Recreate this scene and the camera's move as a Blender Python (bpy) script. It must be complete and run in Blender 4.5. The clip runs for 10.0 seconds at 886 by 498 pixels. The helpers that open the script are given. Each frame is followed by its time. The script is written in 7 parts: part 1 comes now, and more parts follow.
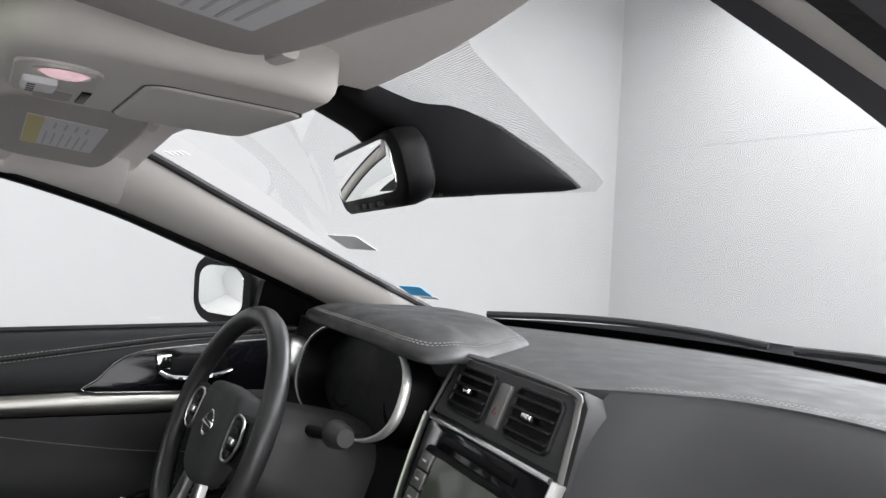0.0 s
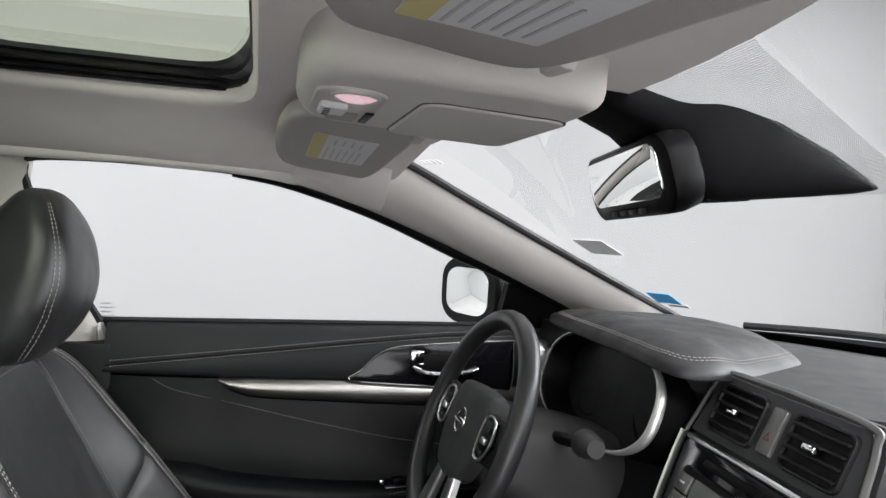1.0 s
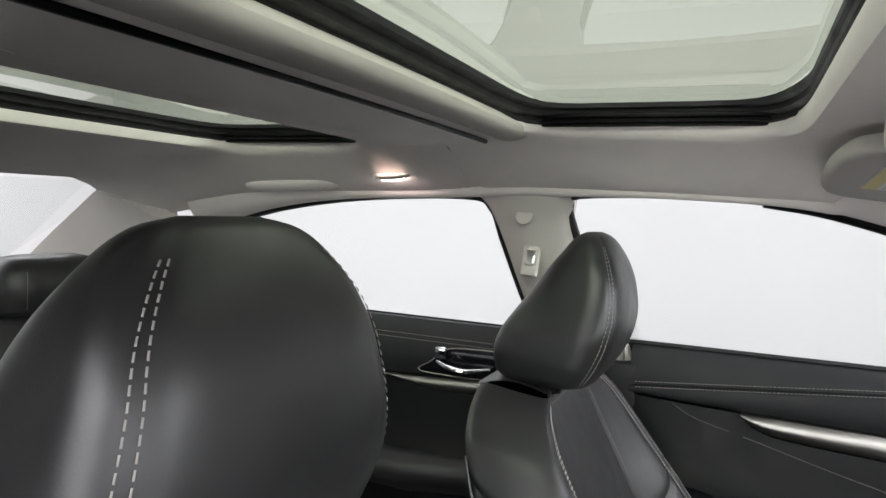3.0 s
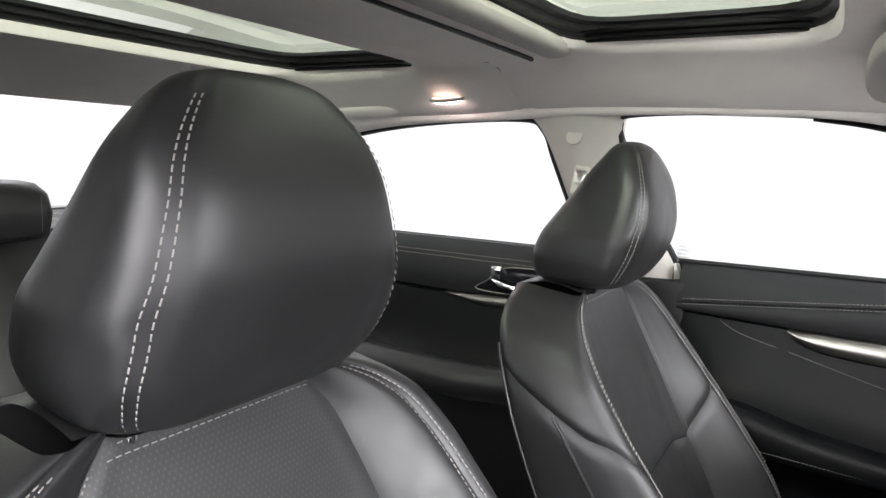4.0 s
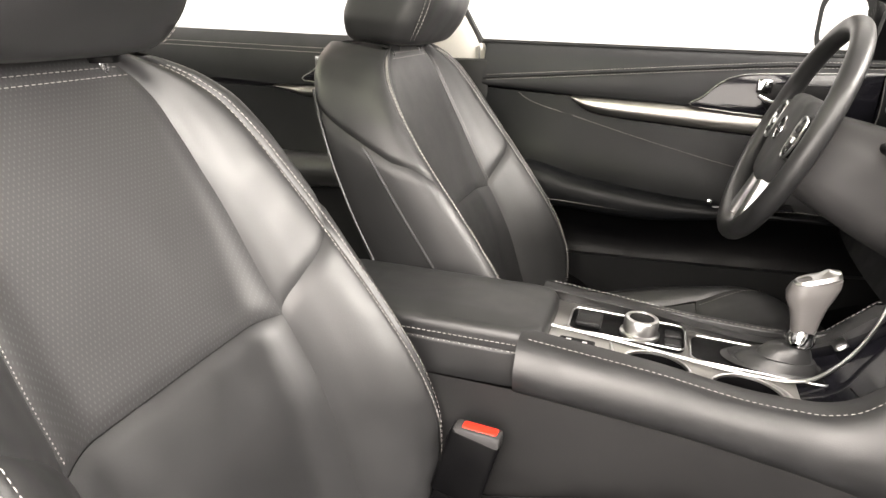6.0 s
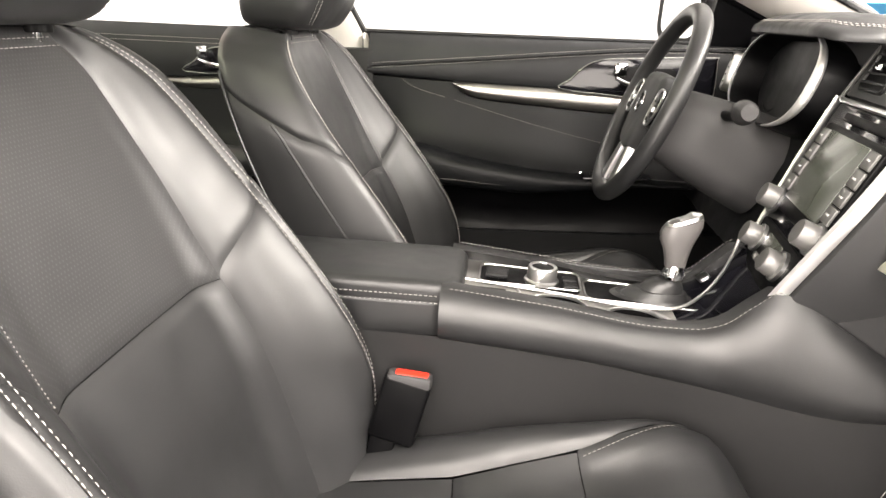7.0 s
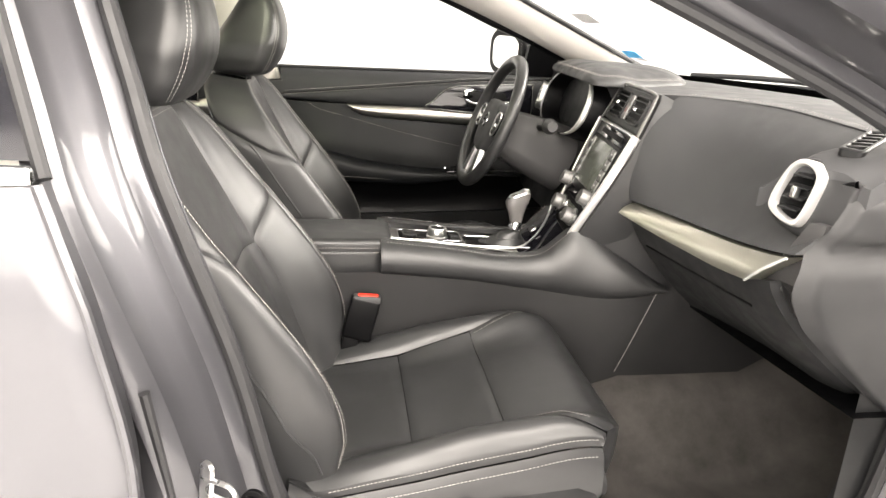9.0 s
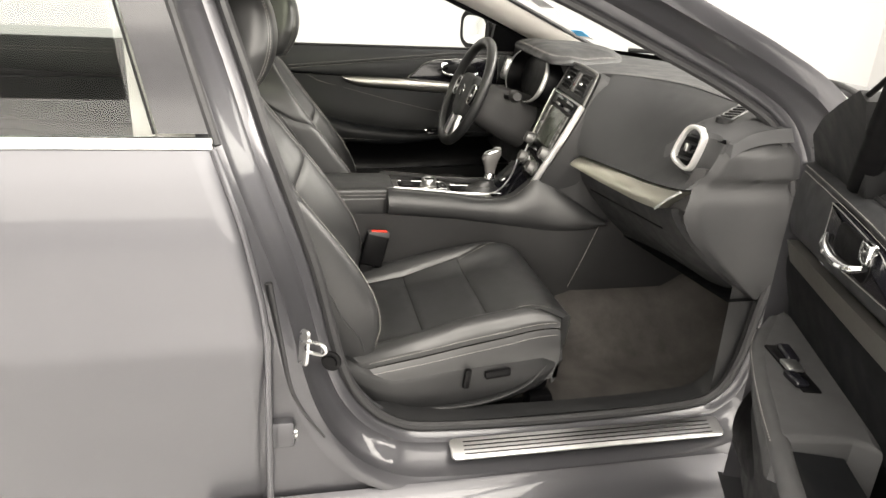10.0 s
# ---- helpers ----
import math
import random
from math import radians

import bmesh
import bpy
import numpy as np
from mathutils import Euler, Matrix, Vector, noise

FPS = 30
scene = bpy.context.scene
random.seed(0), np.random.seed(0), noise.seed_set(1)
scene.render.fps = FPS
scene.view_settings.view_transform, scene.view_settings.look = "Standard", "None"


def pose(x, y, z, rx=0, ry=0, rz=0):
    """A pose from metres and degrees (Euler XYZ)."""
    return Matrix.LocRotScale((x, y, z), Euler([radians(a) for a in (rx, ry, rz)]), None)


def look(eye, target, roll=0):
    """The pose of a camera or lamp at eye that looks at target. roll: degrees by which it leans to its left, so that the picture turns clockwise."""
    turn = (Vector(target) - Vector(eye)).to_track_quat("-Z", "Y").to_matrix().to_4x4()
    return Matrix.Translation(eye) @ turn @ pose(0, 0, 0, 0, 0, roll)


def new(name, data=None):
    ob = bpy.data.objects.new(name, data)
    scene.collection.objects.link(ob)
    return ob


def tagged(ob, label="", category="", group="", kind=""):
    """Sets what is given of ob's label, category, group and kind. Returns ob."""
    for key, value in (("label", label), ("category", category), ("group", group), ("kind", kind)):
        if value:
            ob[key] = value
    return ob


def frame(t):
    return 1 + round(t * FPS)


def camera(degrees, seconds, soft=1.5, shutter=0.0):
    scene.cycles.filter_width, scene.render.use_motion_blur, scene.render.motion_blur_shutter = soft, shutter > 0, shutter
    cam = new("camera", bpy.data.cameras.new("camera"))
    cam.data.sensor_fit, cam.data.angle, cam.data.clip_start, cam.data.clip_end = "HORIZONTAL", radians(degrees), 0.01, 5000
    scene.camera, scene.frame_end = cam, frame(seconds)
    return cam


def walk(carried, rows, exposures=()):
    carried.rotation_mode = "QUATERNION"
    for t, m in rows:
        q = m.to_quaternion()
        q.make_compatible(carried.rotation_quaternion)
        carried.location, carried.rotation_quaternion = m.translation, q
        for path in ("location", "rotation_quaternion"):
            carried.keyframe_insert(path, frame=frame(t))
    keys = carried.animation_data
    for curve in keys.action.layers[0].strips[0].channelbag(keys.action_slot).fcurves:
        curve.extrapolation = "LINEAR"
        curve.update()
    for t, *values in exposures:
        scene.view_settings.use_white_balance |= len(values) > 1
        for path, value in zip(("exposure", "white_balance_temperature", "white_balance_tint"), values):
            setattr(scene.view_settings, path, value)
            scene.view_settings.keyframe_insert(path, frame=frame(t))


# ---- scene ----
cam = camera(65.7, 10.0)
PATH = [
    (0, (0.678, -0.291, 1.148), (-0.978, 0.831, 1.133), 3.0),
    (0.5, (0.668, -0.297, 1.159), (-1.137, 0.565, 1.125), 3.1),
    (1, (0.657, -0.317, 1.155), (-1.272, 0.209, 1.104), 3.2),
    (1.5, (0.653, -0.358, 1.173), (-1.338, -0.182, 1.105), 3.0),
    (2, (0.640, -0.374, 1.188), (-1.357, -0.540, 1.101), 3.05),
    (2.5, (0.645, -0.397, 1.193), (-1.283, -0.912, 1.096), 2.75),
    (3, (0.663, -0.393, 1.208), (-1.144, -1.180, 1.09), 2.55),
    (4.5, (0.742, -0.236, 1.094), (-0.922, -1.286, 0.734), 1.9),
    (5, (0.781, -0.186, 1.049), (-0.874, -1.164, 0.497), 1.4),
    (5.5, (0.811, -0.159, 1.042), (-0.918, -0.925, 0.391), 1.5),
    (7, (0.951, -0.227, 0.999), (-0.932, -0.398, 0.348), 2.4),
    (7.5, (1.03, -0.235, 1.012), (-0.861, -0.217, 0.36), 2.6),
    (8, (1.142, -0.282, 1.021), (-0.747, -0.146, 0.378), 2.7),
    (8.5, (1.29, -0.347, 1.071), (-0.594, -0.156, 0.427), 2.8),
    (9, (1.531, -0.389, 1.122), (-0.342, -0.099, 0.483), 3.0),
    (9.5, (1.786, -0.444, 1.161), (-0.068, -0.077, 0.506), 3.1),
    (10, (1.945, -0.562, 1.225), (0.137, -0.145, 0.48), 3.3),
]
EXPOSURE = [(0, 0.32, 6300, 12), (1.2, 0.26, 6300, 12), (3.2, 0.50, 6350, 13), (4.3, 1.10, 6400, 14), (5.0, 1.62, 6850, 13), (5.5, 1.72, 7100, 14), (7.0, 1.82, 7200, 14), (8.8, 1.72, 7200, 13), (9.4, 1.30, 7200, 11), (10.0, 1.00, 7200, 10)]
walk(cam, [(t, look(eye, target, roll)) for t, eye, target, roll in PATH], EXPOSURE)

# ---- world, assumed ceiling lights and unseen fill lamps ----
world = bpy.data.worlds.new("studio_world")
scene.world = world
world.use_nodes = True
world.node_tree.nodes["Background"].inputs[0].default_value = (0.9, 0.95, 1.0, 1)
world.node_tree.nodes["Background"].inputs[1].default_value = 0.05


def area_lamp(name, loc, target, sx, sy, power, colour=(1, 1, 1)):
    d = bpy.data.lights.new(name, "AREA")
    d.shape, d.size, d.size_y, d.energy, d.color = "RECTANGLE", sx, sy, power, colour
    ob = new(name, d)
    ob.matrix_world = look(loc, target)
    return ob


LAMP = 62
# Ceiling panels are assumed, none in view, their powers weighted to fill the cabin
for lx, ly in ((-3.0, -0.5), (3.2, -0.5), (0.0, 4.5), (0.0, -4.6)):
    area_lamp("ceiling_light", (lx, ly, 3.9), (lx, ly, 0), 1.6 if abs(lx) > 1 else 7.0, 5.0 if abs(lx) > 1 else 2.2, LAMP * (2.1 if lx > 1 else 0.55) if abs(lx) > 1 else LAMP * (3.8 if ly > 0 else 2.8), (1, 0.99, 0.97))
# Three unseen fill lamps, added to brighten the seats and the open side
area_lamp("side_fill", (2.7, 0.3, 2.9), (0.35, -0.1, 0.6), 3.6, 2.2, 92, (1, 0.985, 0.97))
area_lamp("east_fill", (4.6, -1.3, 2.0), (0.0, -1.3, 1.5), 6.4, 3.2, 215, (1, 0.985, 0.97))
area_lamp("front_fill", (0.9, 3.6, 2.5), (0.2, -0.6, 0.9), 5.4, 2.4, 118, (1, 0.99, 0.98)).data.spread = radians(95)


# ---- materials ----
def material(name, colour, rough=0.5, metal=0.0, spec=0.5, bump=0.0, scale=300.0, stretch=(1, 1, 1), vary=0.15, rvary=0.1, coat=0.0, voro=False, big=6.0):
    m = bpy.data.materials.new(name)
    m.use_nodes = True
    nt = m.node_tree
    N, L = nt.nodes, nt.links
    b = N["Principled BSDF"]
    b.inputs["Roughness"].default_value = rough
    b.inputs["Metallic"].default_value = metal
    b.inputs["Specular IOR Level"].default_value = spec
    b.inputs["Coat Weight"].default_value = coat
    b.inputs["Coat Roughness"].default_value = 0.04
    tc = N.new("ShaderNodeTexCoord")
    mp = N.new("ShaderNodeMapping")
    mp.inputs["Scale"].default_value = stretch
    L.new(tc.outputs["Object"], mp.inputs[0])
    n1 = N.new("ShaderNodeTexNoise")
    n1.inputs["Scale"].default_value = big
    n1.inputs["Detail"].default_value = 6
    n1.inputs["Roughness"].default_value = 0.65
    L.new(mp.outputs[0], n1.inputs["Vector"])
    r = N.new("ShaderNodeMapRange")
    r.inputs[1].default_value, r.inputs[2].default_value = 0.3, 0.7
    r.inputs[3].default_value, r.inputs[4].default_value = 1 - vary, 1 + vary
    L.new(n1.outputs[0], r.inputs[0])
    mx = N.new("ShaderNodeMix")
    mx.data_type, mx.blend_type = "RGBA", "MULTIPLY"
    mx.inputs[0].default_value = 1
    mx.inputs[6].default_value = (*colour, 1)
    L.new(r.outputs[0], mx.inputs[7])
    L.new(mx.outputs[2], b.inputs["Base Color"])
    r2 = N.new("ShaderNodeMapRange")
    r2.inputs[1].default_value, r2.inputs[2].default_value = 0.3, 0.7
    r2.inputs[3].default_value, r2.inputs[4].default_value = max(0.02, rough - rvary), min(1, rough + rvary)
    n2 = N.new("ShaderNodeTexNoise")
    n2.inputs["Scale"].default_value = big * 4
    n2.inputs["Detail"].default_value = 4
    L.new(mp.outputs[0], n2.inputs["Vector"])
    L.new(n2.outputs[0], r2.inputs[0])
    L.new(r2.outputs[0], b.inputs["Roughness"])
    if bump:
        if voro:
            n3 = N.new("ShaderNodeTexVoronoi")
            n3.feature = "SMOOTH_F1"
        else:
            n3 = N.new("ShaderNodeTexNoise")
            n3.inputs["Detail"].default_value = 3
        n3.inputs["Scale"].default_value = scale
        L.new(mp.outputs[0], n3.inputs["Vector"])
        bp = N.new("ShaderNodeBump")
        bp.inputs["Strength"].default_value = bump
        bp.inputs["Distance"].default_value = 0.001
        L.new(n3.outputs[0], bp.inputs["Height"])
        L.new(bp.outputs[0], b.inputs["Normal"])
    return m


def dotted(m, pitch=0.0034, size=0.15, gain=1.9):
    """Small perforation dots, from the mesh's metric UV map."""
    nt = m.node_tree
    N, L = nt.nodes, nt.links
    b = N["Principled BSDF"]
    uv = N.new("ShaderNodeUVMap")
    uv.uv_map = "metric"
    mp = N.new("ShaderNodeMapping")
    mp.inputs["Scale"].default_value = (1 / pitch, 1 / pitch, 1)
    mp.inputs["Rotation"].default_value = (0, 0, radians(45))
    L.new(uv.outputs[0], mp.inputs[0])
    v = N.new("ShaderNodeTexVoronoi")
    v.inputs["Randomness"].default_value = 0.0
    v.inputs["Scale"].default_value = 1.0
    v.voronoi_dimensions = "2D"
    L.new(mp.outputs[0], v.inputs["Vector"])
    r = N.new("ShaderNodeMapRange")
    r.inputs[1].default_value, r.inputs[2].default_value = size, size + 0.08
    r.inputs[3].default_value, r.inputs[4].default_value = gain, 1.0
    L.new(v.outputs["Distance"], r.inputs[0])
    old = b.inputs["Base Color"].links[0].from_socket
    mx = N.new("ShaderNodeMix")
    mx.data_type, mx.blend_type = "RGBA", "MULTIPLY"
    mx.inputs[0].default_value = 1
    L.new(old, mx.inputs[6])
    L.new(r.outputs[0], mx.inputs[7])
    L.new(mx.outputs[2], b.inputs["Base Color"])
    return m


def glass(name, tint, ior=1.45):
    m = bpy.data.materials.new(name)
    m.use_nodes = True
    nt = m.node_tree
    N, L = nt.nodes, nt.links
    N.remove(N["Principled BSDF"])
    t, g, x, f = N.new("ShaderNodeBsdfTransparent"), N.new("ShaderNodeBsdfGlossy"), N.new("ShaderNodeMixShader"), N.new("ShaderNodeFresnel")
    t.inputs[0].default_value = (*tint, 1)
    g.inputs["Roughness"].default_value = 0.005
    f.inputs[0].default_value = ior
    L.new(f.outputs[0], x.inputs[0])
    L.new(t.outputs[0], x.inputs[1])
    L.new(g.outputs[0], x.inputs[2])
    L.new(x.outputs[0], N["Material Output"].inputs[0])
    return m


def glow(name, colour, strength):
    m = material(name, colour, 0.3)
    b = m.node_tree.nodes["Principled BSDF"]
    b.inputs["Emission Color"].default_value = (*colour, 1)
    b.inputs["Emission Strength"].default_value = strength
    return m


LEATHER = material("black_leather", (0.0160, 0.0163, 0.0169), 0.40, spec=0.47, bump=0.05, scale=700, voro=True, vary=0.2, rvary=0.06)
# Door copy of the leather, the doors' shade put in by darkening and dulling it
DOORSKIN = material("darkened_door_leather", (0.0040, 0.0043, 0.0049), 0.40, spec=0.14, bump=0.06, scale=700, voro=True, vary=0.2, rvary=0.06)
LEATHER_PERF = dotted(material("perforated_black_leather", (0.0170, 0.0172, 0.0178), 0.45, spec=0.45, bump=0.05, scale=700, voro=True, vary=0.15, rvary=0.05), gain=2.0)
DOORSOFT = material("soft_door_skin", (0.017, 0.0176, 0.019), 0.55, spec=0.22, bump=0.08, scale=900, voro=True, vary=0.12)
SOFT = material("soft_dash_skin", (0.040, 0.0405, 0.042), 0.64, spec=0.20, bump=0.08, scale=900, voro=True, vary=0.12)
HOODSKIN = material("stitched_hood_skin", (0.019, 0.0192, 0.0200), 0.50, spec=0.30, bump=0.08, scale=900, voro=True, vary=0.12)
GREYPLASTIC = material("dark_grey_column_plastic", (0.036, 0.0355, 0.036), 0.50, spec=0.30, bump=0.1, scale=900, vary=0.10)
SIDEPLASTIC = material("black_console_plastic", (0.0115, 0.0114, 0.0117), 0.50, spec=0.26, bump=0.1, scale=900, vary=0.12)
KEYGREY = material("satin_grey_keys", (0.13, 0.128, 0.125), 0.36, metal=0.4, vary=0.08, rvary=0.04)
GRIP = material("taupe_grey_grip", (0.080, 0.076, 0.075), 0.36, spec=0.45, bump=0.05, scale=700, voro=True, vary=0.1)
PLASTIC = material("black_grained_plastic", (0.0085, 0.0087, 0.0092), 0.46, spec=0.26, bump=0.1, scale=900, vary=0.12)
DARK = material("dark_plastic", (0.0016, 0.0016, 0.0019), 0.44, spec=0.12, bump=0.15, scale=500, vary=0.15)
GLOSSBLACK = material("piano_black", (0.006, 0.006, 0.008), 0.10, spec=0.32, rvary=0.03, vary=0.1)
CHROME = material("chrome", (0.86, 0.87, 0.88), 0.07, metal=1, rvary=0.03, vary=0.04)
SATINLIGHT = material("pale_satin_silver", (0.74, 0.74, 0.73), 0.42, metal=0.85, rvary=0.04, vary=0.03)
SATIN = material("satin_silver", (0.62, 0.62, 0.62), 0.30, metal=1, rvary=0.02, vary=0.05)
BRUSHED = material("brushed_metal_trim", (0.37, 0.362, 0.34), 0.34, metal=1, bump=0.02, scale=240, stretch=(1, 0.06, 1), rvary=0.03, vary=0.05, big=30)
BRUSHEDX = material("brushed_metal_trim_dash", (0.60, 0.585, 0.51), 0.34, metal=1, bump=0.02, scale=240, stretch=(0.06, 1, 1), rvary=0.03, vary=0.04, big=30)
GUNMETAL = material("dark_satin_metal_deck", (0.36, 0.355, 0.34), 0.34, metal=0.9, rvary=0.03, vary=0.1)
STITCH = material("pale_grey_thread", (0.23, 0.22, 0.21), 0.7, vary=0.1)
LINER = material("greige_headliner_fabric", (0.74, 0.702, 0.677), 0.95, spec=0.15, bump=0.5, scale=900, vary=0.05)
PILLAR = material("greige_pillar_plastic", (0.52, 0.50, 0.47), 0.62, spec=0.35, bump=0.3, scale=800, vary=0.05)
VISOR = material("greige_visor_fabric", (0.41, 0.388, 0.37), 0.9, spec=0.2, bump=0.45, scale=1000, vary=0.05)
RUBBER = material("black_rubber", (0.012, 0.012, 0.013), 0.55, spec=0.35, bump=0.2, scale=300)
CARPET = material("charcoal_carpet", (0.042, 0.039, 0.037), 0.98, spec=0.1, bump=1.0, scale=900, vary=0.35, big=11)
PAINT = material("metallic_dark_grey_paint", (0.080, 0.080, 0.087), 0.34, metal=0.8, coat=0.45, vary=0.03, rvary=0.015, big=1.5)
# Body paint darkened for jamb and sill, with their dimmer light in the colour
PAINTIN = material("darkened_body_paint", (0.048, 0.048, 0.053), 0.36, metal=0.6, coat=0.5, vary=0.04, rvary=0.02, big=2.0)
RED = material("red_button", (0.65, 0.03, 0.015), 0.35, vary=0.05)
ORANGE = material("hazard_mark", (0.09, 0.014, 0.010), 0.5, vary=0.05)
SCREEN = material("dark_screen", (0.055, 0.060, 0.050), 0.2, spec=0.8, rvary=0.02, vary=0.05)
PRINT = material("pale_print", (0.55, 0.55, 0.55), 0.6, vary=0.02)
PRINTDARK = material("dark_print", (0.05, 0.05, 0.055), 0.6, vary=0.05)
FAINT = material("faint_print", (0.44, 0.44, 0.45), 0.7, vary=0.03)
PAPER = material("label_paper", (0.62, 0.62, 0.63), 0.7, vary=0.04)
YELLOW = material("label_yellow", (0.55, 0.48, 0.20), 0.7, vary=0.04)
BLUE = material("blue_sticker", (0.10, 0.47, 0.85), 0.5, vary=0.1)
GREYST = material("grey_sticker", (0.80, 0.80, 0.80), 0.6, vary=0.1)
LENS = glow("pink_white_lamp_lens", (0.95, 0.62, 0.66), 0.35)
RLENS = glow("warm_lamp_lens", (1.0, 0.80, 0.74), 16.0)
MIRROR = material("mirror_glass", (0.9, 0.92, 0.9), 0.01, metal=1, rvary=0.0, vary=0.01)
STEEL = material("steel", (0.55, 0.55, 0.55), 0.3, metal=1, vary=0.2)
WHITEWALL = material("white_studio_wall", (0.50, 0.50, 0.502), 0.85, spec=0.2, bump=0.012, scale=60, vary=0.02, big=0.6)
FLOORMAT = material("pale_studio_floor", (0.68, 0.675, 0.67), 0.35, bump=0.05, scale=80, vary=0.06, big=1.2)
SEAM = material("wall_joint", (0.45, 0.46, 0.47), 0.8, vary=0.05)
GLASS_CLEAR = glass("clear_glass", (0.93, 0.95, 0.945), 1.3)
GLASS_ROOF = glass("green_tinted_roof_glass", (0.62, 0.68, 0.55), 1.5)
GLASS_DARK = glass("privacy_glass", (0.50, 0.53, 0.51), 1.5)


# ---- mesh helpers ----
WORLD_AT = {}


def thing(name, at, label, category, group="", kind=""):
    ob = new(name)
    ob.empty_display_size = 0.05
    ob.location = at
    WORLD_AT[ob] = Vector(at)
    return tagged(ob, label, category, group, kind)


def link(name, bm, mat, smooth=True, toward=None):
    bmesh.ops.recalc_face_normals(bm, faces=bm.faces)
    if toward is not None:
        bm.normal_update()
        if sum((Vector(toward) - f.calc_center_median()).dot(f.normal) for f in bm.faces) < 0:
            bmesh.ops.reverse_faces(bm, faces=bm.faces)
    vs = [v.co for v in bm.verts]
    c = Vector([(min(v[i] for v in vs) + max(v[i] for v in vs)) / 2 for i in range(3)])
    bmesh.ops.translate(bm, verts=bm.verts, vec=-c)
    me = bpy.data.meshes.new(name)
    bm.to_mesh(me)
    bm.free()
    for p in me.polygons:
        p.use_smooth = smooth
    if smooth:
        me.set_sharp_from_angle(angle=radians(38))
    me.materials.append(mat)
    ob = new(name, me)
    return ob, c


def part(name, bm, mat, parent, label="", smooth=True, toward=None):
    ob, c = link(name, bm, mat, smooth, toward)
    ob.parent = parent
    ob.location = c - WORLD_AT[parent]
    WORLD_AT[ob] = c
    return tagged(ob, label)


def solo(name, bm, mat, label="", category="", kind="", group="", smooth=True, toward=None):
    ob, c = link(name, bm, mat, smooth, toward)
    ob.location = c
    WORLD_AT[ob] = c
    return tagged(ob, label, category, group, kind)


def lerp(a, b, t):
    return a + (b - a) * t


def ramp(x, pts):
    """Smooth value through (x, y) pairs (monotone cubic)."""
    xs = [p[0] for p in pts]
    if x <= xs[0]:
        return pts[0][1]
    if x >= xs[-1]:
        return pts[-1][1]
    i = max(k for k in range(len(xs) - 1) if xs[k] <= x)
    d = [(pts[k + 1][1] - pts[k][1]) / (xs[k + 1] - xs[k]) for k in range(len(xs) - 1)]

    def slope(k):
        if k == 0:
            return d[0]
        if k == len(xs) - 1:
            return d[-1]
        return 0.0 if d[k - 1] * d[k] <= 0 else 2 * d[k - 1] * d[k] / (d[k - 1] + d[k])

    h = xs[i + 1] - xs[i]
    t = (x - xs[i]) / h
    return ((2 * t**3 - 3 * t**2 + 1) * pts[i][1] + (t**3 - 2 * t**2 + t) * h * slope(i)
            + (-2 * t**3 + 3 * t**2) * pts[i + 1][1] + (t**3 - t**2) * h * slope(i + 1))


def smooth01(x):
    x = min(1.0, max(0.0, x))
    return x * x * (3 - 2 * x)


def spline(pts, n=8, closed=False):
    """Catmull-Rom through points."""
    P = [Vector(p) for p in pts]
    out = []
    m = len(P)
    for i in range(m if closed else m - 1):
        p0 = P[(i - 1) % m] if closed or i > 0 else P[0] * 2 - P[1]
        p1, p2 = P[i], P[(i + 1) % m]
        p3 = P[(i + 2) % m] if closed or i < m - 2 else P[-1] * 2 - P[-2]
        for k in range(n):
            t = k / n
            out.append(0.5 * ((2 * p1) + (p2 - p0) * t + (2 * p0 - 5 * p1 + 4 * p2 - p3) * t * t + (3 * p1 - p0 - 3 * p2 + p3) * t**3))
    if not closed:
        out.append(P[-1])
    return out


def along(pts, t):
    """The point a share t along a polyline."""
    n = len(pts) - 1
    k = min(n - 1, int(t * n))
    return pts[k].lerp(pts[k + 1], t * n - k)


def grid(fn, nu, nv, skirt=None, bm=None):
    """A sheet fn(u, v) over 0..1; skirt: a vector by which the rim is drawn back for thickness."""
    bm = bm or bmesh.new()
    P = [[Vector(fn(i / nu, j / nv)) for j in range(nv + 1)] for i in range(nu + 1)]
    V = [[bm.verts.new(p) for p in row] for row in P]
    for i in range(nu):
        for j in range(nv):
            bm.faces.new((V[i][j], V[i + 1][j], V[i + 1][j + 1], V[i][j + 1]))
    if skirt is not None:
        s = Vector(skirt)
        rim = [(i, 0) for i in range(nu)] + [(nu, j) for j in range(nv)] + [(i, nv) for i in range(nu, 0, -1)] + [(0, j) for j in range(nv, 0, -1)]
        W = [bm.verts.new(P[i][j] + s) for i, j in rim]
        m = len(rim)
        for k in range(m):
            a, b = rim[k], rim[(k + 1) % m]
            bm.faces.new((V[a[0]][a[1]], V[b[0]][b[1]], W[(k + 1) % m], W[k]))
    return bm


def loft(rings, closed=True, caps=True, bm=None):
    """Skin over rings of equal length."""
    bm = bm or bmesh.new()
    V = [[bm.verts.new(p) for p in r] for r in rings]
    n = len(rings[0])
    for a, b in zip(V, V[1:]):
        for k in range(n if closed else n - 1):
            bm.faces.new((a[k], a[(k + 1) % n], b[(k + 1) % n], b[k]))
    if caps and closed:
        bm.faces.new(list(reversed(V[0])))
        bm.faces.new(V[-1])
    return bm


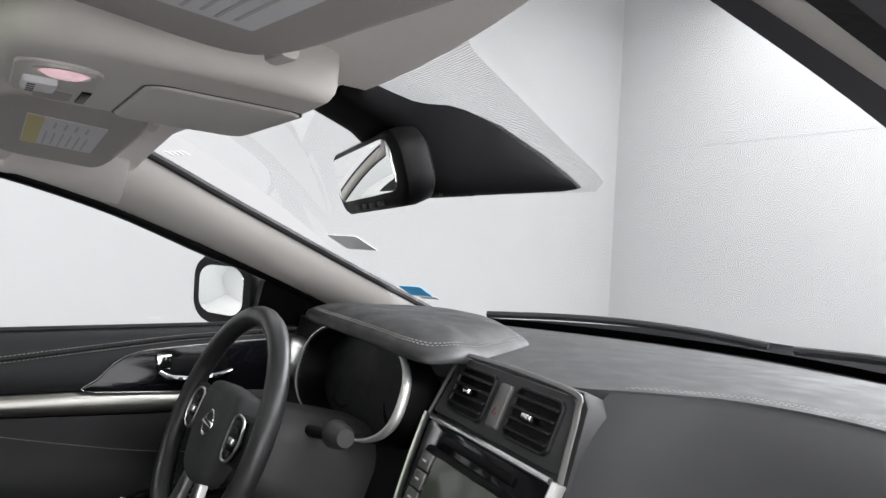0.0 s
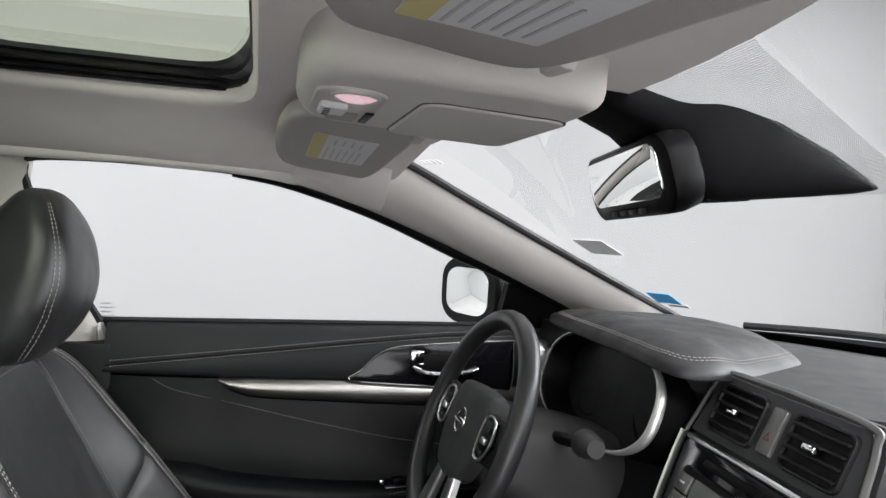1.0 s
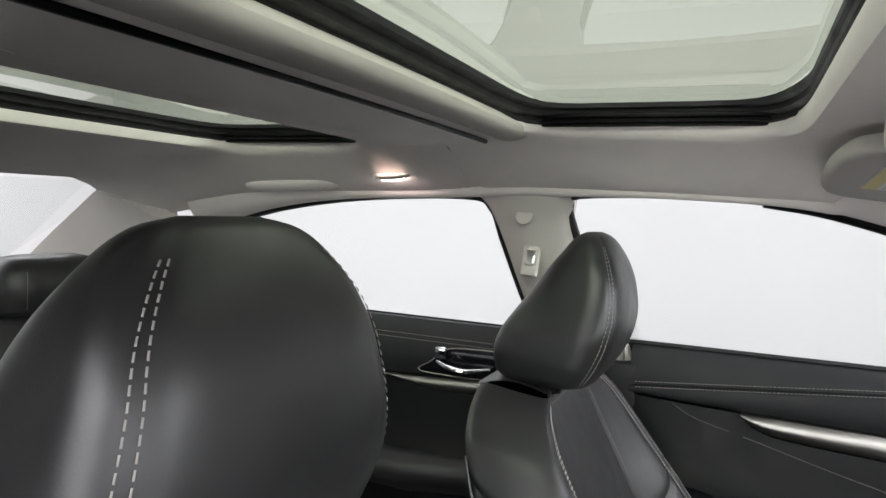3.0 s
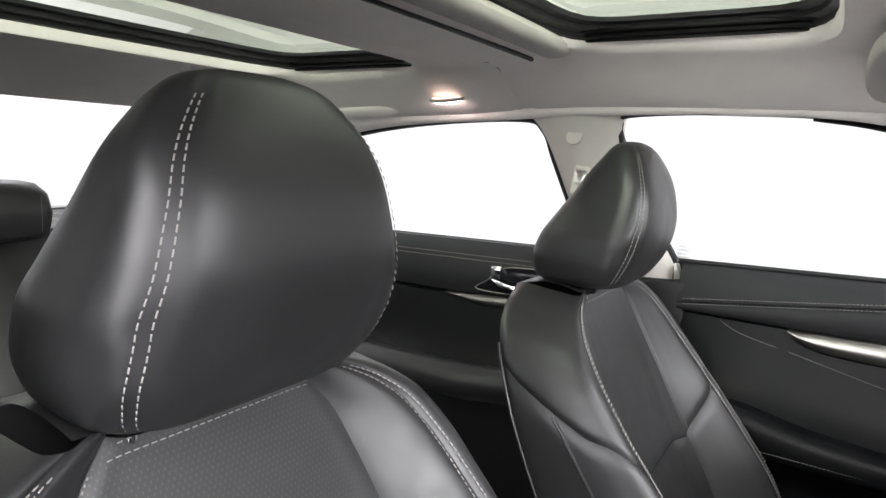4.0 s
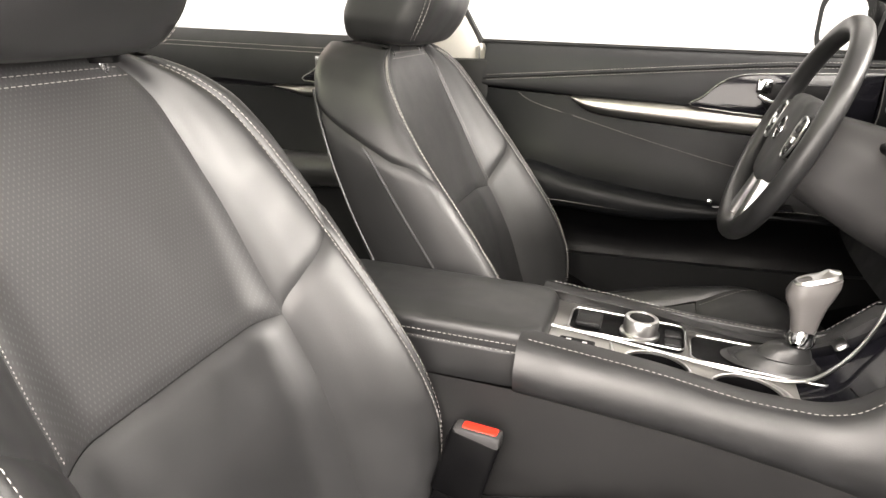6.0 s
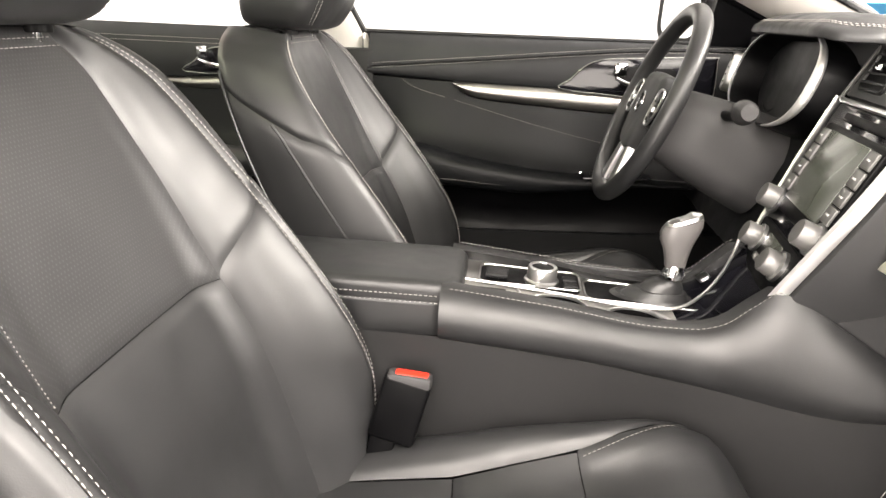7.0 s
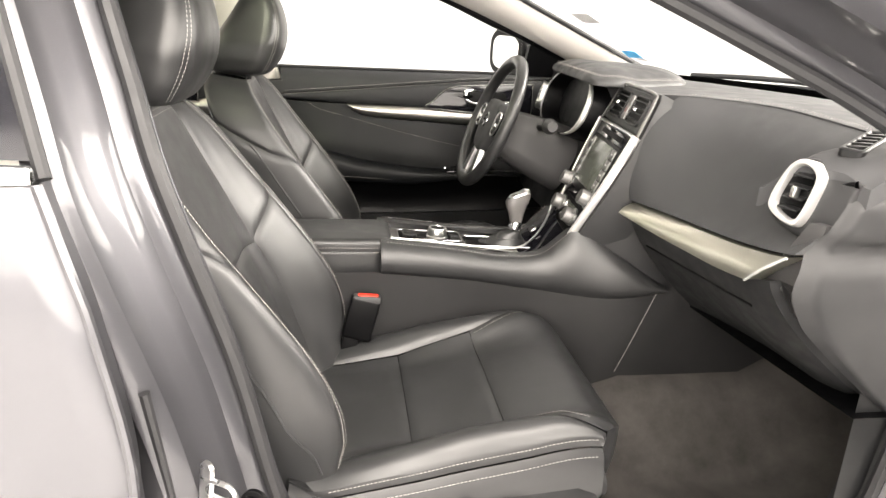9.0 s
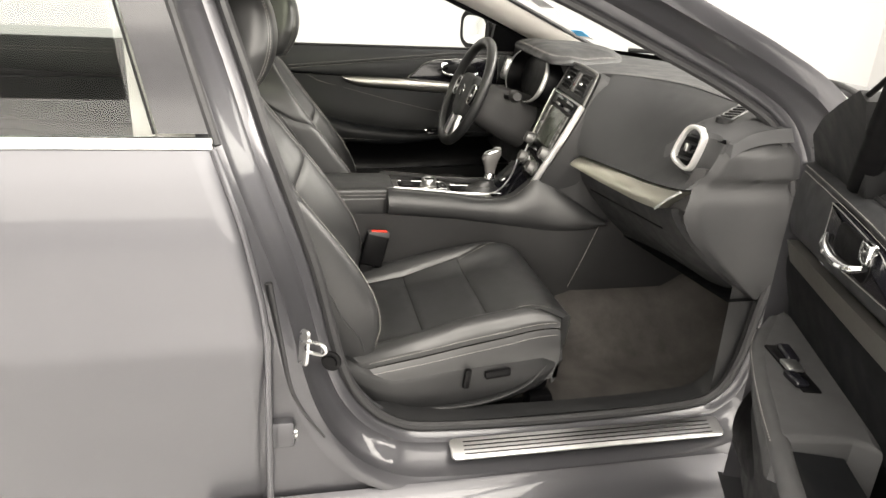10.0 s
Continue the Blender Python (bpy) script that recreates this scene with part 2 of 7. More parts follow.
def tube(pts, r, seg=8, closed=False, bm=None, flat=1.0, up=None):
    """A round (or flattened) bar along points; r may be a number or a function of 0..1."""
    pts = [Vector(p) for p in pts]
    n = len(pts)
    rings = []
    prev = None
    for i, p in enumerate(pts):
        a = pts[(i - 1) % n] if closed or i else p
        b = pts[(i + 1) % n] if closed or i < n - 1 else p
        d = (b - a).normalized()
        ref = Vector(up) if up else (prev or (Vector((0, 0, 1)) if abs(d.z) < 0.9 else Vector((1, 0, 0))))
        s = d.cross(ref)
        s = s.normalized() if s.length > 1e-6 else d.orthogonal().normalized()
        w = s.cross(d).normalized()
        prev = w
        rad = r(i / max(1, n - 1)) if callable(r) else r
        rings.append([p + (s * math.cos(t) + w * math.sin(t) * flat) * rad for t in (2 * math.pi * k / seg for k in range(seg))])
    if closed:
        rings.append(rings[0])
        bm = loft(rings, True, False, bm)
        bmesh.ops.remove_doubles(bm, verts=bm.verts, dist=1e-6)
        return bm
    return loft(rings, True, True, bm)


def box(sx, sy, sz, m=None, r=0.0, seg=2, bm=None):
    """A bevelled box round the origin, moved by m."""
    b2 = bmesh.new()
    bmesh.ops.create_cube(b2, size=1)
    bmesh.ops.scale(b2, vec=(sx, sy, sz), verts=b2.verts)
    if r:
        bmesh.ops.bevel(b2, geom=b2.edges[:] + b2.verts[:], offset=min(r, 0.49 * min(sx, sy, sz)), segments=seg, affect="EDGES", profile=0.5)
    if m is not None:
        bmesh.ops.transform(b2, matrix=m, verts=b2.verts)
    if bm is None:
        return b2
    me = bpy.data.meshes.new("tmp")
    b2.to_mesh(me)
    b2.free()
    bm.from_mesh(me)
    bpy.data.meshes.remove(me)
    return bm


def lathe(prof, m=None, seg=28, caps=True):
    """A turned body: (radius, height) pairs about z."""
    rings = [[Vector((max(r, 1e-4) * math.cos(2 * math.pi * k / seg), max(r, 1e-4) * math.sin(2 * math.pi * k / seg), h)) for k in range(seg)] for r, h in prof]
    bm = loft(rings, True, caps)
    if m is not None:
        bmesh.ops.transform(bm, matrix=m, verts=bm.verts)
    return bm


def slab(outline, depth, m=None, r=0.0, seg=2):
    """A 2D outline in x, y drawn out along -z by depth, its front edge rounded by r."""
    c = sum((Vector(p) for p in outline), Vector((0, 0))) / len(outline)

    def inset(k, z):
        out = []
        n = len(outline)
        for i in range(n):
            p, a, b = Vector(outline[i]), Vector(outline[i - 1]), Vector(outline[(i + 1) % n])
            t = (b - a).normalized()
            nn = Vector((-t.y, t.x))
            if nn.dot(c - p) < 0:
                nn = -nn
            q = p + nn * k
            out.append(Vector((q.x, q.y, z)))
        return out

    rings = [inset(0, -depth)]
    if r:
        for k in range(seg + 1):
            a = math.pi / 2 * k / seg
            rings.append(inset(r * (1 - math.cos(a)), -r + r * math.sin(a)))
    else:
        rings.append(inset(0, 0))
    bm = loft(rings)
    if m is not None:
        bmesh.ops.transform(bm, matrix=m, verts=bm.verts)
    return bm


def rrect(w, h, r, n=5, power=None):
    """A rounded rectangle, counter-clockwise."""
    out = []
    for cx, cy, a0 in ((w / 2 - r, h / 2 - r, 0), (-w / 2 + r, h / 2 - r, 90), (-w / 2 + r, -h / 2 + r, 180), (w / 2 - r, -h / 2 + r, 270)):
        for k in range(n + 1):
            a = radians(a0 + 90 * k / n)
            out.append((cx + r * math.cos(a), cy + r * math.sin(a)))
    return out


def frame_ring(outer, inner, depth, m=None, r=0.003):
    """A ring-shaped bezel between two outlines of equal count, in x, y, facing +z."""
    def ring(o, z, k=0.0, q=None):
        return [Vector((a + (c - a) * k, b + (d - b) * k, z)) for (a, b), (c, d) in zip(o, q or o)]
    rings = [ring(outer, -depth), ring(outer, -r), ring(outer, 0, 0.25, inner), ring(outer, 0, 0.75, inner), ring(inner, -r), ring(inner, -depth)]
    bm = loft(rings, True, False)
    if m is not None:
        bmesh.ops.transform(bm, matrix=m, verts=bm.verts)
    return bm


def plane_at(o, right, up):
    """A matrix whose x runs along right, y along up, z out of the face."""
    x = Vector(right).normalized()
    z = x.cross(Vector(up)).normalized()
    y = z.cross(x)
    return Matrix(((x.x, y.x, z.x, o[0]), (x.y, y.y, z.y, o[1]), (x.z, y.z, z.z, o[2]), (0, 0, 0, 1)))


def stitches(path, normals, pitch=0.0066, length=0.0044, r=0.00072, lift=0.0006, bm=None):
    """A row of short thread dashes on a path; normals: the surface's outward normals there (one or many)."""
    bm = bm or bmesh.new()
    r *= 0.75
    P = [Vector(p) for p in path]
    run = [0.0]
    for a, b in zip(P, P[1:]):
        run.append(run[-1] + (b - a).length)

    def at(s):
        k = 0
        while k < len(P) - 2 and run[k + 1] < s:
            k += 1
        t = (s - run[k]) / max(1e-9, run[k + 1] - run[k])
        n = Vector(normals[k]) if isinstance(normals, list) else Vector(normals)
        return P[k].lerp(P[k + 1], t), n.normalized()

    s = pitch * 0.3
    while s + length < run[-1]:
        a, n = at(s)
        b, _ = at(s + length)
        mid = (a + b) / 2 + n * (lift + r * 0.6)
        d = (b - a).normalized()
        w = d.cross(n).normalized() * r
        a, b = a + n * (lift - r * 0.5), b + n * (lift - r * 0.5)
        top = [bm.verts.new(mid + d * (length * 0.25 * e) + w * f) for e, f in ((-1, -0.6), (-1, 0.6), (1, 0.6), (1, -0.6))]
        bot = [bm.verts.new(p) for p in (a - w, a + w, b + w, b - w)]
        bm.faces.new(top)
        for k in range(4):
            bm.faces.new((bot[k], bot[(k + 1) % 4], top[(k + 1) % 4], top[k]))
        s += pitch
    return bm


def letters(text, size, m):
    """Flat printed letters from the built-in font, standing in m's x, y plane."""
    cu = bpy.data.curves.new("letters", "FONT")
    cu.body, cu.size, cu.extrude = text, size, 0.0002
    ob = bpy.data.objects.new("letters", cu)
    scene.collection.objects.link(ob)
    bpy.context.view_layer.update()
    me = bpy.data.meshes.new_from_object(ob.evaluated_get(bpy.context.evaluated_depsgraph_get()))
    bm = bmesh.new()
    bm.from_mesh(me)
    bpy.data.objects.remove(ob)
    bpy.data.curves.remove(cu)
    bpy.data.meshes.remove(me)
    bmesh.ops.transform(bm, matrix=m, verts=bm.verts)
    return bm


# ---- the studio ----
RX0, RX1, RY0, RY1, RH = -5.0, 4.8, -7.0, 6.0, 4.2
solo("floor", box(RX1 - RX0, RY1 - RY0, 0.2, pose((RX0 + RX1) / 2, (RY0 + RY1) / 2, -0.1)), FLOORMAT, "pale grey smooth studio floor", "floor", "structure")
solo("ceiling", box(RX1 - RX0, RY1 - RY0, 0.2, pose((RX0 + RX1) / 2, (RY0 + RY1) / 2, RH + 0.1)), WHITEWALL, "plain white studio ceiling", "ceiling", "structure")
for nm, sx, sy, cx, cy in (("wall_west", 0.2, RY1 - RY0 + 0.4, RX0 - 0.1, (RY0 + RY1) / 2), ("wall_east", 0.2, RY1 - RY0 + 0.4, RX1 + 0.1, (RY0 + RY1) / 2),
                           ("wall_north", RX1 - RX0, 0.2, (RX0 + RX1) / 2, RY1 + 0.1), ("wall_south", RX1 - RX0, 0.2, (RX0 + RX1) / 2, RY0 - 0.1)):
    solo(nm, box(sx, sy, RH, pose(cx, cy, RH / 2)), WHITEWALL, "plain white studio wall with a faint panel joint", "wall", "structure")
solo("trim", box(RX1 - RX0, 0.004, 0.008, pose((RX0 + RX1) / 2, RY1 - 0.001, 2.33)), SEAM, "thin grey joint between white wall panels", "trim", "structure")
solo("trim", box(0.004, RY1 - RY0, 0.008, pose(RX0 + 0.001, (RY0 + RY1) / 2, 2.33)), SEAM, "thin grey joint between white wall panels", "trim", "structure")


# ---- roof, headliner and glass ----
CABIN = (0, -0.4, 0.9)

def liner_z(x, y):
    zc = ramp(y, [(-1.8, 1.24), (-1.4, 1.306), (-1.03, 1.32), (-0.74, 1.334), (-0.33, 1.326), (-0.15, 1.315), (0.03, 1.30)])
    zc -= 0.024 * math.exp(-((y + 0.885) / 0.075) ** 2) * (1 - smooth01((abs(x) - 0.30) / 0.2))
    return zc - 0.088 * smooth01((abs(x) - 0.43) / 0.215) ** 0.9 - 0.03 * max(0, abs(x) - 0.62)


def rim_point(cx, cy, hw, hl, a, r):
    """Where a ray at angle a from the middle meets a rounded rectangle."""
    c, s = math.cos(a), math.sin(a)
    p = 2 / max(0.02, r)
    k = (abs(c / hw) ** p + abs(s / hl) ** p) ** (-1 / p)
    return cx + c * k, cy + s * k


roof = thing("car_roof", (0, -0.7, 1.3), "greige fabric headliner with two glass roof panels", "car roof")
HOLES = ((0.0, -0.535, 0.432, 0.205), (0.0, -1.215, 0.455, 0.185))
REGIONS = ((0.03, -0.885), (-0.885, -1.80))


def roof_ring(hole, region):
    cx, cy, hw, hl = hole
    y1, y0 = region
    N = 128
    rings = []
    angs = [2 * math.pi * k / N for k in range(N)]
    oc = [math.atan2((y1 if sy > 0 else y0) - cy, sx * 0.66) % (2 * math.pi) for sx, sy in ((1, 1), (-1, 1), (-1, -1), (1, -1))]
    for c in oc:
        k = min(range(N), key=lambda q: abs((angs[q] - c + math.pi) % (2 * math.pi) - math.pi))
        angs[k] = c

    def outer(a):
        c, s = math.cos(a), math.sin(a)
        k = min((0.66 / abs(c)) if abs(c) > 1e-9 else 9, ((y1 - cy) / s) if s > 1e-9 else ((cy - y0) / -s if s < -1e-9 else 9))
        x, y = cx + c * k, cy + s * k
        return x, y

    H = 10
    lift = [(0.0, 0.028), (0.0, 0.012), (0.006, 0.002), (0.02, -0.002)]
    for g, dz in lift:
        row = []
        for a in angs:
            x, y = rim_point(cx, cy, hw + g, hl + g, a, 0.28)
            row.append(Vector((x, y, liner_z(x, y) + dz)))
        rings.append(row)
    for h in range(1, H + 1):
        t = h / H
        row = []
        for a in angs:
            x0, y0_ = rim_point(cx, cy, hw + 0.02, hl + 0.02, a, 0.28)
            x1, y1_ = outer(a)
            x, y = lerp(x0, x1, t), lerp(y0_, y1_, t)
            if region[0] > 0:
                y -= 0.34 * x * x * smooth01((y + 0.33) / 0.33)
            row.append(Vector((x, y, liner_z(x, y) - 0.002 * (1 - t))))
        rings.append(row)
    return loft(rings, True, False)


for hole, region in zip(HOLES, REGIONS):
    part("headliner", roof_ring(hole, region), LINER, roof)
# black guide frames and glass
for n, (cx, cy, hw, hl) in enumerate(HOLES):
    zg = 1.372 if n == 0 else 1.348
    N = 96
    rows = []
    for g, z in ((0.004, -0.022), (-0.012, -0.012), (-0.014, 0.0), (-0.03, 0.004), (-0.032, 0.016), (-0.046, 0.019), (-0.048, 0.030)):
        ring = []
        for k in range(N):
            a = 2 * math.pi * k / N
            slim = g if g > 0 or n else g * (1 - 0.72 * smooth01((math.sin(a) - 0.25) / 0.5))
            ring.append(Vector((*rim_point(cx, cy, hw + slim, hl + slim + 0.008, a, 0.26), zg - 0.014 + z * 0.6)))
        rows.append(ring)
    part("guide_frame", loft(rows, True, False), RUBBER, roof, "black rubber and metal sunroof guide")
    for gx in (-1, 1):
        for q in range(3):
            part("guide_rail", box(0.007, 2 * hl - 0.06, 0.006, pose(gx * (hw - 0.012 - 0.011 * q), cy, zg - 0.024 + q * 0.006), 0.002), DARK, roof)

    def pane(u, v, cx=cx, cy=cy, hw=hw, hl=hl, zg=zg):
        x, y = cx + (u * 2 - 1) * (hw + 0.03), cy + (v * 2 - 1) * (hl + 0.03)
        return x, y, zg + 0.012 - 0.05 * (x / 0.5) ** 2 * 0.3
    g = part("glass_pane", grid(pane, 16, 8), GLASS_ROOF, roof, "green tinted glass roof pane", toward=CABIN)
# roller blind cassette between the openings
part("blind_cassette", tube([(-0.43 + 0.86 * k / 12, -0.757, 1.340 + 0.003 * math.sin(math.pi * k / 12)) for k in range(13)], 0.034, 16, flat=0.5), VISOR, roof, "rolled greige sunshade edge")
part("blind_slot", tube([(-0.42 + 0.84 * k / 12, -0.796, 1.3215 + 0.003 * math.sin(math.pi * k / 12)) for k in range(13)], 0.004, 6), DARK, roof)


# painted outer roof skin
def roof_skin(u, v):
    x, y = (u * 2 - 1) * 0.66, lerp(0.02, -1.8, v)
    return x, y - 0.34 * x * x * smooth01((y + 0.33) / 0.33), liner_z(x, y) + 0.055


bm = grid(roof_skin, 44, 60)
kill = [f for f in bm.faces if any(abs(f.calc_center_median().x) < hw + 0.02 and abs(f.calc_center_median().y - cy) < hl + 0.03 for _, cy, hw, hl in HOLES)]
bmesh.ops.delete(bm, geom=kill, context="FACES")
part("roof_skin", bm, PAINT, roof, "dark grey metallic outer roof panel")


# windscreen
def screen_pt(x, z):
    y = 0.045 + (-0.335 + math.sqrt(max(0, 0.1122 + 0.36 * (1.335 - z)))) / 0.18 - (0.36 + 0.50 * (1.335 - z) / 0.37) * x * x
    return Vector((x, y, z))


ws = thing("windscreen", (0, 0.5, 1.1), "clear raked windscreen with dotted shade band and stickers", "windscreen")
g = part("glass_pane", grid(lambda u, v: screen_pt((2 * u - 1) * lerp(0.715, 0.56, v), lerp(0.955, 1.335, v)), 24, 14), GLASS_CLEAR, ws, toward=CABIN)
g.visible_shadow = False


def on_screen(x, z, lift=0.004):
    p = screen_pt(x, z)
    return p + Vector((0, -0.36, -0.93)) * lift


# sun visors and overhead console follow further below
# ---- pillars on the driver's side ----
shell = thing("car_body", (0, -0.3, 0.2), "dark grey metallic car body with greige inner pillar trim", "car body")
E1 = spline([(-0.660, -0.26, 1.226), (-0.674, -0.13, 1.190), (-0.706, 0.086, 1.114), (-0.757, 0.343, 1.006), (-0.775, 0.46, 0.955)], 8)
E2 = spline([(-0.52, -0.20, 1.298), (-0.556, -0.082, 1.276), (-0.585, 0.081, 1.206), (-0.63, 0.335, 1.097), (-0.67, 0.60, 0.985)], 8)


E1R = spline([(-0.575, -0.24, 1.236), (-0.590, -0.10, 1.205), (-0.612, 0.05, 1.155), (-0.648, 0.26, 1.062), (-0.685, 0.44, 0.960)], 8)


def apillar(side):
    def f(u, v):
        a, b = along(E1 if side < 0 else E1R, u), along(E2, u)
        p = a.lerp(b, v)
        out = Vector((0.5, -0.45, -0.45)).normalized()
        p = p + out * 0.022 * math.sin(math.pi * v) ** 0.8
        return side * p.x * -1 if side > 0 else p.x, p.y, p.z
    return f


for side in (-1, 1):
    part("pillar_trim", grid(apillar(side), 40, 10, (side * 0.008, 0.004, 0.004)), PILLAR, shell, "greige windscreen pillar trim")
    s2 = [Vector((side * -p.x, p.y + 0.004, p.z + 0.004)) for p in E2]
    part("screen_seal", tube(s2, 0.008, 8), RUBBER, shell)
s1 = [Vector((p.x, p.y, p.z)) for p in E1]


# driver's side windows: edges in (y, z), on the sloping glass
def side_x(z):
    return 0.79 - 0.45 * (z - 0.93)


FTOP = [(-0.60, 0.948), (-0.64, 1.03), (-0.672, 1.10), (-0.70, 1.19), (-0.703, 1.225), (-0.68, 1.245), (-0.51, 1.251), (-0.363, 1.245), (-0.256, 1.228), (-0.09, 1.18), (0.08, 1.113), (0.2, 1.07), (0.319, 1.02), (0.40, 0.985)]
RTOP = [(-0.785, 0.95), (-0.815, 1.04), (-0.845, 1.15), (-0.862, 1.212), (-0.915, 1.236), (-1.17, 1.224), (-1.40, 1.19), (-1.60, 1.135), (-1.70, 1.09)]


def on_side(y, z, side=-1, off=0.0):
    return Vector((side * (side_x(z) + off), y, z))


for side in (-1,):
    part("window_seal", tube(spline([on_side(y, z, side, -0.006) for y, z in FTOP], 6), 0.009, 8), RUBBER, shell, "black rubber window seal")
    part("window_seal", tube(spline([on_side(y, z, side, -0.006) for y, z in RTOP], 6), 0.009, 8), RUBBER, shell, "black rubber window seal")

    # roof rail trim from the window tops up to the headliner
    top = spline([(y, z, 0) for y, z in FTOP[5:10]][::-1], 6)
    rail_y = [(-0.09, 1.18), (-0.256, 1.228), (-0.363, 1.245), (-0.51, 1.251), (-0.68, 1.246), (-0.79, 1.243), (-0.915, 1.236), (-1.17, 1.224), (-1.40, 1.19), (-1.62, 1.13)]
    rail = spline([on_side(y, z, side, -0.004) for y, z in rail_y], 6)

    def railf(u, v, rail=rail, side=side):
        a = along(rail, u)
        b = Vector((side * 0.60, a.y, liner_z(0.60, a.y) + 0.004))
        if a.y > -0.25:
            b = Vector((side * 0.545, a.y + 0.0, min(liner_z(0.545, a.y), 1.298)))
        p = a.lerp(b, v)
        return p + Vector((-side * 0.012, 0, -0.012)) * math.sin(math.pi * v)
    part("roof_rail_trim", grid(railf, 60, 8, (side * 0.02, 0, 0.02)), LINER, shell)

    # centre pillar trim
    def bpil(u, v, side=side):
        z = lerp(0.90, 1.25, v)
        ya = ramp(z, [(0.90, -0.585), (0.95, -0.60), (1.03, -0.64), (1.10, -0.672), (1.19, -0.70), (1.25, -0.69)])
        yb = ramp(z, [(0.90, -0.775), (0.95, -0.785), (1.04, -0.815), (1.15, -0.845), (1.212, -0.868), (1.25, -0.90)])
        y = lerp(ya, yb, u)
        return side * (side_x(z) - 0.012 - 0.028 * math.sin(math.pi * u) ** 0.6), y, z
    part("pillar_trim", grid(bpil, 14, 20, (side * 0.03, 0, 0)), PILLAR, shell, "greige centre pillar trim")
    # lower part of the pillar
    part("pillar_trim", box(0.05, 0.20, 0.7, pose(side * 0.775, -0.67, 0.56), 0.01), PLASTIC, shell, "black lower pillar trim")

    # rear quarter trim
    def cpil(u, v, side=side):
        a = along(spline([(-0.62 + 0.0, -1.66, 1.13), (-0.66, -1.80, 1.02), (-0.69, -1.92, 0.93)], 6), v)
        b = along(spline([(-0.50, -1.80, 1.215), (-0.55, -2.05, 1.08), (-0.60, -2.3, 0.93)], 6), v)
        p = a.lerp(b, u)
        return -side * p.x, p.y, p.z
    part("pillar_trim", grid(cpil, 10, 12, (side * 0.03, 0, 0.02)), PILLAR, shell, "greige rear quarter trim")

# mirror-image closing trim along the passenger's roof rail
prail = spline([Vector((-p[0] - 0.01, p[1], p[2] + 0.028)) for p in [on_side(y, z, -1, -0.004) for y, z in rail_y]], 6)


def prailf(u, v):
    a = along(prail, u)
    b = Vector((0.60, a.y, liner_z(0.60, a.y) + 0.004))
    if a.y > -0.25:
        b = Vector((0.545, a.y, min(liner_z(0.545, a.y), 1.298)))
    return a.lerp(b, v) + Vector((-0.012, 0, -0.012)) * math.sin(math.pi * v)


part("roof_rail_trim", grid(prailf, 60, 8, (0.02, 0, 0.02)), LINER, shell)
# centre pillar belt anchor and button
part("belt_anchor", box(0.018, 0.034, 0.075, pose(-0.655, -0.775, 1.115, 0, -22, 0), 0.006), PILLAR, shell, "greige seat belt height adjuster")
part("belt_slot", box(0.012, 0.022, 0.03, pose(-0.640, -0.772, 1.118, 0, -22, 0), 0.004), SATIN, shell)
part("pillar_button", lathe([(0.017, 0), (0.017, 0.004), (0.015, 0.005), (0, 0.005)], plane_at((-0.628, -0.785, 1.198), (0, 1, 0), (-0.4, 0, 1))), PILLAR, shell)
part("seat_belt", box(0.003, 0.045, 0.36, pose(-0.695, -0.745, 0.95, 6, -22, 0), 0.001), DARK, shell, "black seat belt webbing")
for side in (-1,):
    for top, y0, y1 in ((FTOP, -0.7, 0.21), (RTOP, -1.7, -0.785)):
        def pane(u, v, top=top, y0=y0, y1=y1):
            y = lerp(y0, y1, u)
            zt = 1.25
            z = lerp(0.94, zt, v)
            return -side_x(z), y, z
        if y0 > -1:
            def pane(u, v):
                y = lerp(-0.72, 0.40, u)
                zt = ramp(y, [(-0.72, 1.25), (-0.5, 1.255), (-0.363, 1.25), (-0.256, 1.235), (-0.09, 1.187), (0.08, 1.12), (0.2, 1.077), (0.40, 0.99)])
                z = lerp(0.94, zt, v)
                return -side_x(z), y, z
        g = solo("window_1" if y0 > -1 else "window_2", grid(pane, 20, 8), GLASS_CLEAR, "clear car side window glass, closed", "window", "structure", toward=CABIN)
        g.visible_shadow = False
# rear screen
g = solo("window_3", grid(lambda u, v: (lerp(-0.55, 0.55, u), lerp(-1.78, -2.35, v) - 0.1 * (1 - (2 * u - 1) ** 2), lerp(1.235, 0.95, v)), 10, 8), GLASS_CLEAR, "clear raked rear screen", "window", "structure", toward=CABIN)
g.visible_shadow = False


# ---- front seats ----
def half_width(z):
    return ramp(z, [(0.40, 0.235), (0.46, 0.25), (0.56, 0.268), (0.70, 0.272), (0.79, 0.272), (0.86, 0.262), (0.915, 0.238), (0.945, 0.20), (0.965, 0.15), (0.975, 0.11)])


def back_y(z):
    return -0.575 - 0.40 * (z - 0.774) + 0.012 * math.exp(-((z - 0.60) / 0.09) ** 2)


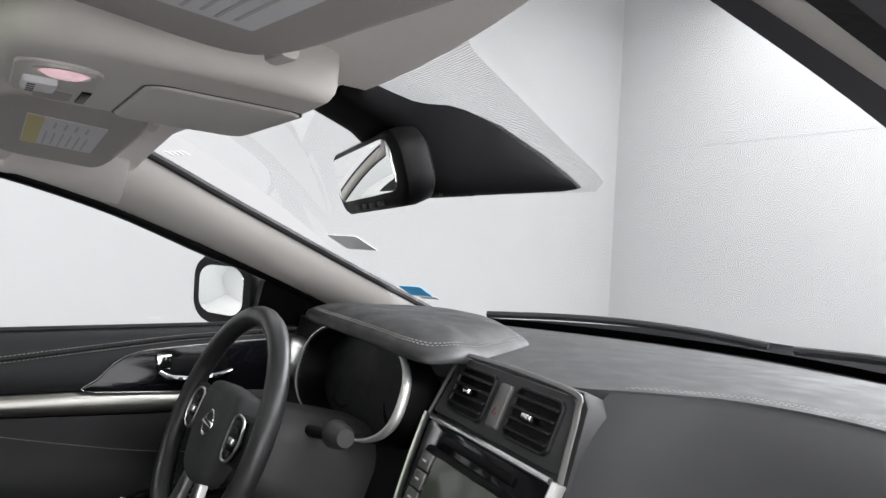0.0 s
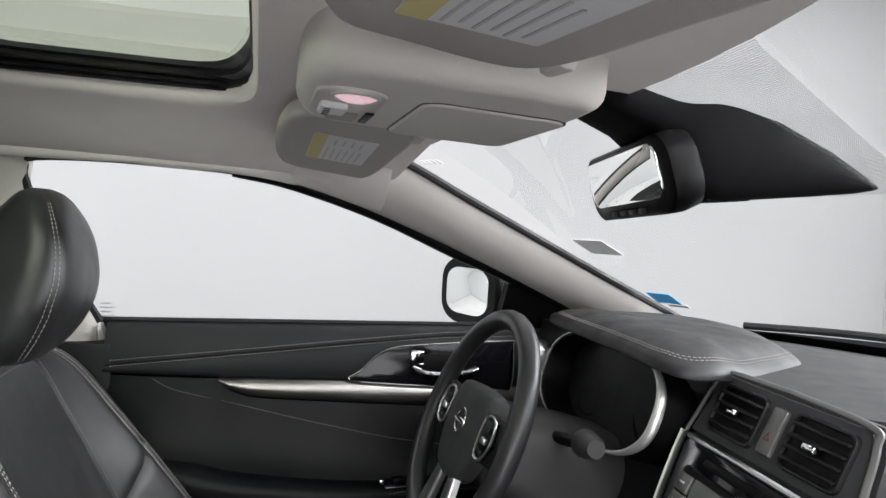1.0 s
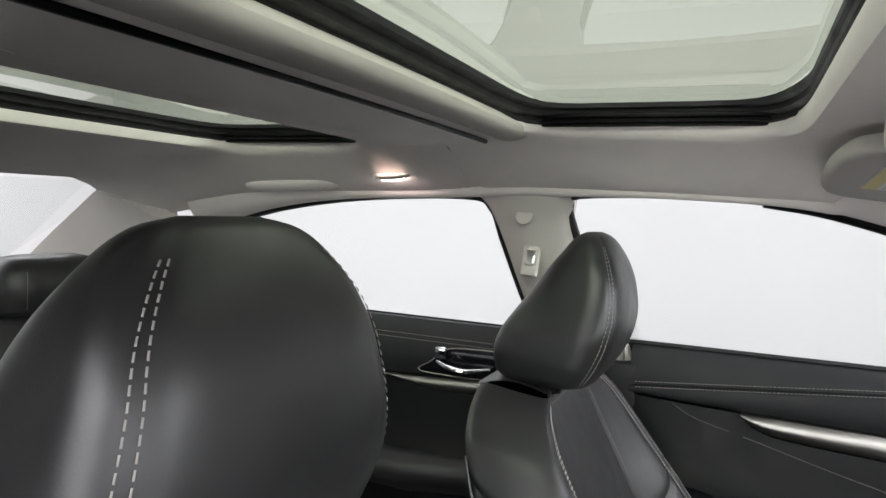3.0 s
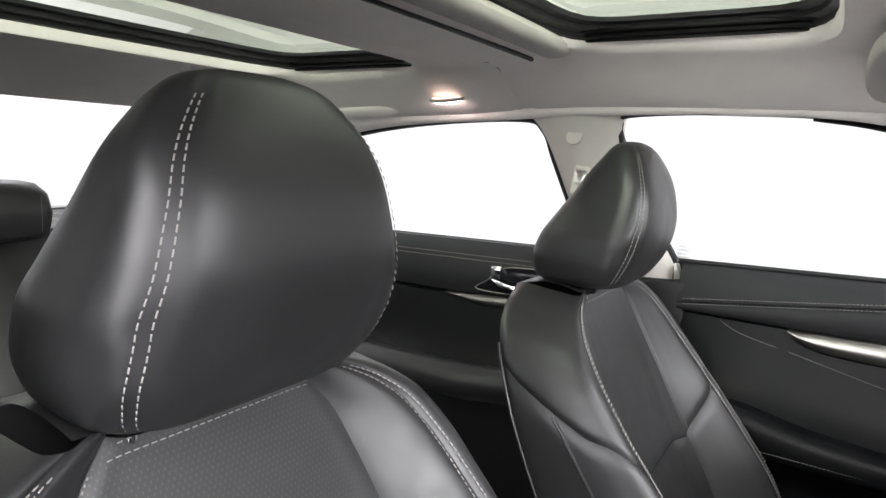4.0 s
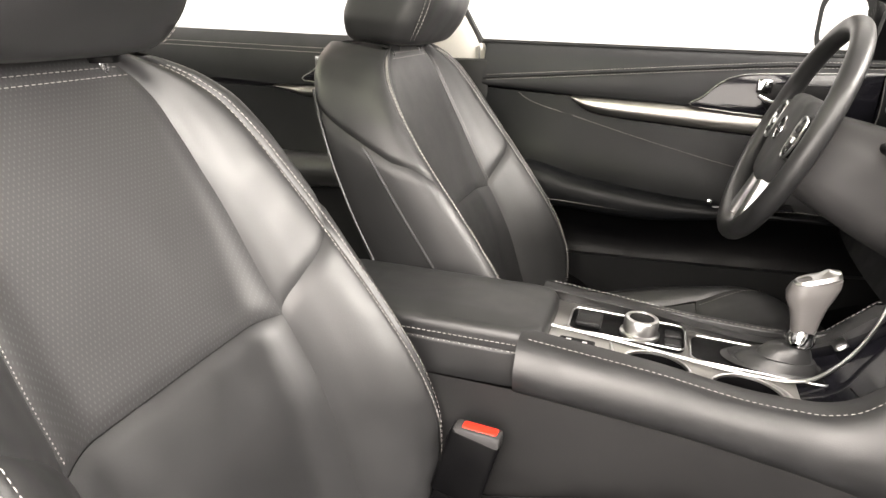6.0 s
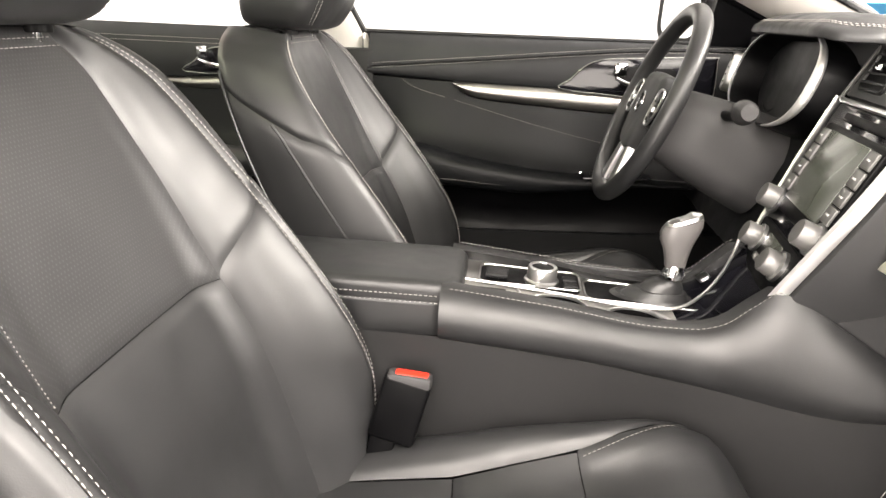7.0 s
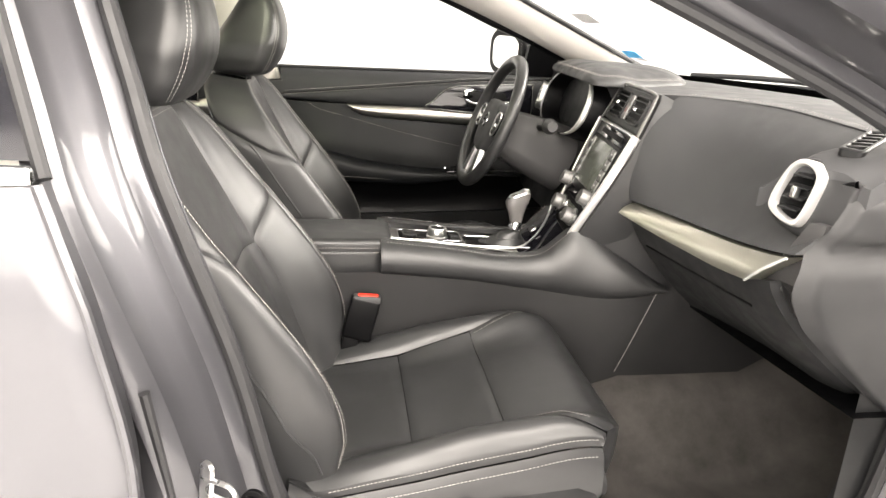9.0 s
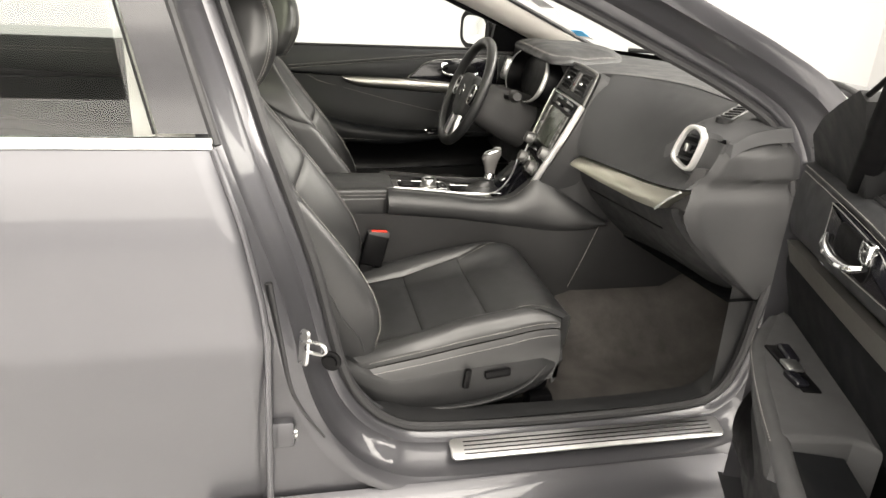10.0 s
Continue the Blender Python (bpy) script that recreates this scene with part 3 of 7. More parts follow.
def back_pt(s, z):
    """Front skin of the backrest: s across (1 is the outer corner, beyond it the side), z up."""
    w = half_width(z)
    q = abs(s)
    bol = ramp(z, [(0.40, 0.075), (0.434, 0.084), (0.49, 0.112), (0.54, 0.120), (0.61, 0.114), (0.69, 0.101), (0.757, 0.082), (0.818, 0.060), (0.86, 0.046), (0.93, 0.025), (0.97, 0.012)])
    if q <= 1:
        y = -0.036 + bol * ramp(q, [(0, 0), (0.40, 0.01), (0.55, 0.17), (0.65, 0.50), (0.76, 0.85), (0.86, 1.0), (0.93, 0.90), (0.98, 0.60), (1.0, 0.30)])
        a = w * ramp(q, [(0, 0), (0.5, 0.5), (0.9, 0.915), (1.0, 0.985)])
    else:
        y = -0.036 + bol * (0.30 - 1.5 * min(0.3, q - 1)) - (q - 1) * 0.20
        a = w * (0.985 + 0.03 * math.sin(min(1, (q - 1) / 0.5) * math.pi) - 0.05 * (q - 1))
    return Vector((math.copysign(a, s), back_y(z) + y, z + 0.06 * max(0, q - 1) * 0.5))


def cush_pt(a, y):
    """Top skin of the cushion: a across in metres (past 0.25 it goes down the side), y forward (past 0.10 down the front)."""
    q = abs(a)
    front = ramp(q, [(0, 0.105), (0.12, 0.104), (0.20, 0.080), (0.25, 0.035)])
    yy = lerp(-0.42, front, (y + 0.42) / 0.52) if y <= 0.10 else front
    z = ramp(yy, [(-0.42, 0.398), (-0.263, 0.415), (-0.095, 0.445), (0.0, 0.468), (0.05, 0.474), (0.085, 0.462), (0.105, 0.440)])
    bol = ramp(yy, [(-0.42, 0.024), (-0.29, 0.048), (-0.18, 0.062), (-0.067, 0.058), (0.008, 0.042), (0.05, 0.022), (0.11, 0.0)]) * (1.0 if a > 0 else 0.82)
    z += bol * ramp(q, [(0, 0), (0.13, 0.02), (0.162, 0.22), (0.186, 0.68), (0.208, 0.98), (0.218, 1.0), (0.234, 0.88), (0.25, 0.55), (0.30, 0.2)])
    d = max(0, y - 0.10)
    z -= (d ** 3 + max(0, (q - 0.25) * 1.1) ** 3) ** (1 / 3)
    if y > 0.10:
        yy += 0.012 * math.sin(min(1, d / 0.08) * math.pi / 2) - d * 0.25
    x = q
    if q > 0.25:
        x = 0.25 + 0.016 * math.sin(min(1, (q - 0.25) / 0.07) * math.pi / 2)
    return Vector((math.copysign(x, a), yy, z))


def skin(fn, s0, s1, lo, hi, nu, nv, sink=0.0040, soft=0.007, uvscale=True, edges=(1, 1, 1, 1), ref=(1.5, 0.2)):
    """A padded panel on the skin fn(s, h) between s0(h)..s1(h) and lo(u)..hi(u), its rim sunk into the seams."""
    bm = bmesh.new()
    uv = bm.loops.layers.uv.new("metric")
    P, S = [], []
    for i in range(nu + 1):
        P.append([])
        S.append([])
        for j in range(nv + 1):
            u, v = i / nu, j / nv
            h = lerp(lo(u), hi(u), v)
            s = lerp(s0(h), s1(h), u)
            P[-1].append(fn(s, h))
            S[-1].append((s, h))
    out = []
    for i in range(nu + 1):
        out.append([])
        for j in range(nv + 1):
            s, h = S[i][j]
            e = 0.004
            n = (fn(s + e, h) - fn(s - e, h)).cross(fn(s, h + e) - fn(s, h - e))
            n = n.normalized() if n.length > 1e-12 else Vector((0, 1, 0))
            if n.dot(Vector((math.copysign(1.0 if abs(s) > 0.3 else 0.0, s), *ref))) < 0:
                n = -n
            d = []
            if edges[0]:
                d.append((P[i][j] - P[0][j]).length)
            if edges[1]:
                d.append((P[i][j] - P[nu][j]).length)
            if edges[2]:
                d.append((P[i][j] - P[i][0]).length)
            if edges[3]:
                d.append((P[i][j] - P[i][nv]).length)
            k = sum(math.exp(-(x / soft) ** 1.5) for x in d)
            out[-1].append(P[i][j] - n * (sink * min(1.3, k)))
    V = [[bm.verts.new(p) for p in r] for r in out]
    for i in range(nu):
        for j in range(nv):
            f = bm.faces.new((V[i][j], V[i + 1][j], V[i + 1][j + 1], V[i][j + 1]))
            for l, (a, b) in zip(f.loops, ((i, j), (i + 1, j), (i + 1, j + 1), (i, j + 1))):
                l[uv].uv = (P[a][b].x, P[a][b].z + P[a][b].y)
    return bm


def front_seat(side, label, dy=0.0, dz=0.0):
    cx = 0.372
    seat = thing("front_seat", (side * cx, -0.25, 0.22), label, "car seat", "front seats")

    def place(bm):
        bmesh.ops.transform(bm, matrix=Matrix.Translation((side * cx, dy, dz)) @ Matrix.Diagonal((side, 1, 1, 1)), verts=bm.verts)
        return bm

    def put(name, bm, mat, lab="", parent=seat):
        return part(name, place(bm), mat, parent, lab)

    def sc(z):
        return ramp(z, [(0.42, 0.60), (0.55, 0.565), (0.70, 0.555), (0.80, 0.54), (0.90, 0.515), (0.955, 0.54), (0.975, 0.62)])

    def se(z):
        """The stitched corner seam."""
        return ramp(z, [(0.42, 0.885), (0.55, 0.865), (0.68, 0.840), (0.80, 0.818), (0.93, 0.80), (0.972, 0.79)])

    c = lambda v: (lambda _: v)
    put("centre_panel", skin(back_pt, lambda z: -sc(z), sc, c(0.6905), c(0.972), 40, 40, edges=(1, 1, 1, 0)), LEATHER_PERF, "perforated black leather centre panel")
    put("lumbar_panel", skin(back_pt, lambda z: -sc(z), sc, c(0.375), c(0.6895), 36, 40, edges=(1, 1, 0, 1)), LEATHER, "smooth black leather lumbar panel")
    for q in (-1, 1):
        diag = lambda u: 0.692 + 0.082 * u ** 0.8
        put("upper_bolster", skin(back_pt, lambda z: q * sc(z), lambda z: q * se(z), diag, c(0.972), 22, 34, edges=(1, 1, 1, 0)), LEATHER)
        put("lower_bolster", skin(back_pt, lambda z: q * sc(z), lambda z: q * se(z), c(0.375), diag, 22, 36, edges=(1, 1, 0, 1)), LEATHER)
        put("upper_side", skin(back_pt, lambda z: q * se(z), lambda z: q * 1.42, lambda u: 0.777 + 0.100 * u ** 0.85, c(0.970), 22, 34, edges=(1, 1, 1, 0)), LEATHER)
        put("lower_side", skin(back_pt, lambda z: q * se(z), lambda z: q * 1.42, c(0.375), lambda u: 0.777 + 0.100 * u ** 0.85, 22, 34), LEATHER)
        # piping that runs down the flank
        fl = [back_pt(q * (1.14 - 0.165 * t ** 0.6), lerp(0.832, 0.43, t)) + Vector((q * 0.001, 0, 0)) for t in (k / 24 for k in range(25))]
        put("piping", tube(fl, 0.0022, 6), LEATHER)
        fl = [back_pt(q * lerp(1.42, 1.32, t), lerp(0.90, 0.45, t)) for t in (k / 24 for k in range(25))]
        put("piping", tube(fl, 0.0022, 6), LEATHER)
        for off in (-0.022, 0.022):
            zs = [lerp(0.43, 0.962, k / 80) for k in range(81)]
            pts = [back_pt(q * (se(z) + off), z) for z in zs]
            nn = []
            for z in zs:
                e = 0.004
                s = q * (se(z) + off)
                n = (back_pt(s + e, z) - back_pt(s - e, z)).cross(back_pt(s, z + e) - back_pt(s, z - e)).normalized()
                nn.append(n if n.y > -0.2 else -n)
            put("stitching", stitches(pts, nn, length=0.0048 if side < 0 else 0.0044, r=0.0011 if side < 0 else 0.00072), STITCH, "pale grey twin stitching")
        if q > 0:
            zs = [lerp(0.70, 0.95, k / 40) for k in range(41)]
            put("stitching", stitches([back_pt(q * (sc(z) + 0.010), z) for z in zs], (0, 1, 0.3), 0.0042, 0.0018, 0.0006), STITCH)

    for dz_ in (0.0, 0.008):
        put("stitching", stitches([back_pt(lerp(-0.50, 0.50, k / 40), 0.952 + dz_) + Vector((0, 0.001, 0.001)) for k in range(41)], (0, 0.8, 0.6), 0.0066, 0.0044, 0.0006), STITCH)
    # shell behind
    def shell_back(u, v):
        z = lerp(0.36, 0.972, v)
        w = half_width(z) * 0.99
        a = lerp(-1, 1, u)
        return a * w, back_y(z) - 0.115 - 0.05 * (1 - a * a) ** 0.5 * ramp(z, [(0.36, 0.8), (0.8, 1), (0.97, 0.2)]), z
    put("seat_back_panel", grid(shell_back, 20, 26), LEATHER)
    # closing strip over the shoulders
    top = [[Vector((lerp(-0.11, 0.11, k / 20), lerp(back_y(0.972) - 0.030, back_y(0.972) - 0.135, t), 0.972 + 0.010 * math.sin(math.pi * t))) for k in range(21)] for t in (j / 8 for j in range(9))]
    put("shoulder_cap", loft(top, False, False), LEATHER)
    tm = Matrix.Translation(back_pt(1.10, 0.862) + Vector((0.005, 0, 0))) @ pose(0, 0, 0, 20, 0, 0)
    tag = put("tag", box(0.004, 0.018, 0.050, tm, 0.001), PRINTDARK, "small dark airbag tag with white letters")
    put("tag_letters", letters("AIRBAG", 0.0105, tm @ plane_at((0.0023, 0.0036, 0.020), (0, 0, -1), (0, 1, 0))), PRINT, "white printed letters", tag)

    # ---- headrest ----
    rows = []
    sects = [(0.975, -0.650, -0.745, 0.080), (0.980, -0.634, -0.768, 0.106), (0.992, -0.622, -0.780, 0.121), (1.02, -0.604, -0.783, 0.131), (1.05, -0.593, -0.773, 0.132), (1.08, -0.589, -0.753, 0.124),
             (1.116, -0.593, -0.726, 0.113), (1.15, -0.603, -0.704, 0.101), (1.170, -0.612, -0.690, 0.089), (1.184, -0.621, -0.680, 0.075), (1.193, -0.631, -0.671, 0.058), (1.198, -0.642, -0.661, 0.032)]
    nz, na = 48, 88

    def sect(z):
        return [ramp(z, [(s[0], s[k]) for s in sects]) for k in (1, 2, 3)]

    def head_pt(a, z):
        """The headrest's skin: a front panel between two corner seams, flat cheeks and a sloping back."""
        yf, yr, w = sect(z)
        cxx, cyy = math.cos(a), math.sin(a)
        p = lerp(2.4, 4.2, smooth01((1.19 - z) / 0.06)) if cyy > 0 else lerp(2.4, 3.6, smooth01((1.19 - z) / 0.06))
        k = (abs(cxx) ** p + abs(cyy) ** p) ** (-1 / p)
        my, hy = (yf + yr) / 2, (yf - yr) / 2
        return Vector((w * cxx * k * (1 - 0.10 * max(0, 0.45 - cyy * k)), my + hy * cyy * k, z))
    for j in range(nz + 1):
        t = j / nz
        z = 0.975 + (1.198 - 0.975) * (0.5 - 0.5 * math.cos(math.pi * t))
        ring = []
        for i in range(na):
            a = 2 * math.pi * i / na
            p = head_pt(a, z)
            for seam in (radians(43.4), radians(136.6)):
                d = abs(a - seam) * 0.12
                cyl = Vector((0, (sect(z)[0] + sect(z)[1]) / 2, z))
                p = p + (cyl - p).normalized() * 0.0035 * math.exp(-(d / 0.0045) ** 2)
            ring.append(p)
        rows.append(ring)
    hr = put("headrest", loft(rows), LEATHER, "smooth black leather headrest")
    for seam in (43.4, 136.6):
        for off in (-1.7, 1.7):
            zs = [lerp(0.984, 1.183, k / 50) for k in range(51)]
            a = radians(seam + off)
            put("stitching", stitches([head_pt(a, z) for z in zs], [(head_pt(a, z) - Vector((0, -0.69, z))).normalized() for z in zs]), STITCH, "pale grey twin stitching", hr)
    for q in (-1, 1):
        put("headrest_post", tube([(q * 0.07, -0.69, 0.93), (q * 0.07, -0.69, 0.99)], 0.0065, 10), CHROME, "chrome post")
        put("post_sleeve", lathe([(0.017, 0), (0.017, 0.012), (0.013, 0.016), (0.0, 0.016)], Matrix.Translation((q * 0.07, -0.69, 0.966)), 18), DARK)

    # ---- cushion ----
    put("cushion_rear", skin(cush_pt, lambda y: -0.168, lambda y: 0.168, c(-0.475), c(-0.2695), 30, 16, ref=(0.3, 1.5)), LEATHER)
    put("cushion_middle", skin(cush_pt, lambda y: -lerp(0.168, 0.184, (y + 0.27) / 0.165), lambda y: lerp(0.168, 0.184, (y + 0.27) / 0.165), c(-0.268), c(-0.1055), 30, 16, ref=(0.3, 1.5)), LEATHER)
    fw = lambda y: ramp(y, [(-0.105, 0.186), (-0.02, 0.208), (0.045, 0.228), (0.10, 0.238), (0.20, 0.240)])
    put("cushion_front", skin(cush_pt, lambda y: -fw(y), fw, c(-0.104), c(0.20), 36, 30, edges=(1, 1, 1, 0), ref=(0.3, 1.5)), LEATHER)
    for q in (-1, 1):
        inner = lambda y: q * (0.17 if y < -0.268 else ramp(y, [(-0.268, 0.17), (-0.105, 0.187), (-0.02, 0.210), (0.045, 0.230), (0.10, 0.240), (0.20, 0.242)]))
        put("cushion_bolster", skin(cush_pt, inner, lambda y: q * 0.262, c(-0.475), c(0.20), 16, 50, edges=(1, 1, 1, 0), ref=(0.3, 1.5)), LEATHER)
        put("cushion_side", skin(cush_pt, lambda y: q * 0.264, lambda y: q * 0.37, c(-0.475), c(0.20), 12, 40, edges=(1, 0, 0, 0), ref=(0.3, 1.5)), LEATHER)
        for off in (0.254, 0.274):
            ys = [lerp(-0.41, 0.09, k / 70) for k in range(71)]
            put("stitching", stitches([cush_pt(q * off, y) for y in ys], (q * 0.8, 0, 0.6)), STITCH)
        ys = [lerp(-0.10, 0.05, k / 24) for k in range(25)]
        put("stitching", stitches([cush_pt(q * (fw(y) - 0.008), y) for y in ys], (0, 0, 1)), STITCH)
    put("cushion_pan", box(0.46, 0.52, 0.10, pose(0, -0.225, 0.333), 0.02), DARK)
    # outer valance with switches
    for q in (-1, 1):
        VT = [(-0.47, 0.432), (-0.42, 0.405), (-0.36, 0.388), (-0.30, 0.396), (-0.22, 0.412), (-0.10, 0.426), (-0.02, 0.431), (0.045, 0.424)]
        VB = [(-0.47, 0.395), (-0.445, 0.348), (-0.40, 0.300), (-0.35, 0.271), (-0.25, 0.262), (-0.17, 0.268), (-0.05, 0.296), (0.0, 0.322), (0.045, 0.372)]

        def val(u, v):
            y = lerp(-0.47, 0.045, u)
            z = lerp(ramp(y, VB), ramp(y, VT), v)
            return q * (0.250 + 0.024 * math.sin(math.pi * min(1, v * 1.1)) ** 0.5 - 0.03 * max(0, u - 0.9) * 4), y, z
        v = put("valance", grid(val, 40, 12, (-q * 0.03, 0, 0)), PLASTIC, "black plastic seat valance")
        put("valance_ridge", tube(spline([(q * 0.268, -0.33, 0.296), (q * 0.275, -0.24, 0.294), (q * 0.277, -0.14, 0.306), (q * 0.276, -0.05, 0.338), (q * 0.270, 0.0, 0.385)], 6), lambda t: 0.003 + 0.006 * math.sin(math.pi * t), 10, flat=0.6), PLASTIC, "", v)
        if q > 0:
            put("seat_switch", box(0.014, 0.016, 0.050, pose(0.279, -0.190, 0.370, -6, 0, 0), 0.005), DARK, "backrest switch", v)
            put("seat_switch", box(0.014, 0.062, 0.020, pose(0.279, -0.118, 0.379, 6, 0, 0), 0.005), DARK, "cushion switch", v)
        put("seat_rail", box(0.04, 0.50, 0.04, pose(q * 0.19, -0.18, 0.215), 0.005), DARK, "black steel seat rail")
        put("rail_bracket", box(0.05, 0.06, 0.06, pose(q * 0.20, 0.02, 0.24), 0.006), DARK)
    return seat


front_seat(1, "black leather front passenger seat with perforated centre and pale stitching")
front_seat(-1, "black leather driver's seat with pale twin stitching", 0.055, -0.016)


# ---- doors ----
HINGE = Vector((0.88, 0.48, 0.0))


def door_map(side, opened=0.0):
    """Takes a place on the driver's closed door to the chosen door: mirrored for the other side and swung open."""
    if side < 0:
        return Matrix.Identity(4)
    turn = Matrix.Translation(HINGE) @ Matrix.Rotation(radians(opened), 4, "Z") @ Matrix.Translation(-HINGE)
    return turn @ Matrix.Diagonal((-1, 1, 1, 1))


def front_door(side, opened, label):
    M = door_map(side, opened)
    door = thing("front_door", M @ Vector((-0.78, -0.05, 0.3)), label, "car door", "front doors")

    def put(name, bm, mat, lab="", parent=door):
        bmesh.ops.transform(bm, matrix=M, verts=bm.verts)
        return part(name, bm, mat, parent, lab)

    Y0, Y1 = -0.585, (0.46 if side < 0 else 0.39)
    BELT = lambda y: 0.948 + 0.004 * (y + 0.5)
    SEAMZ = lambda y: ramp(y, [(-0.585, 0.870), (-0.35, 0.893), (-0.10, 0.918), (0.10, 0.935), (0.46, 0.945)])
    PADLO = lambda y: ramp(y, [(-0.585, 0.852), (-0.45, 0.846), (-0.30, 0.842), (-0.11, 0.838), (0.0, 0.832), (0.46, 0.815)])
    TRLO = lambda y: ramp(y, [(-0.375, 0.838), (-0.35, 0.818), (-0.31, 0.806), (-0.15, 0.795), (0.02, 0.786), (0.46, 0.772)])
    ARMT = lambda y: ramp(y, [(-0.585, 0.695), (-0.47, 0.699), (-0.32, 0.669), (-0.10, 0.645), (0.10, 0.640), (0.30, 0.635), (0.46, 0.63)])
    ARMB = lambda y: ramp(y, [(-0.585, 0.590), (-0.41, 0.600), (-0.20, 0.592), (0.0, 0.615), (0.12, 0.628), (0.46, 0.60)])

    def ledge(u, v):
        y = lerp(Y0, Y1, u)
        z0 = SEAMZ(y)
        t = v
        z = lerp(z0, BELT(y), smooth01(t) * 0.4 + t * 0.6)
        return -0.748 - 0.036 * t ** 2.2, y, z
    put("upper_pad", grid(ledge, 50, 10, (-0.02, 0, -0.004)), DOORSOFT, "padded black door top")

    def pad(u, v):
        y = lerp(Y0, Y1, u)
        z = lerp(PADLO(y), SEAMZ(y), v)
        return -0.757 + 0.010 * math.sin(math.pi * min(1, v * 1.0)) ** 0.5, y, z
    put("upper_pad", grid(pad, 50, 8, (-0.02, 0, 0)), DOORSOFT)
    ys = [lerp(Y0 + 0.01, Y1 - 0.02, k / 60) for k in range(61)]
    for d in (-0.005, 0.006):
        put("stitching", stitches([Vector((-0.7465, y, SEAMZ(y) + d)) for y in ys], (1, 0, 0.2), 0.007, 0.0045, 0.0008), STITCH, "pale grey twin stitching")
    # metal strip
    def strip(u, v):
        y = lerp(-0.375, Y1 if side < 0 else 0.345, u)
        z = lerp(TRLO(y), PADLO(y) - 0.003, v)
        if side > 0:
            return -0.752 + 0.014 * v, y, z
        return -0.752 + 0.009 * math.sin(math.pi * v) ** 0.7, y, z
    put("trim_strip", grid(strip, 44, 8, (-0.02, 0, 0)), BRUSHED, "brushed metal trim strip")
    # insert below the strip
    def insert(u, v):
        y = lerp(Y0, Y1, u)
        zt = (TRLO(y) if y > -0.375 else PADLO(y)) - 0.004
        z = lerp(ARMT(y), zt, v)
        if side > 0:
            return -0.792 + 0.030 * smooth01(v), y, z
        return -0.758 + 0.012 * math.sin(math.pi * v) + 0.055 * (1 - v) ** 3.0, y, z
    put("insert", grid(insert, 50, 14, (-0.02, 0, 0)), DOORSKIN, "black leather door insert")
    CV = [Vector((y, z, 0)) for y, z in ((-0.50, 0.842), (-0.47, 0.825), (-0.43, 0.813), (-0.356, 0.795), (-0.25, 0.768), (-0.151, 0.745), (-0.002, 0.715), (0.2, 0.69))]
    ln = []
    for p in CV:
        y, z = p.x, p.y
        zt = (TRLO(y) if y > -0.375 else PADLO(y)) - 0.004
        v = min(1, max(0, (z - ARMT(y)) / (zt - ARMT(y))))
        ln.append(Vector((-0.758 + 0.012 * math.sin(math.pi * v) + 0.055 * (1 - v) ** 3.0 + 0.0015, y, z)))
    if side < 0:
        put("stitching", stitches(spline(ln, 6), (1, 0, 0.3), 0.006, 0.004, 0.0007), STITCH)
    # armrest
    def arm(u, v):
        y = lerp(Y0, 0.30 if side < 0 else -0.05, u)
        w = 0.060 * smooth01((0.30 - y) / 0.16) + 0.004
        a = math.pi * v
        zt, zb = ARMT(y), ARMB(y)
        zm, zh = (zt + zb) / 2, (zt - zb) / 2
        ca = math.cos(a)
        return -0.705 + w * (math.sin(a) ** 0.6) * 0.75, y, zm + zh * math.copysign(abs(ca) ** 0.7, ca)
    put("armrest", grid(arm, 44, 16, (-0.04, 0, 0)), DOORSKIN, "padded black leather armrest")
    ys = [lerp(Y0 + 0.02, 0.2 if side < 0 else -0.14, k / 50) for k in range(51)]
    put("stitching", stitches([Vector((-0.6585 - 0.045 * (1 - smooth01((0.30 - y) / 0.16)), y, ARMB(y) + 0.022)) for y in ys], (1, 0, -0.4), 0.007, 0.0045, 0.0008), STITCH)
    # lower panel and map pocket
    def low(u, v):
        y = lerp(Y0, Y1, u)
        z = lerp(0.30, ARMB(y) + 0.006, v)
        return -0.770 + 0.03 * math.sin(math.pi * min(1, v * 1.6)) * (v < 0.62) + 0.045 * max(0, v - 0.75) * 4 * 0.7, y, z
    # Blacker than the other trim plastic, the low door's shade put into the colour
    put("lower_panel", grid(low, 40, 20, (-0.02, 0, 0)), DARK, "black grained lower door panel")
    put("map_pocket", grid(lambda u, v: (-0.728 - 0.02 * abs(2 * u - 1) ** 3 - 0.012 * (1 - v), lerp(-0.42, 0.34, u), lerp(0.31, 0.47 + 0.03 * u, v)), 30, 8, (-0.02, 0, 0)), PLASTIC)
    # handle bezel
    yy = [(-0.118, 0.840), (-0.095, 0.862), (-0.065, 0.892), (-0.03, 0.908), (0.03, 0.915), (0.22, 0.925), (0.235, 0.915), (0.235, 0.825), (0.20, 0.818), (0.0, 0.830)]
    HL = 0.0
    if side > 0:
        HL = 0.026
        yy = [(0.085 + (a - 0.085) * 0.72, 0.888 + (b - 0.866) * 0.72) for a, b in yy]
    Mb = plane_at((-0.738, 0, 0), (0, 1, 0), (0, 0, 1))
    ring = [(p.x, p.y) for p in spline([(a, b, 0) for a, b in yy], 4, True)]
    bz = put("handle_bezel", slab(ring, 0.02, Mb, 0.004), GLOSSBLACK, "glossy black handle bezel")
    put("bezel_edge", tube([Vector((-0.7385, y, z)) for y, z in ring], 0.0011 if side < 0 else 0.0008, 6, True), GUNMETAL, "", bz)
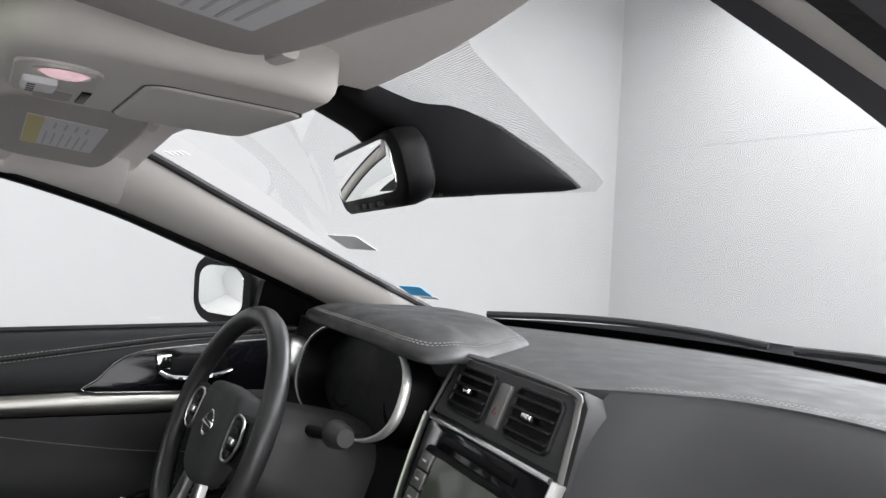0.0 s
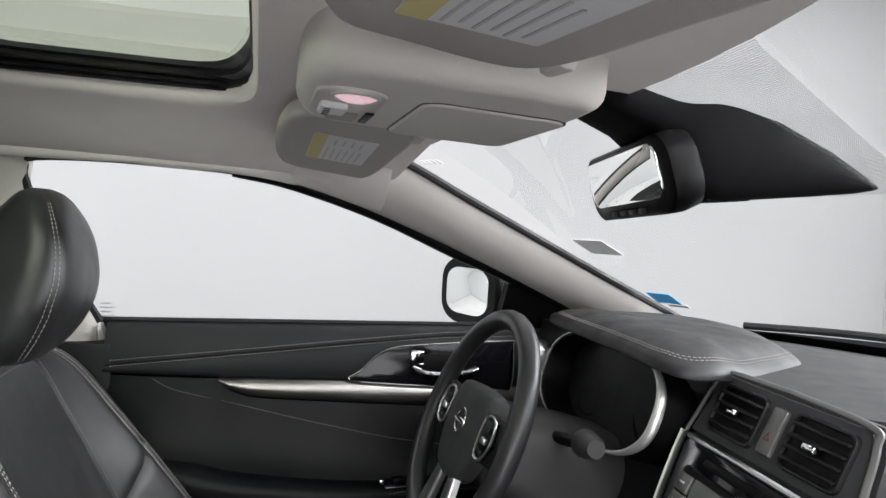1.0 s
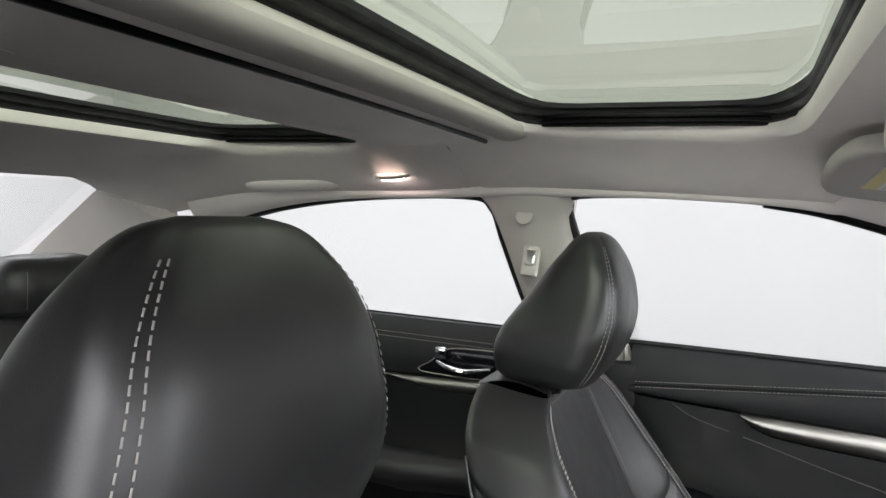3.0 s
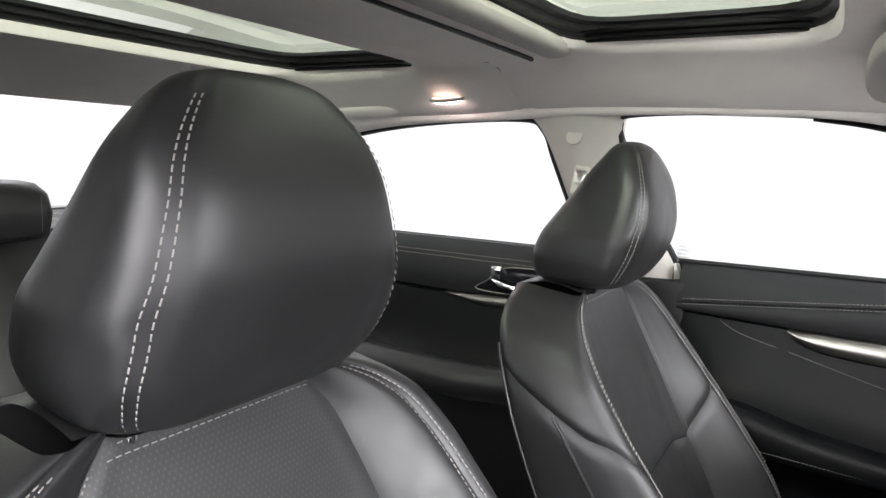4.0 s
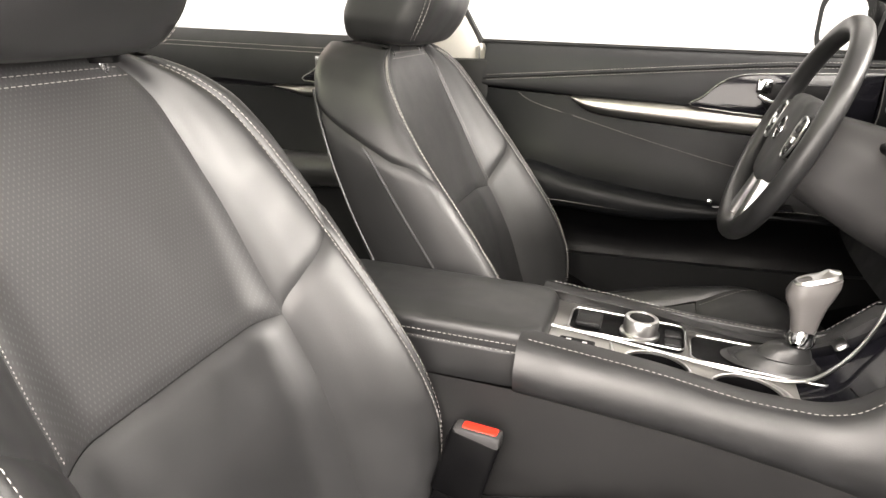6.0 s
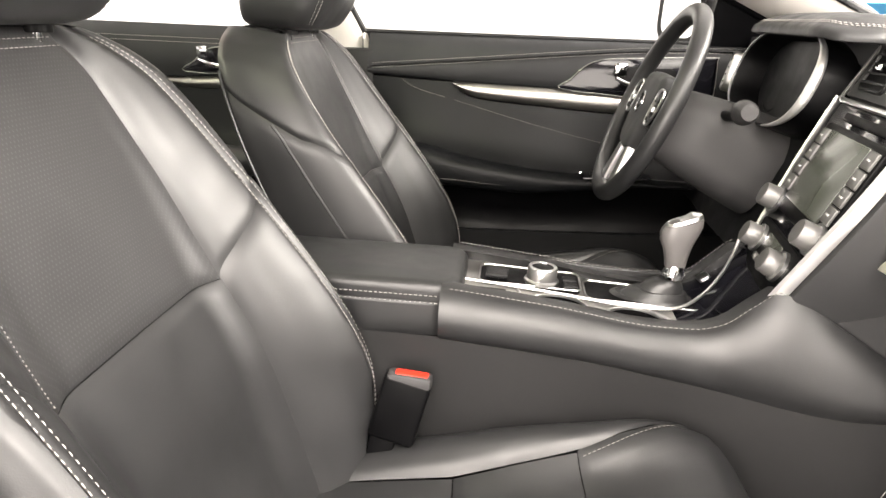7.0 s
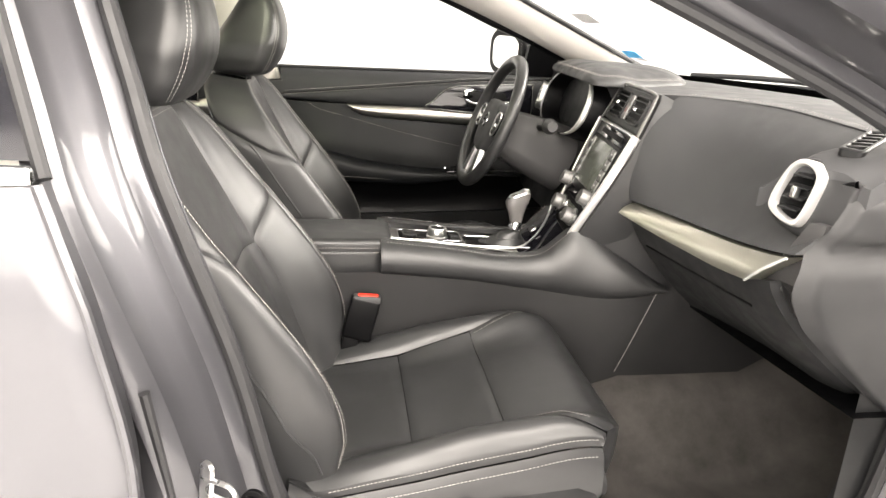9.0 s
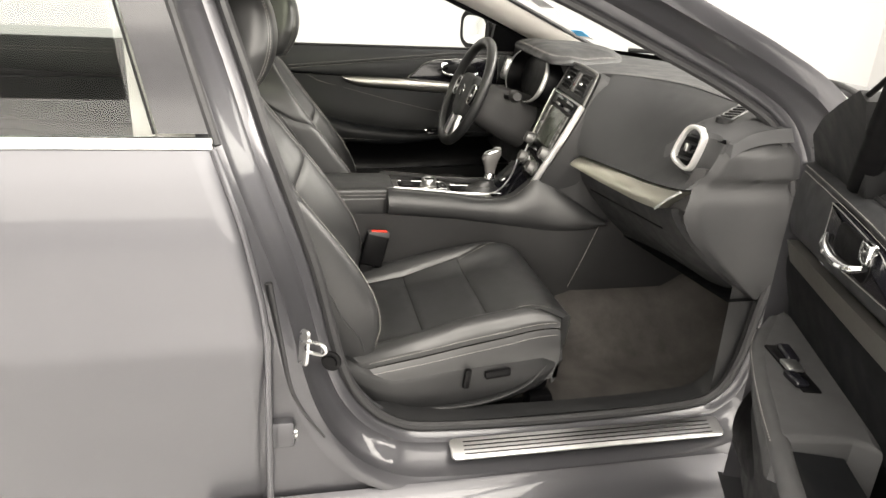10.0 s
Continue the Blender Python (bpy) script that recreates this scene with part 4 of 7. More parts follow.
    put("handle_cup", slab(rrect(0.13, 0.056, 0.02), 0.004, plane_at((-0.7365, 0.085, 0.868 + HL), (0, 1, 0), (0, 0, 1)), 0.002), DARK, "", bz)
    put("door_handle", tube(spline([(-0.727, 0.012, 0.870 + HL), (-0.716, 0.03, 0.862 + HL), (-0.712, 0.07, 0.858 + HL), (-0.716, 0.12, 0.862 + HL), (-0.727, 0.15, 0.868 + HL)], 6), lambda t: 0.0075 + 0.003 * math.sin(math.pi * t), 10, flat=0.6), CHROME, "chrome pull lever", bz)
    put("lock_button", box(0.014, 0.030, 0.030, pose(-0.728, 0.018, 0.890 + HL, 0, 0, 0), 0.005), CHROME, "chrome lock tab", bz)
    # window switches on the armrest
    if side < 0:
        put("switch_panel", box(0.050, 0.16, 0.006, pose(-0.685, 0.03, 0.646, 3, 0, 0), 0.003), GLOSSBLACK)
        for k in range(3):
            put("window_switch", box(0.018, 0.026, 0.012, pose(-0.680, -0.02 + 0.038 * k, 0.652, 8, 0, 0), 0.004), DARK)
        put("lock_knob", box(0.012, 0.012, 0.01, pose(-0.668, -0.055, 0.653), 0.003), CHROME)
    if side > 0:
        # flat switch pod that swells out of the trim, with a grab lip at its rear
        pod = [(-0.765, 0.385), (-0.735, 0.315), (-0.703, 0.240), (-0.681, 0.13), (-0.666, 0.02), (-0.658, -0.045), (-0.70, -0.042), (-0.76, -0.030), (-0.80, -0.02), (-0.80, 0.37)]
        oo_ = [(p.x, p.y) for p in spline([(a, b, 0) for a, b in pod], 3, True)]
        pm = plane_at((0, 0, 0.662), (1, 0, 0), (0, 1, -0.03))
        # Pod and bolster take a paler skin, the light on their tops put into it
        sw = put("switch_pod", slab(oo_, 0.075, pm, 0.010, 4), SOFT, "black switch pod with grab lip")
        put("stitching", stitches(spline([(-0.728, 0.335, 0.650), (-0.690, 0.245, 0.652), (-0.667, 0.13, 0.655), (-0.652, 0.02, 0.658), (-0.644, -0.06, 0.660)], 6), (0.8, 0, 0.6), 0.007, 0.0045, 0.0007), STITCH)
        put("pod_bolster", tube(spline([(-0.765, 0.375, 0.636), (-0.722, 0.29, 0.640), (-0.694, 0.20, 0.642), (-0.676, 0.09, 0.645), (-0.664, -0.02, 0.648), (-0.652, -0.12, 0.650), (-0.645, -0.24, 0.652), (-0.66, -0.40, 0.665), (-0.69, -0.56, 0.68)], 6), 0.015, 12), SOFT)
        put("bezel", box(0.030, 0.150, 0.006, pm @ pose(-0.731, 0.160, 0.0012, 0, 0, -8), 0.003), DARK, "", sw)
        put("window_switch", box(0.022, 0.048, 0.012, pm @ pose(-0.7375, 0.205, 0.005, 6, 0, -8), 0.005, 3), GLOSSBLACK, "", sw)
        put("window_switch", box(0.022, 0.048, 0.012, pm @ pose(-0.7245, 0.115, 0.005, -6, 0, -8), 0.005, 3), GLOSSBLACK, "", sw)
        put("switch_bar", box(0.027, 0.036, 0.009, pm @ pose(-0.731, 0.160, 0.0045, 0, 0, -8), 0.003), SATIN, "satin switch bar", sw)
        put("grab_cup", slab([(-0.668, -0.055), (-0.74, -0.045), (-0.78, -0.10), (-0.78, -0.30), (-0.70, -0.30), (-0.672, -0.2)], 0.01, pm @ Matrix.Translation((0, 0, -0.05)), 0.002), DARK, "recessed grab cup", sw)
    # window ledge, glass division and sail panel
    put("belt_seal", tube([Vector((-0.786, y, BELT(y) + 0.002)) for y in (-0.60, -0.3, 0.0, 0.21)], 0.006, 6), RUBBER)
    sail = [(0.205, 0.950), (0.46, 0.950), (0.40, 0.992), (0.319, 1.026), (0.235, 1.056), (0.21, 1.05)] if side < 0 else [(0.17, 0.948), (0.40, 0.945), (0.375, 1.0), (0.30, 1.040), (0.20, 1.078), (0.10, 1.112), (0.085, 1.10)]
    c = [on_side(y, z, -1, -0.012) for y, z in sail]
    bm = bmesh.new()
    lo = [bm.verts.new(p + Vector((-0.03, 0, 0))) for p in c]
    hi = [bm.verts.new(p) for p in c]
    bm.faces.new(hi)
    bm.faces.new(lo[::-1])
    for k in range(len(c)):
        bm.faces.new((lo[k], lo[(k + 1) % len(c)], hi[(k + 1) % len(c)], hi[k]))
    put("sail_panel", bm, DARK if side < 0 else PLASTIC, "black plastic mirror sail panel")
    put("window_frame", tube(spline([on_side(y, z, -1, -0.004) for y, z in FTOP[7:]], 6), 0.013 if side < 0 else 0.004, 10), DARK, "black window frame")
    if side > 0:
        put("frame_bar", tube(spline([on_side(y, z, -1, -0.004) for y, z in ((0.205, 0.955), (0.150, 1.0), (0.05, 1.08), (-0.05, 1.155), (-0.13, 1.205), (-0.22, 1.238), (-0.36, 1.256), (-0.60, 1.262))], 6), 0.019, 12, flat=0.55), DARK, "black window frame bar")

        def dglass(u, v):
            y = lerp(-0.70, 0.20, u)
            zt = ramp(y, [(-0.70, 1.25), (-0.36, 1.25), (-0.22, 1.233), (-0.13, 1.20), (-0.05, 1.15), (0.05, 1.078), (0.15, 1.0), (0.20, 0.96)])
            z = lerp(0.94, zt, v)
            return -side_x(z) - 0.004, y, z
        put("glass_pane", grid(dglass, 20, 8), GLASS_CLEAR, "clear window glass, wound up").visible_shadow = False
    if side < 0:
        for k in range(4):
            put("glass_print", box(0.001, 0.026 - 0.006 * (k % 2), 0.0032, pose(-0.775, -0.585 - 0.003 * (k % 2), 0.958 + 0.008 * k)), FAINT, "faint print on the window glass")
    # outer skin
    def outer(u, v):
        y = lerp(-0.60, 0.52 if side < 0 else 0.44, u)
        z = lerp(0.22, 0.945, v)
        return -0.835 - 0.025 * math.sin(math.pi * v) ** 0.8 + 0.03 * v ** 4, y, z
    put("door_skin", grid(outer, 20, 20), PAINT, "dark grey metallic outer skin")
    # edges of the closed shell
    put("door_edge", grid(lambda u, v: (lerp(-0.76, -0.835, u), -0.60, lerp(0.22, 0.94, v)), 2, 8), PAINTIN)
    put("door_edge", grid(lambda u, v: (lerp(-0.76, -0.835, u), 0.50 if side < 0 else 0.43, lerp(0.22, 0.94, v)), 2, 8), PAINTIN)
    put("door_base", grid(lambda u, v: (lerp(-0.75, -0.835, u), lerp(-0.60, 0.52 if side < 0 else 0.44, v), 0.225), 2, 8), PAINTIN)
    # door mirror
    mc = Vector((-0.90, 0.215, 1.018))
    rows = []
    for t, sc_ in ((0.0, 0.96), (0.06, 1.0), (0.2, 1.0), (0.5, 0.93), (0.8, 0.70), (1.0, 0.30)):
        rows.append([mc + Vector((0.112 * sc_ * px, -0.05 + 0.10 * t, 0.080 * sc_ * py)) for px, py in ((a / 0.5, b / 0.5) for a, b in rrect(1, 1, 0.33, 6))])
    turn = Matrix.Translation(mc) @ Matrix.Rotation(radians(18), 4, "Z") @ Matrix.Translation(-mc)
    rows = [[turn @ p for p in row] for row in rows]
    mr = put("door_mirror", loft(rows), DARK, "black door mirror housing")
    put("mirror_glass", slab([(a * 0.168, b * 0.110) for a, b in rrect(1, 1, 0.3, 6)], 0.004, turn @ plane_at(mc + Vector((0, -0.052, 0)), (1, 0, 0), (0, 0, 1)), 0.001), MIRROR, "", mr)
    put("mirror_stalk", tube([(-0.79, 0.27, 0.965), (-0.84, 0.25, 0.975), (-0.87, 0.24, 0.99)], 0.02, 10), DARK, "", mr)
    return door


front_door(-1, 0, "closed driver's door, black padded leather with metal strip")


# ---- rear door on the driver's side ----
def rear_door_left():
    d = thing("rear_door", (-0.78, -1.2, 0.3), "closed rear door, black padded leather with metal strip", "car door", "rear doors")
    Y0, Y1 = -1.75, -0.79
    PADLO = lambda y: ramp(y, [(-1.75, 0.85), (-1.25, 0.825), (-1.11, 0.822), (-0.85, 0.842), (-0.79, 0.85)])
    part("upper_pad", grid(lambda u, v: (-0.752 - 0.034 * v ** 2.2 + 0.008 * math.sin(math.pi * v), lerp(Y0, Y1, u), lerp(PADLO(lerp(Y0, Y1, u)), 0.946, v)), 40, 12, (-0.02, 0, 0)), DOORSOFT, d)
    part("trim_strip", grid(lambda u, v: (-0.752 + 0.009 * math.sin(math.pi * v), lerp(-1.14, Y1, u), lerp(lerp(0.815, 0.795, min(1, u * 4)), PADLO(lerp(-1.14, Y1, u)) - 0.004, v)), 30, 8, (-0.02, 0, 0)), BRUSHED, d, "brushed metal trim strip")
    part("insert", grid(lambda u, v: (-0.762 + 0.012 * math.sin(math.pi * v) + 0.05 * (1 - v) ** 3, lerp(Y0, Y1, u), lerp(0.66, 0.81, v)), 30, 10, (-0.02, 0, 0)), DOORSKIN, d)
    part("armrest", tube([(-0.715, -1.7, 0.63), (-0.705, -1.3, 0.62), (-0.705, -1.05, 0.615), (-0.73, -0.90, 0.62), (-0.75, -0.84, 0.64)], 0.045, 14), LEATHER, d, "padded black leather armrest")
    part("lower_panel", grid(lambda u, v: (-0.765, lerp(Y0, Y1, u), lerp(0.30, 0.665, v)), 10, 8, (-0.02, 0, 0)), PLASTIC, d)
    yy = [(-1.045, 0.835), (-1.02, 0.862), (-0.99, 0.888), (-0.95, 0.898), (-0.85, 0.900), (-0.84, 0.89), (-0.84, 0.842), (-0.86, 0.835)]
    ring = [(p.x, p.y) for p in spline([(a, b, 0) for a, b in yy], 4, True)]
    bz = part("handle_bezel", slab(ring, 0.02, plane_at((-0.740, 0, 0), (0, 1, 0), (0, 0, 1)), 0.004), GLOSSBLACK, d, "glossy black handle bezel")
    part("bezel_edge", tube([Vector((-0.7405, y, z)) for y, z in ring], 0.0013, 6, True), GUNMETAL, bz)
    part("door_handle", tube(spline([(-0.729, -1.00, 0.866), (-0.718, -0.97, 0.858), (-0.714, -0.93, 0.855), (-0.729, -0.875, 0.862)], 6), lambda t: 0.007 + 0.003 * math.sin(math.pi * t), 10, flat=0.6), CHROME, bz, "chrome pull lever")
    part("lock_button", box(0.014, 0.028, 0.028, pose(-0.730, -0.993, 0.885), 0.005), CHROME, bz)
    for dz in (0.0, 0.011):
        part("stitching", stitches([Vector((-0.7445, lerp(Y0 + 0.02, Y1 - 0.01, k / 40), 0.905 + dz)) for k in range(41)], (1, 0, 0.2), 0.007, 0.0045, 0.0008), STITCH, d)
    part("door_skin", grid(lambda u, v: (-0.835 - 0.02 * math.sin(math.pi * v), lerp(-1.75, -0.62, u), lerp(0.22, 0.945, v)), 12, 12), PAINT, d)
    return d


rear_door_left()

# ---- passenger's front door, swung open ----
front_door(1, 68, "passenger's door swung wide open, black inner panel")


# ---- dashboard ----
dash = thing("dashboard", (0, 0.4, 0.6), "black padded dashboard with pale stitching and metal trim", "dashboard")
CREST = lambda x: ramp(x, [(-0.74, 0.33), (-0.14, 0.290), (0.0, 0.290), (0.10, 0.288), (0.13, 0.305), (0.18, 0.345), (0.235, 0.400), (0.32, 0.435), (0.45, 0.455), (0.60, 0.47), (0.74, 0.49)])
CRESTZ = lambda x: ramp(x, [(-0.74, 0.975), (-0.14, 0.980), (0.10, 0.988), (0.18, 0.993), (0.30, 0.992), (0.45, 0.984), (0.60, 0.973), (0.74, 0.958)])
BASE = lambda x: 0.93 - 0.62 * x * x


def dash_top(u, v):
    x = lerp(-0.745, 0.745, u)
    y = lerp(CREST(x), BASE(x), v)
    z = lerp(CRESTZ(x), 0.965, v) + 0.012 * math.sin(math.pi * v)
    return x, y, z


part("dash_top", grid(dash_top, 60, 16, (0, 0, -0.03)), SOFT, dash, "black grained dashboard top")


# sloping pad on the passenger's side, from the seam down to the metal strip
TRX = lambda x: ramp(x, [(0.15, 0.222), (0.30, 0.250), (0.45, 0.262), (0.60, 0.252), (0.72, 0.228)])
TRZ = lambda x: ramp(x, [(0.15, 0.768), (0.30, 0.772), (0.45, 0.782), (0.60, 0.805), (0.72, 0.835)])


def pad(u, v):
    x = lerp(0.142, 0.685, u)
    a = Vector((x, CREST(x) - 0.001, CRESTZ(x) - 0.003))
    b = Vector((x, TRX(x) + 0.012, TRZ(x)))
    p = b.lerp(a, v)
    lead = 0.034 * (1 - smooth01((x - 0.135) / 0.24)) * (0.25 + 0.75 * math.sin(math.pi * v ** 0.8))
    return p + Vector((0, -0.030, 0.012)) * math.sin(math.pi * v ** 1.5) - Vector((0, lead * (1 - v * v), 0))


part("knee_pad", grid(pad, 44, 20, (0, 0.02, 0)), SOFT, dash, "smooth black passenger side pad")
for d in (0.006, 0.013):
    xs = [lerp(0.15, 0.735, k / 60) for k in range(61)]
    part("stitching", stitches([Vector((x, CREST(x) + d, CRESTZ(x) + 0.0015 + d * 0.1)) for x in xs], (0, 0, 1), 0.0066, 0.0044, 0.0006), STITCH, dash, "pale grey twin stitching")


def dstrip(u, v):
    x = lerp(0.165, 0.615 + 0.066 * v, u)
    h = ramp(x, [(0.15, 0.022), (0.30, 0.034), (0.60, 0.042), (0.72, 0.040)])
    return x, TRX(x) - 0.022 + 0.028 * v - 0.006 * math.sin(math.pi * v), TRZ(x) - 0.005 - h * (1 - v)


part("trim_strip", grid(dstrip, 44, 8, (0, 0.03, 0)), BRUSHEDX, dash, "brushed metal trim strip")
part("strip_end", tube([Vector(dstrip(1, k / 8)) + Vector((0.001, -0.002, 0)) for k in range(9)], 0.0028, 8), SATINLIGHT, dash)


def glovebox(u, v):
    x = lerp(0.165, 0.645, u)
    h = ramp(x, [(0.15, 0.022), (0.30, 0.034), (0.60, 0.042), (0.72, 0.040)])
    zt = TRZ(x) - h - 0.004
    zb = ramp(x, [(0.15, 0.50), (0.35, 0.515), (0.55, 0.53), (0.66, 0.58), (0.70, 0.62)])
    y = TRX(x) + 0.004 + 0.20 * (1 - v) ** 1.6 + 0.01 * math.sin(math.pi * v)
    return x, y, lerp(zb, zt, v)


part("glovebox", grid(glovebox, 40, 20, (0, 0.03, 0)), HOODSKIN, dash, "black glovebox lid")
gl = [Vector(glovebox((x - 0.165) / 0.48, 0.72)) + Vector((0, -0.001, 0)) for x in (0.19, 0.25, 0.32, 0.40, 0.48, 0.55)]
part("lid_gap", tube(spline(gl, 6), 0.0025, 6), DARK, dash)
# end panel next to the door: upper bevel, shallow groove, full lower face
CAPF = lambda z: ramp(z, [(0.545, 0.485), (0.60, 0.412), (0.635, 0.367), (0.68, 0.313), (0.728, 0.264), (0.775, 0.243), (0.82, 0.258), (0.858, 0.280), (0.90, 0.302), (0.934, 0.318)])
CAPB = lambda z: ramp(z, [(0.545, 0.545), (0.608, 0.530), (0.724, 0.500), (0.838, 0.480), (0.95, 0.455)])
CAPX = lambda z: ramp(z, [(0.545, 0.690), (0.62, 0.708), (0.74, 0.722), (0.80, 0.716), (0.838, 0.698), (0.865, 0.712), (0.90, 0.712), (0.932, 0.688), (0.952, 0.665)])


def cap(u, v):
    zt = lerp(0.934, 0.962, smooth01(u))
    z = 0.545 + (zt - 0.545) * v
    y = lerp(CAPF(min(z, 0.934)), CAPB(z), u)
    roll = 1 - smooth01(u / 0.16)
    x = CAPX(z) + (0.012 * smooth01((u - 0.15) / 0.5) if z > 0.85 else 0.006 * smooth01(u))
    return x - 0.016 * roll ** 2, y + 0.002 * roll, z


part("end_cap", grid(cap, 26, 44, (-0.015, 0.03, 0)), HOODSKIN, dash, "black dashboard end panel")


def under_cap(u, v):
    z = lerp(0.50, 0.770, v)
    f = CAPF(max(z, 0.55))
    return lerp(0.625, 0.690, u), f + 0.030 - 0.022 * u + 0.01 * (1 - v), z


part("lower_filler", grid(under_cap, 6, 20, (0, 0.03, 0)), SIDEPLASTIC, dash)
part("strip_filler", grid(lambda u, v: (lerp(0.606 + 0.066 * v, 0.69, u), lerp(0.262, 0.275, u) + 0.010 * v, lerp(0.755, 0.870, v)), 6, 8, (0, 0.03, 0)), GREYPLASTIC, dash)
# passenger air outlet in its pod
vm = plane_at((0.612, 0.276, 0.892), (0.93, 0.28, 0.0), (0.05, 0.22, 1))
rhomb = [(0.004, 0.058), (0.028, 0.058), (0.046, 0.044), (0.047, 0.018), (0.036, -0.032), (0.014, -0.038), (-0.020, -0.024), (-0.025, -0.002), (-0.012, 0.042)]
o2 = [(p.x, p.y) for p in spline([(a, b, 0) for a, b in rhomb], 6, True)]
i2 = [(0.012 + (a - 0.012) * 0.73, 0.011 + (b - 0.011) * 0.81) for a, b in o2]
vent = part("air_outlet", frame_ring(o2, i2, 0.03, vm @ Matrix.Translation((0, 0, 0.014)), 0.004), SATINLIGHT, dash, "pale satin silver framed air outlet")
part("outlet_well", slab(i2, 0.004, vm @ Matrix.Translation((0, 0, 0.0)), 0), DARK, vent)
for k in range(4):
    part("slat", box(0.034, 0.003, 0.014, vm @ pose(0.012 + 0.003 * (k - 1.5), -0.014 + 0.017 * k, 0.004, 25, 0, 0), 0.001), PLASTIC, vent)
part("outlet_tab", box(0.010, 0.018, 0.012, vm @ pose(0.012, 0.010, 0.010), 0.003), SATIN, vent)
hs = [(-0.018, 0.042), (0.0, 0.060), (0.022, 0.063), (0.050, 0.046), (0.094, 0.045), (0.096, 0.035), (0.080, -0.036), (0.060, -0.048), (0.020, -0.050), (-0.030, -0.028)]
part("outlet_housing", slab([(p.x, p.y) for p in spline([(a, b, 0) for a, b in hs], 5, True)], 0.11, vm @ Matrix.Translation((0, 0, -0.002)), 0.008, 3), HOODSKIN, dash)


def pod_top(u, v):
    x, y = lerp(0.555, 0.712, u), lerp(0.285, 0.475, v)
    s = smooth01((y - 0.285) / 0.15)
    h = ramp(y, [(0.285, 0.943), (0.326, 0.964), (0.386, 0.9755), (0.475, 0.981)])
    return x, y + 0.06 * (u - 0.4) * (1 - v), h - 0.05 * (1 - smooth01((x - 0.555) / 0.055)) * (1 - 0.6 * s) - 0.014 * smooth01((x - 0.67) / 0.04)


part("outlet_pod", grid(pod_top, 24, 20, (0, 0, -0.03)), SOFT, dash)
# demister outlet on top
dm = plane_at((0.606, 0.386, 0.9775), (-0.60, 0.80, 0.10), (-0.80, -0.60, 0.05))
dmr = part("demister", frame_ring(rrect(0.150, 0.036, 0.010), rrect(0.128, 0.022, 0.005), 0.012, dm @ Matrix.Translation((0, 0, 0.003)), 0.002), PLASTIC, dash, "slatted demister outlet")
part("outlet_well", slab(rrect(0.13, 0.024, 0.005), 0.003, dm @ Matrix.Translation((0, 0, -0.002)), 0), GLOSSBLACK, dmr)
for k in range(5):
    part("slat", box(0.007, 0.030, 0.005, dm @ pose(-0.046 + 0.023 * k, 0, 0.0005, 0, 0, 35), 0.001), PLASTIC, dmr)

# ---- centre stack ----
SF = plane_at((0.0, 0.202, 0.80), (1, -0.125, 0), (0, 0.40, 0.916))     # middle of the stack's face


def onface(x, h, lift=0.0):
    return SF @ Vector((x, h, lift))


stk = thing("centre_stack", (0, 0.25, 0.65), "gloss black centre stack with screen, knobs and silver edges", "centre stack")
outl = [(-0.118, 0.212), (0.128, 0.212), (0.146, 0.195), (0.155, 0.14), (0.165, 0.07), (0.150, -0.03), (0.122, -0.13), (0.108, -0.17), (-0.108, -0.17), (-0.122, -0.13), (-0.150, -0.03), (-0.165, 0.07), (-0.150, 0.14), (-0.136, 0.195)]
part("stack_body", slab([(a, b) for a, b in outl], 0.10, SF @ Matrix.Translation((0, 0, -0.004)), 0.008), HOODSKIN, stk)
face = [(-0.143, 0.105), (0.143, 0.105), (0.152, 0.095), (0.137, -0.02), (0.104, -0.155), (-0.104, -0.155), (-0.137, -0.02), (-0.152, 0.095)]
part("stack_face", slab(face, 0.01, SF @ Matrix.Translation((0, 0, 0.003)), 0.004), GLOSSBLACK, stk, "gloss black facia")
for q in (-1, 1):
    pth = [onface(q * a, b, 0.006) for a, b in ((0.158, 0.11), (0.155, 0.07), (0.144, 0.0), (0.124, -0.08), (0.100, -0.17))]
    part("edge_strip", tube(spline(pth, 6), 0.0105 if q > 0 else 0.006, 8, flat=0.6), SATINLIGHT if q > 0 else SATIN, stk, "satin silver edge strip")
    pth = [onface(q * a, b, 0.004) for a, b in ((0.157, 0.11), (0.150, 0.145), (0.141, 0.188), (0.124, 0.205), (0.0, 0.209))]
    part("vent_surround", tube(spline(pth, 6), 0.0040, 8, flat=0.7), KEYGREY, stk, "grey outlet surround")
part("edge_strip", tube([onface(-0.143, 0.108, 0.005), onface(0.143, 0.108, 0.005)], 0.004, 8), SATIN, stk)
part("vent_plate", slab([(-0.118, 0.202), (0.126, 0.202), (0.138, 0.188), (0.146, 0.150), (0.149, 0.116), (-0.149, 0.116), (-0.144, 0.150), (-0.132, 0.190)], 0.006, SF @ Matrix.Translation((0, 0, 0.003)), 0.003), SOFT, stk, "dark grey outlet plate")
